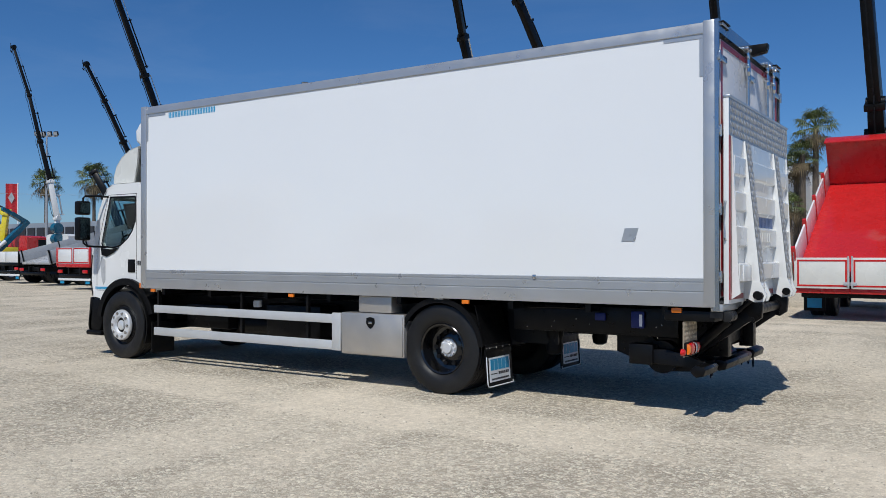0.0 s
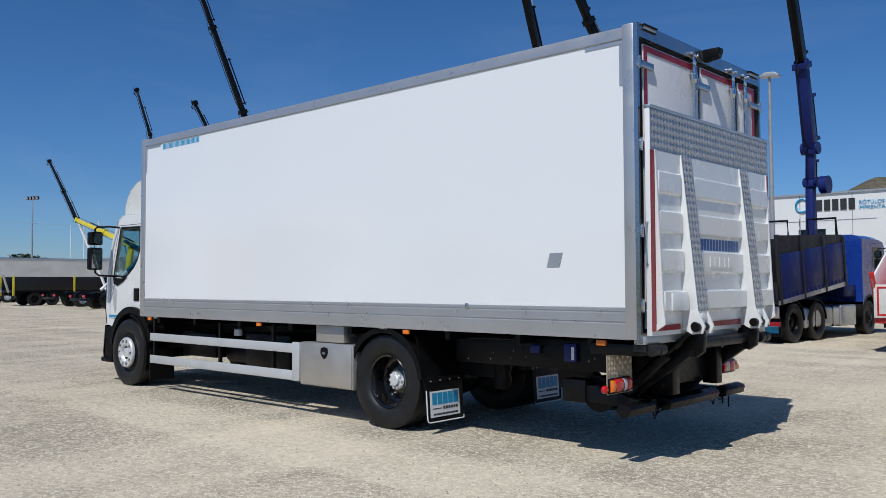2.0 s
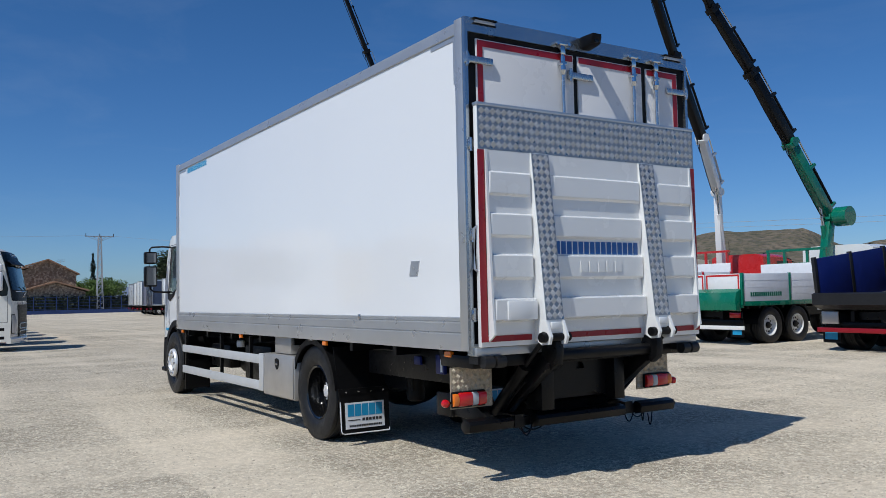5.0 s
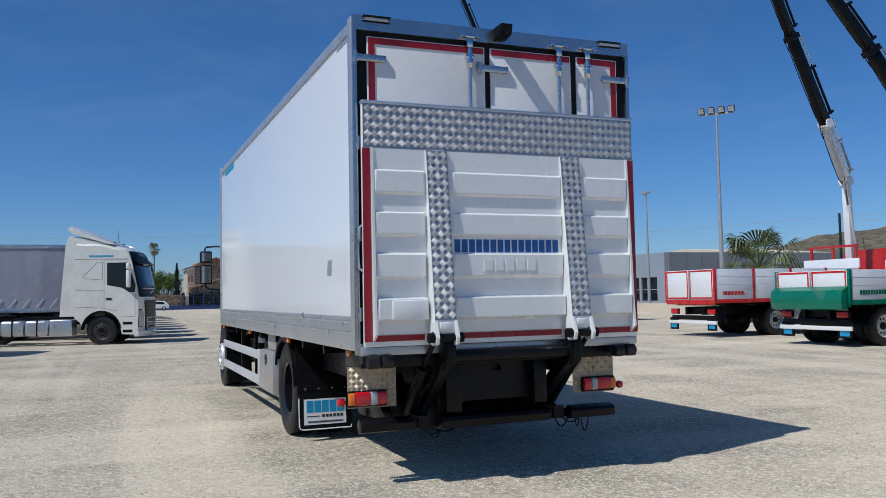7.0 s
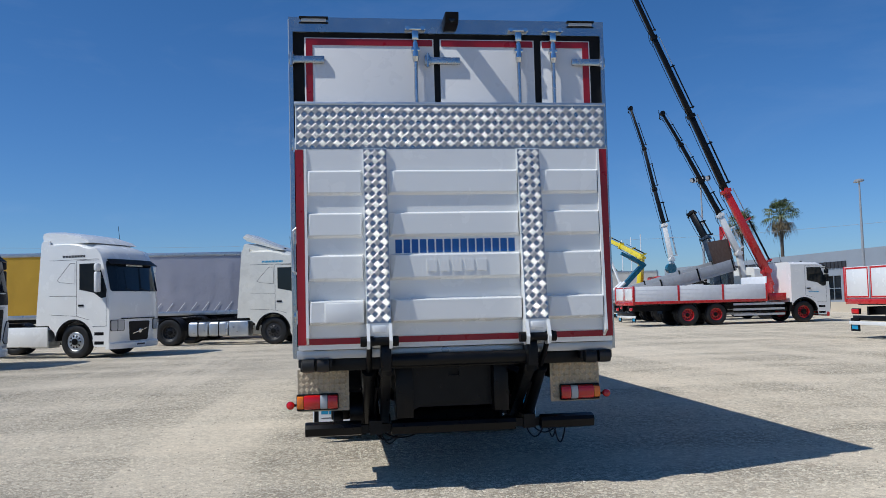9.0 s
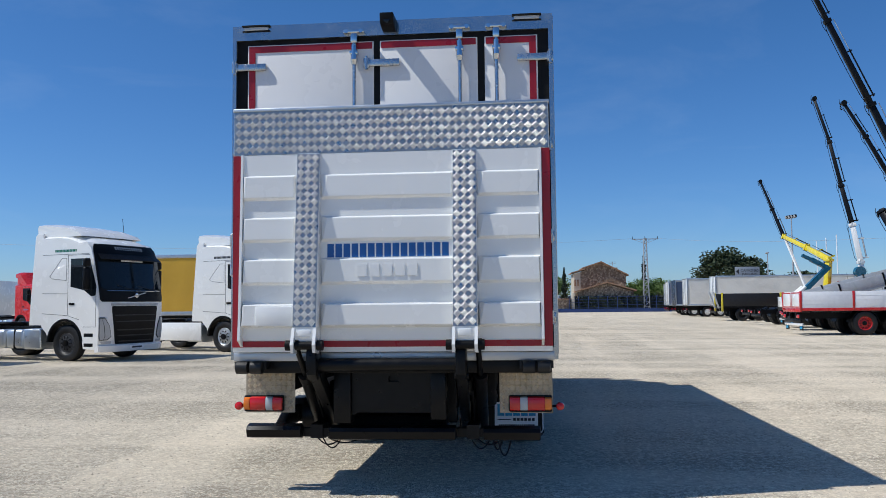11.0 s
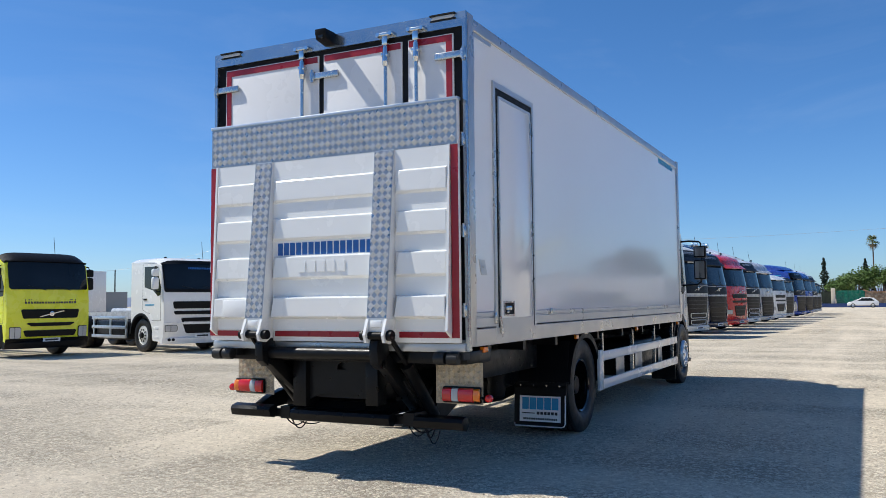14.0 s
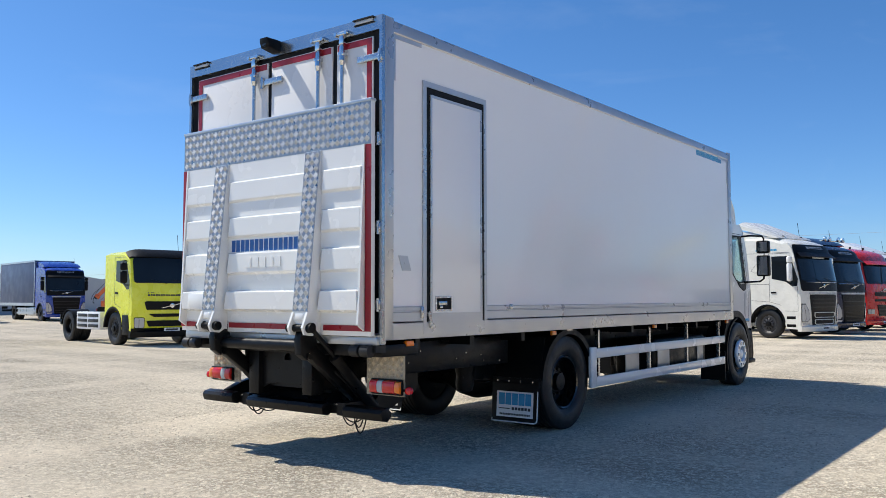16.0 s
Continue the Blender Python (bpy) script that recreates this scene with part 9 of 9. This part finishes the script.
# parking sign on a board
S = thing("parking_sign", pose(-131.0, 45.4, 0, 0, 0, 8), "grey roadside sign board with an arrow", "sign")
bm = B()
box(bm, -0.06, 0.06, -1.95, 1.95, 5.45, 7.0, 0.02)
part("board", bm, M_CLAD, S)
for y in (-1.6, 1.6):
    bm = B()
    cyl(bm, (-0.1, y, -0.1), (-0.1, y, 5.6), 0.08, seg=8)
    part("post", bm, M_GALV, S)
text_mesh("lettering", "CAMIONES", 0.58, M_DARK_TEXT, S, pose(0.065, 0.35, 6.22, 90, 0, 90))
text_mesh("lettering", "PARKING", 0.58, M_DARK_TEXT, S, pose(0.065, 0.35, 5.62, 90, 0, 90))
bm = B()
prism(bm, [(-1.85, 6.25), (-1.35, 6.65), (-1.35, 5.85)], "x", 0.062, 0.08)
part("arrow", bm, M_DARK_TEXT, S, smooth=0)

# dealer's hall: pale front with glazing, grey flank
D = thing("showroom", pose(0, 0, 0), "pale grey showroom hall with a glazed front", "building")
bm = B()
holes = []
for k in range(16):
    x0 = -124 + k * 3.3
    holes.append([(x0, 0.5), (x0 + 2.9, 0.5), (x0 + 2.9, 3.1), (x0, 3.1)])
plate(bm, [(-126, 0), (-70.2, 0), (-70.2, 5.7), (-126, 5.7)], holes, "y", 62.0, 62.4)
part("wall", bm, M_CLAD, D, "pale grey panel front", smooth=0)
bm = B()
box(bm, -70.4, -70.0, 62.41, 90, 0, 5.7)
for i in range(14):
    box(bm, -69.999, -69.96, 62.6 + i * 2.0, 62.68 + i * 2.0, 0, 5.7)
pieces("flank_wall", bm, M_CLAD_DARK, D, "grey ribbed flank", smooth=0)
bm = B()
box(bm, -126, -70.4, 62.41, 90, 5.4, 5.6)
part("roof", bm, M_CLAD_DARK, D, smooth=0)
for k in range(16):
    x0 = -124 + k * 3.3
    w = put("window", None, D)
    bm = B()
    box(bm, x0 + 0.04, x0 + 2.86, 62.15, 62.19, 0.54, 3.06)
    part("pane", bm, M_DARK_GLASS, w, smooth=0)
    bm = B()
    box(bm, x0 + 1.41, x0 + 1.49, 62.08, 62.25, 0.5, 3.1)
    box(bm, x0, x0 + 2.9, 62.08, 62.25, 1.7, 1.78)
    part("frame", bm, M_ALU, w, smooth=0)
bm = B()
word_bars(bm, -113, -89.5, 3.75, 5.1, 11, lambda u, z, d: (u, 61.99 - d, z), 0.15)
part("sign_letters", bm, M_DARK_TEXT, D, "large dark sign letter blocks", smooth=0)
bm = B()
word_bars(bm, -86, -77, 3.9, 4.6, 13, lambda u, z, d: (u, 61.99 - d, z), 0.1)
part("sign_letters", bm, M_DARK_TEXT, D, smooth=0)
bm = B()
prism(bm, [(-128, 5.0), (-84, 5.0), (-84, 6.2), (-106, 8.2), (-128, 6.2)], "y", 92, 110)
solid("rear_hall", bm, M_RENDER, "cream hall with a shallow pitched roof", "building", smooth=0)
# red banner on a pole and white flagpoles
F = thing("banner", pose(-155, 88, 0, 0, 0, 60), "tall red banner with a grey diamond emblem on a pole", "flag")
bm = B()
cyl(bm, (0, 0, 0), (0, 0, 15.2), 0.1, seg=8)
part("pole", bm, M_SIGN_WHITE, F)
bm = B()
n = 10
g = [[bm.verts.new((-0.08 - 2.0 * i / n, 0.08 * math.sin(i * 1.1), z)) for z in (9.2, 11.1, 13.0, 15.0)] for i in range(n + 1)]
for i in range(n):
    for k in range(3):
        bm.faces.new((g[i][k], g[i + 1][k], g[i + 1][k + 1], g[i][k + 1]))
part("cloth", bm, M_REDP, F)
bm = B()
prism(bm, [(-1.1, 11.2), (-1.65, 12.3), (-1.1, 13.4), (-0.55, 12.3)], "y", -0.16, -0.10)
part("emblem", bm, M_GREY, F, smooth=0)
for k in range(3):
    bm = B()
    cyl(bm, (-86.0 - k * 4.5, 43 + k * 0.5, 0), (-86.0 - k * 4.5, 43 + k * 0.5, 8.4), 0.07, 0.05, seg=8)
    solid("flagpole", bm, M_SIGN_WHITE, "bare white flagpole beside the road", "flagpole", "flagpoles")

# print works: white hall with lettering
P = thing("print_works", pose(0, 0, 0), "white industrial hall with blue lettering", "building")
bm = B()
wins = [[(-18.3, 2.2), (-16.6, 2.2), (-16.6, 5.0), (-18.3, 5.0)], [(-13.05, 1.6), (-12.3, 1.6), (-12.3, 5.3), (-13.05, 5.3)]]
plate(bm, [(-21.4, 0), (-10.2, 0), (-10.2, 7.2), (-21.4, 7.2)], wins, "y", 58.0, 58.4)
part("wall", bm, M_HALL, P, "white panel walls", smooth=0)
bm = B()
box(bm, -21.4, -21.0, 58.41, 85, 0, 7.2)
box(bm, -21.0, -10.2, 58.41, 85, 6.9, 7.1)
box(bm, -10.6, -10.2, 58.41, 85, 0, 6.89)
pieces("outer_wall", bm, M_HALL, P, smooth=0)
for a, b, c, d in ((-18.3, -16.6, 2.2, 5.0), (-13.05, -12.3, 1.6, 5.3)):
    w = put("window", None, P)
    bm = B()
    box(bm, a + 0.03, b - 0.03, 58.15, 58.2, c + 0.03, d - 0.03)
    part("pane", bm, M_DARK_GLASS, w, smooth=0)
    bm = B()
    box(bm, a - 0.08, b + 0.08, 57.95, 58.0, c - 0.1, c)
    part("sill", bm, M_CLAD, w, smooth=0)
bm = B()
for k in range(1, 4):
    box(bm, -21.4 + k * 3.2, -21.36 + k * 3.2, 57.985, 57.999, 0, 7.2)
box(bm, -21.4, -13.6, 57.98, 57.999, 5.5, 5.54)
box(bm, -21.5, -10.1, 57.9, 58.45, 7.2, 7.32)
pieces("panel_joint", bm, M_CLAD, P, smooth=0)
text_mesh("lettering", "RÓTULOS", 0.33, M_CYAN, P, pose(-13.85, 57.98, 6.44, 90, 0, 0))
text_mesh("lettering", "IMPRENTA", 0.33, M_CYAN, P, pose(-13.85, 57.98, 6.12, 90, 0, 0))
bm = B()
word_bars(bm, -17.7, -14.75, 6.15, 6.85, 6, lambda u, z, d: (u, 57.99 - d, z), 0.05)
part("sign_letters", bm, M_DARK_TEXT, P, smooth=0)
bm = B()
tube(bm, [(-18.0 + 0.42 * math.cos(a * 0.3), 57.95, 6.55 + 0.42 * math.sin(a * 0.3)) for a in range(19)], 0.07, 6)
part("sign_ring", bm, M_CYAN, P)
bm = B()
box(bm, -9.9, 30, 61, 80, 0, 6.9)
solid("cream_building", bm, M_RENDER, "cream rendered building behind palms", "building", smooth=0)
bm = B()
box(bm, -66, -30, 43.5, 43.8, 0, 0.7)
solid("low_wall", bm, M_RENDER, "low cream wall along the road", "wall", kind="structure", smooth=0)
# sheds past the fanned row
bm = B()
prism(bm, [(-44, 0), (-30, 0), (-30, 3.4), (-37, 4.4), (-44, 3.4)], "y", -78, -64)
solid("shed", bm, M_CLAD, "pale low shed with a shallow roof", "shed", smooth=0)
bm = B()
for k in range(3):
    box(bm, -75 + k * 18, -62 + k * 18, -80, -72, 0, 3.2 + k * 0.5)
solid("far_sheds", bm, M_CLAD_DARK, "grey far sheds beyond the yard", "shed", kind="stuff", smooth=0)
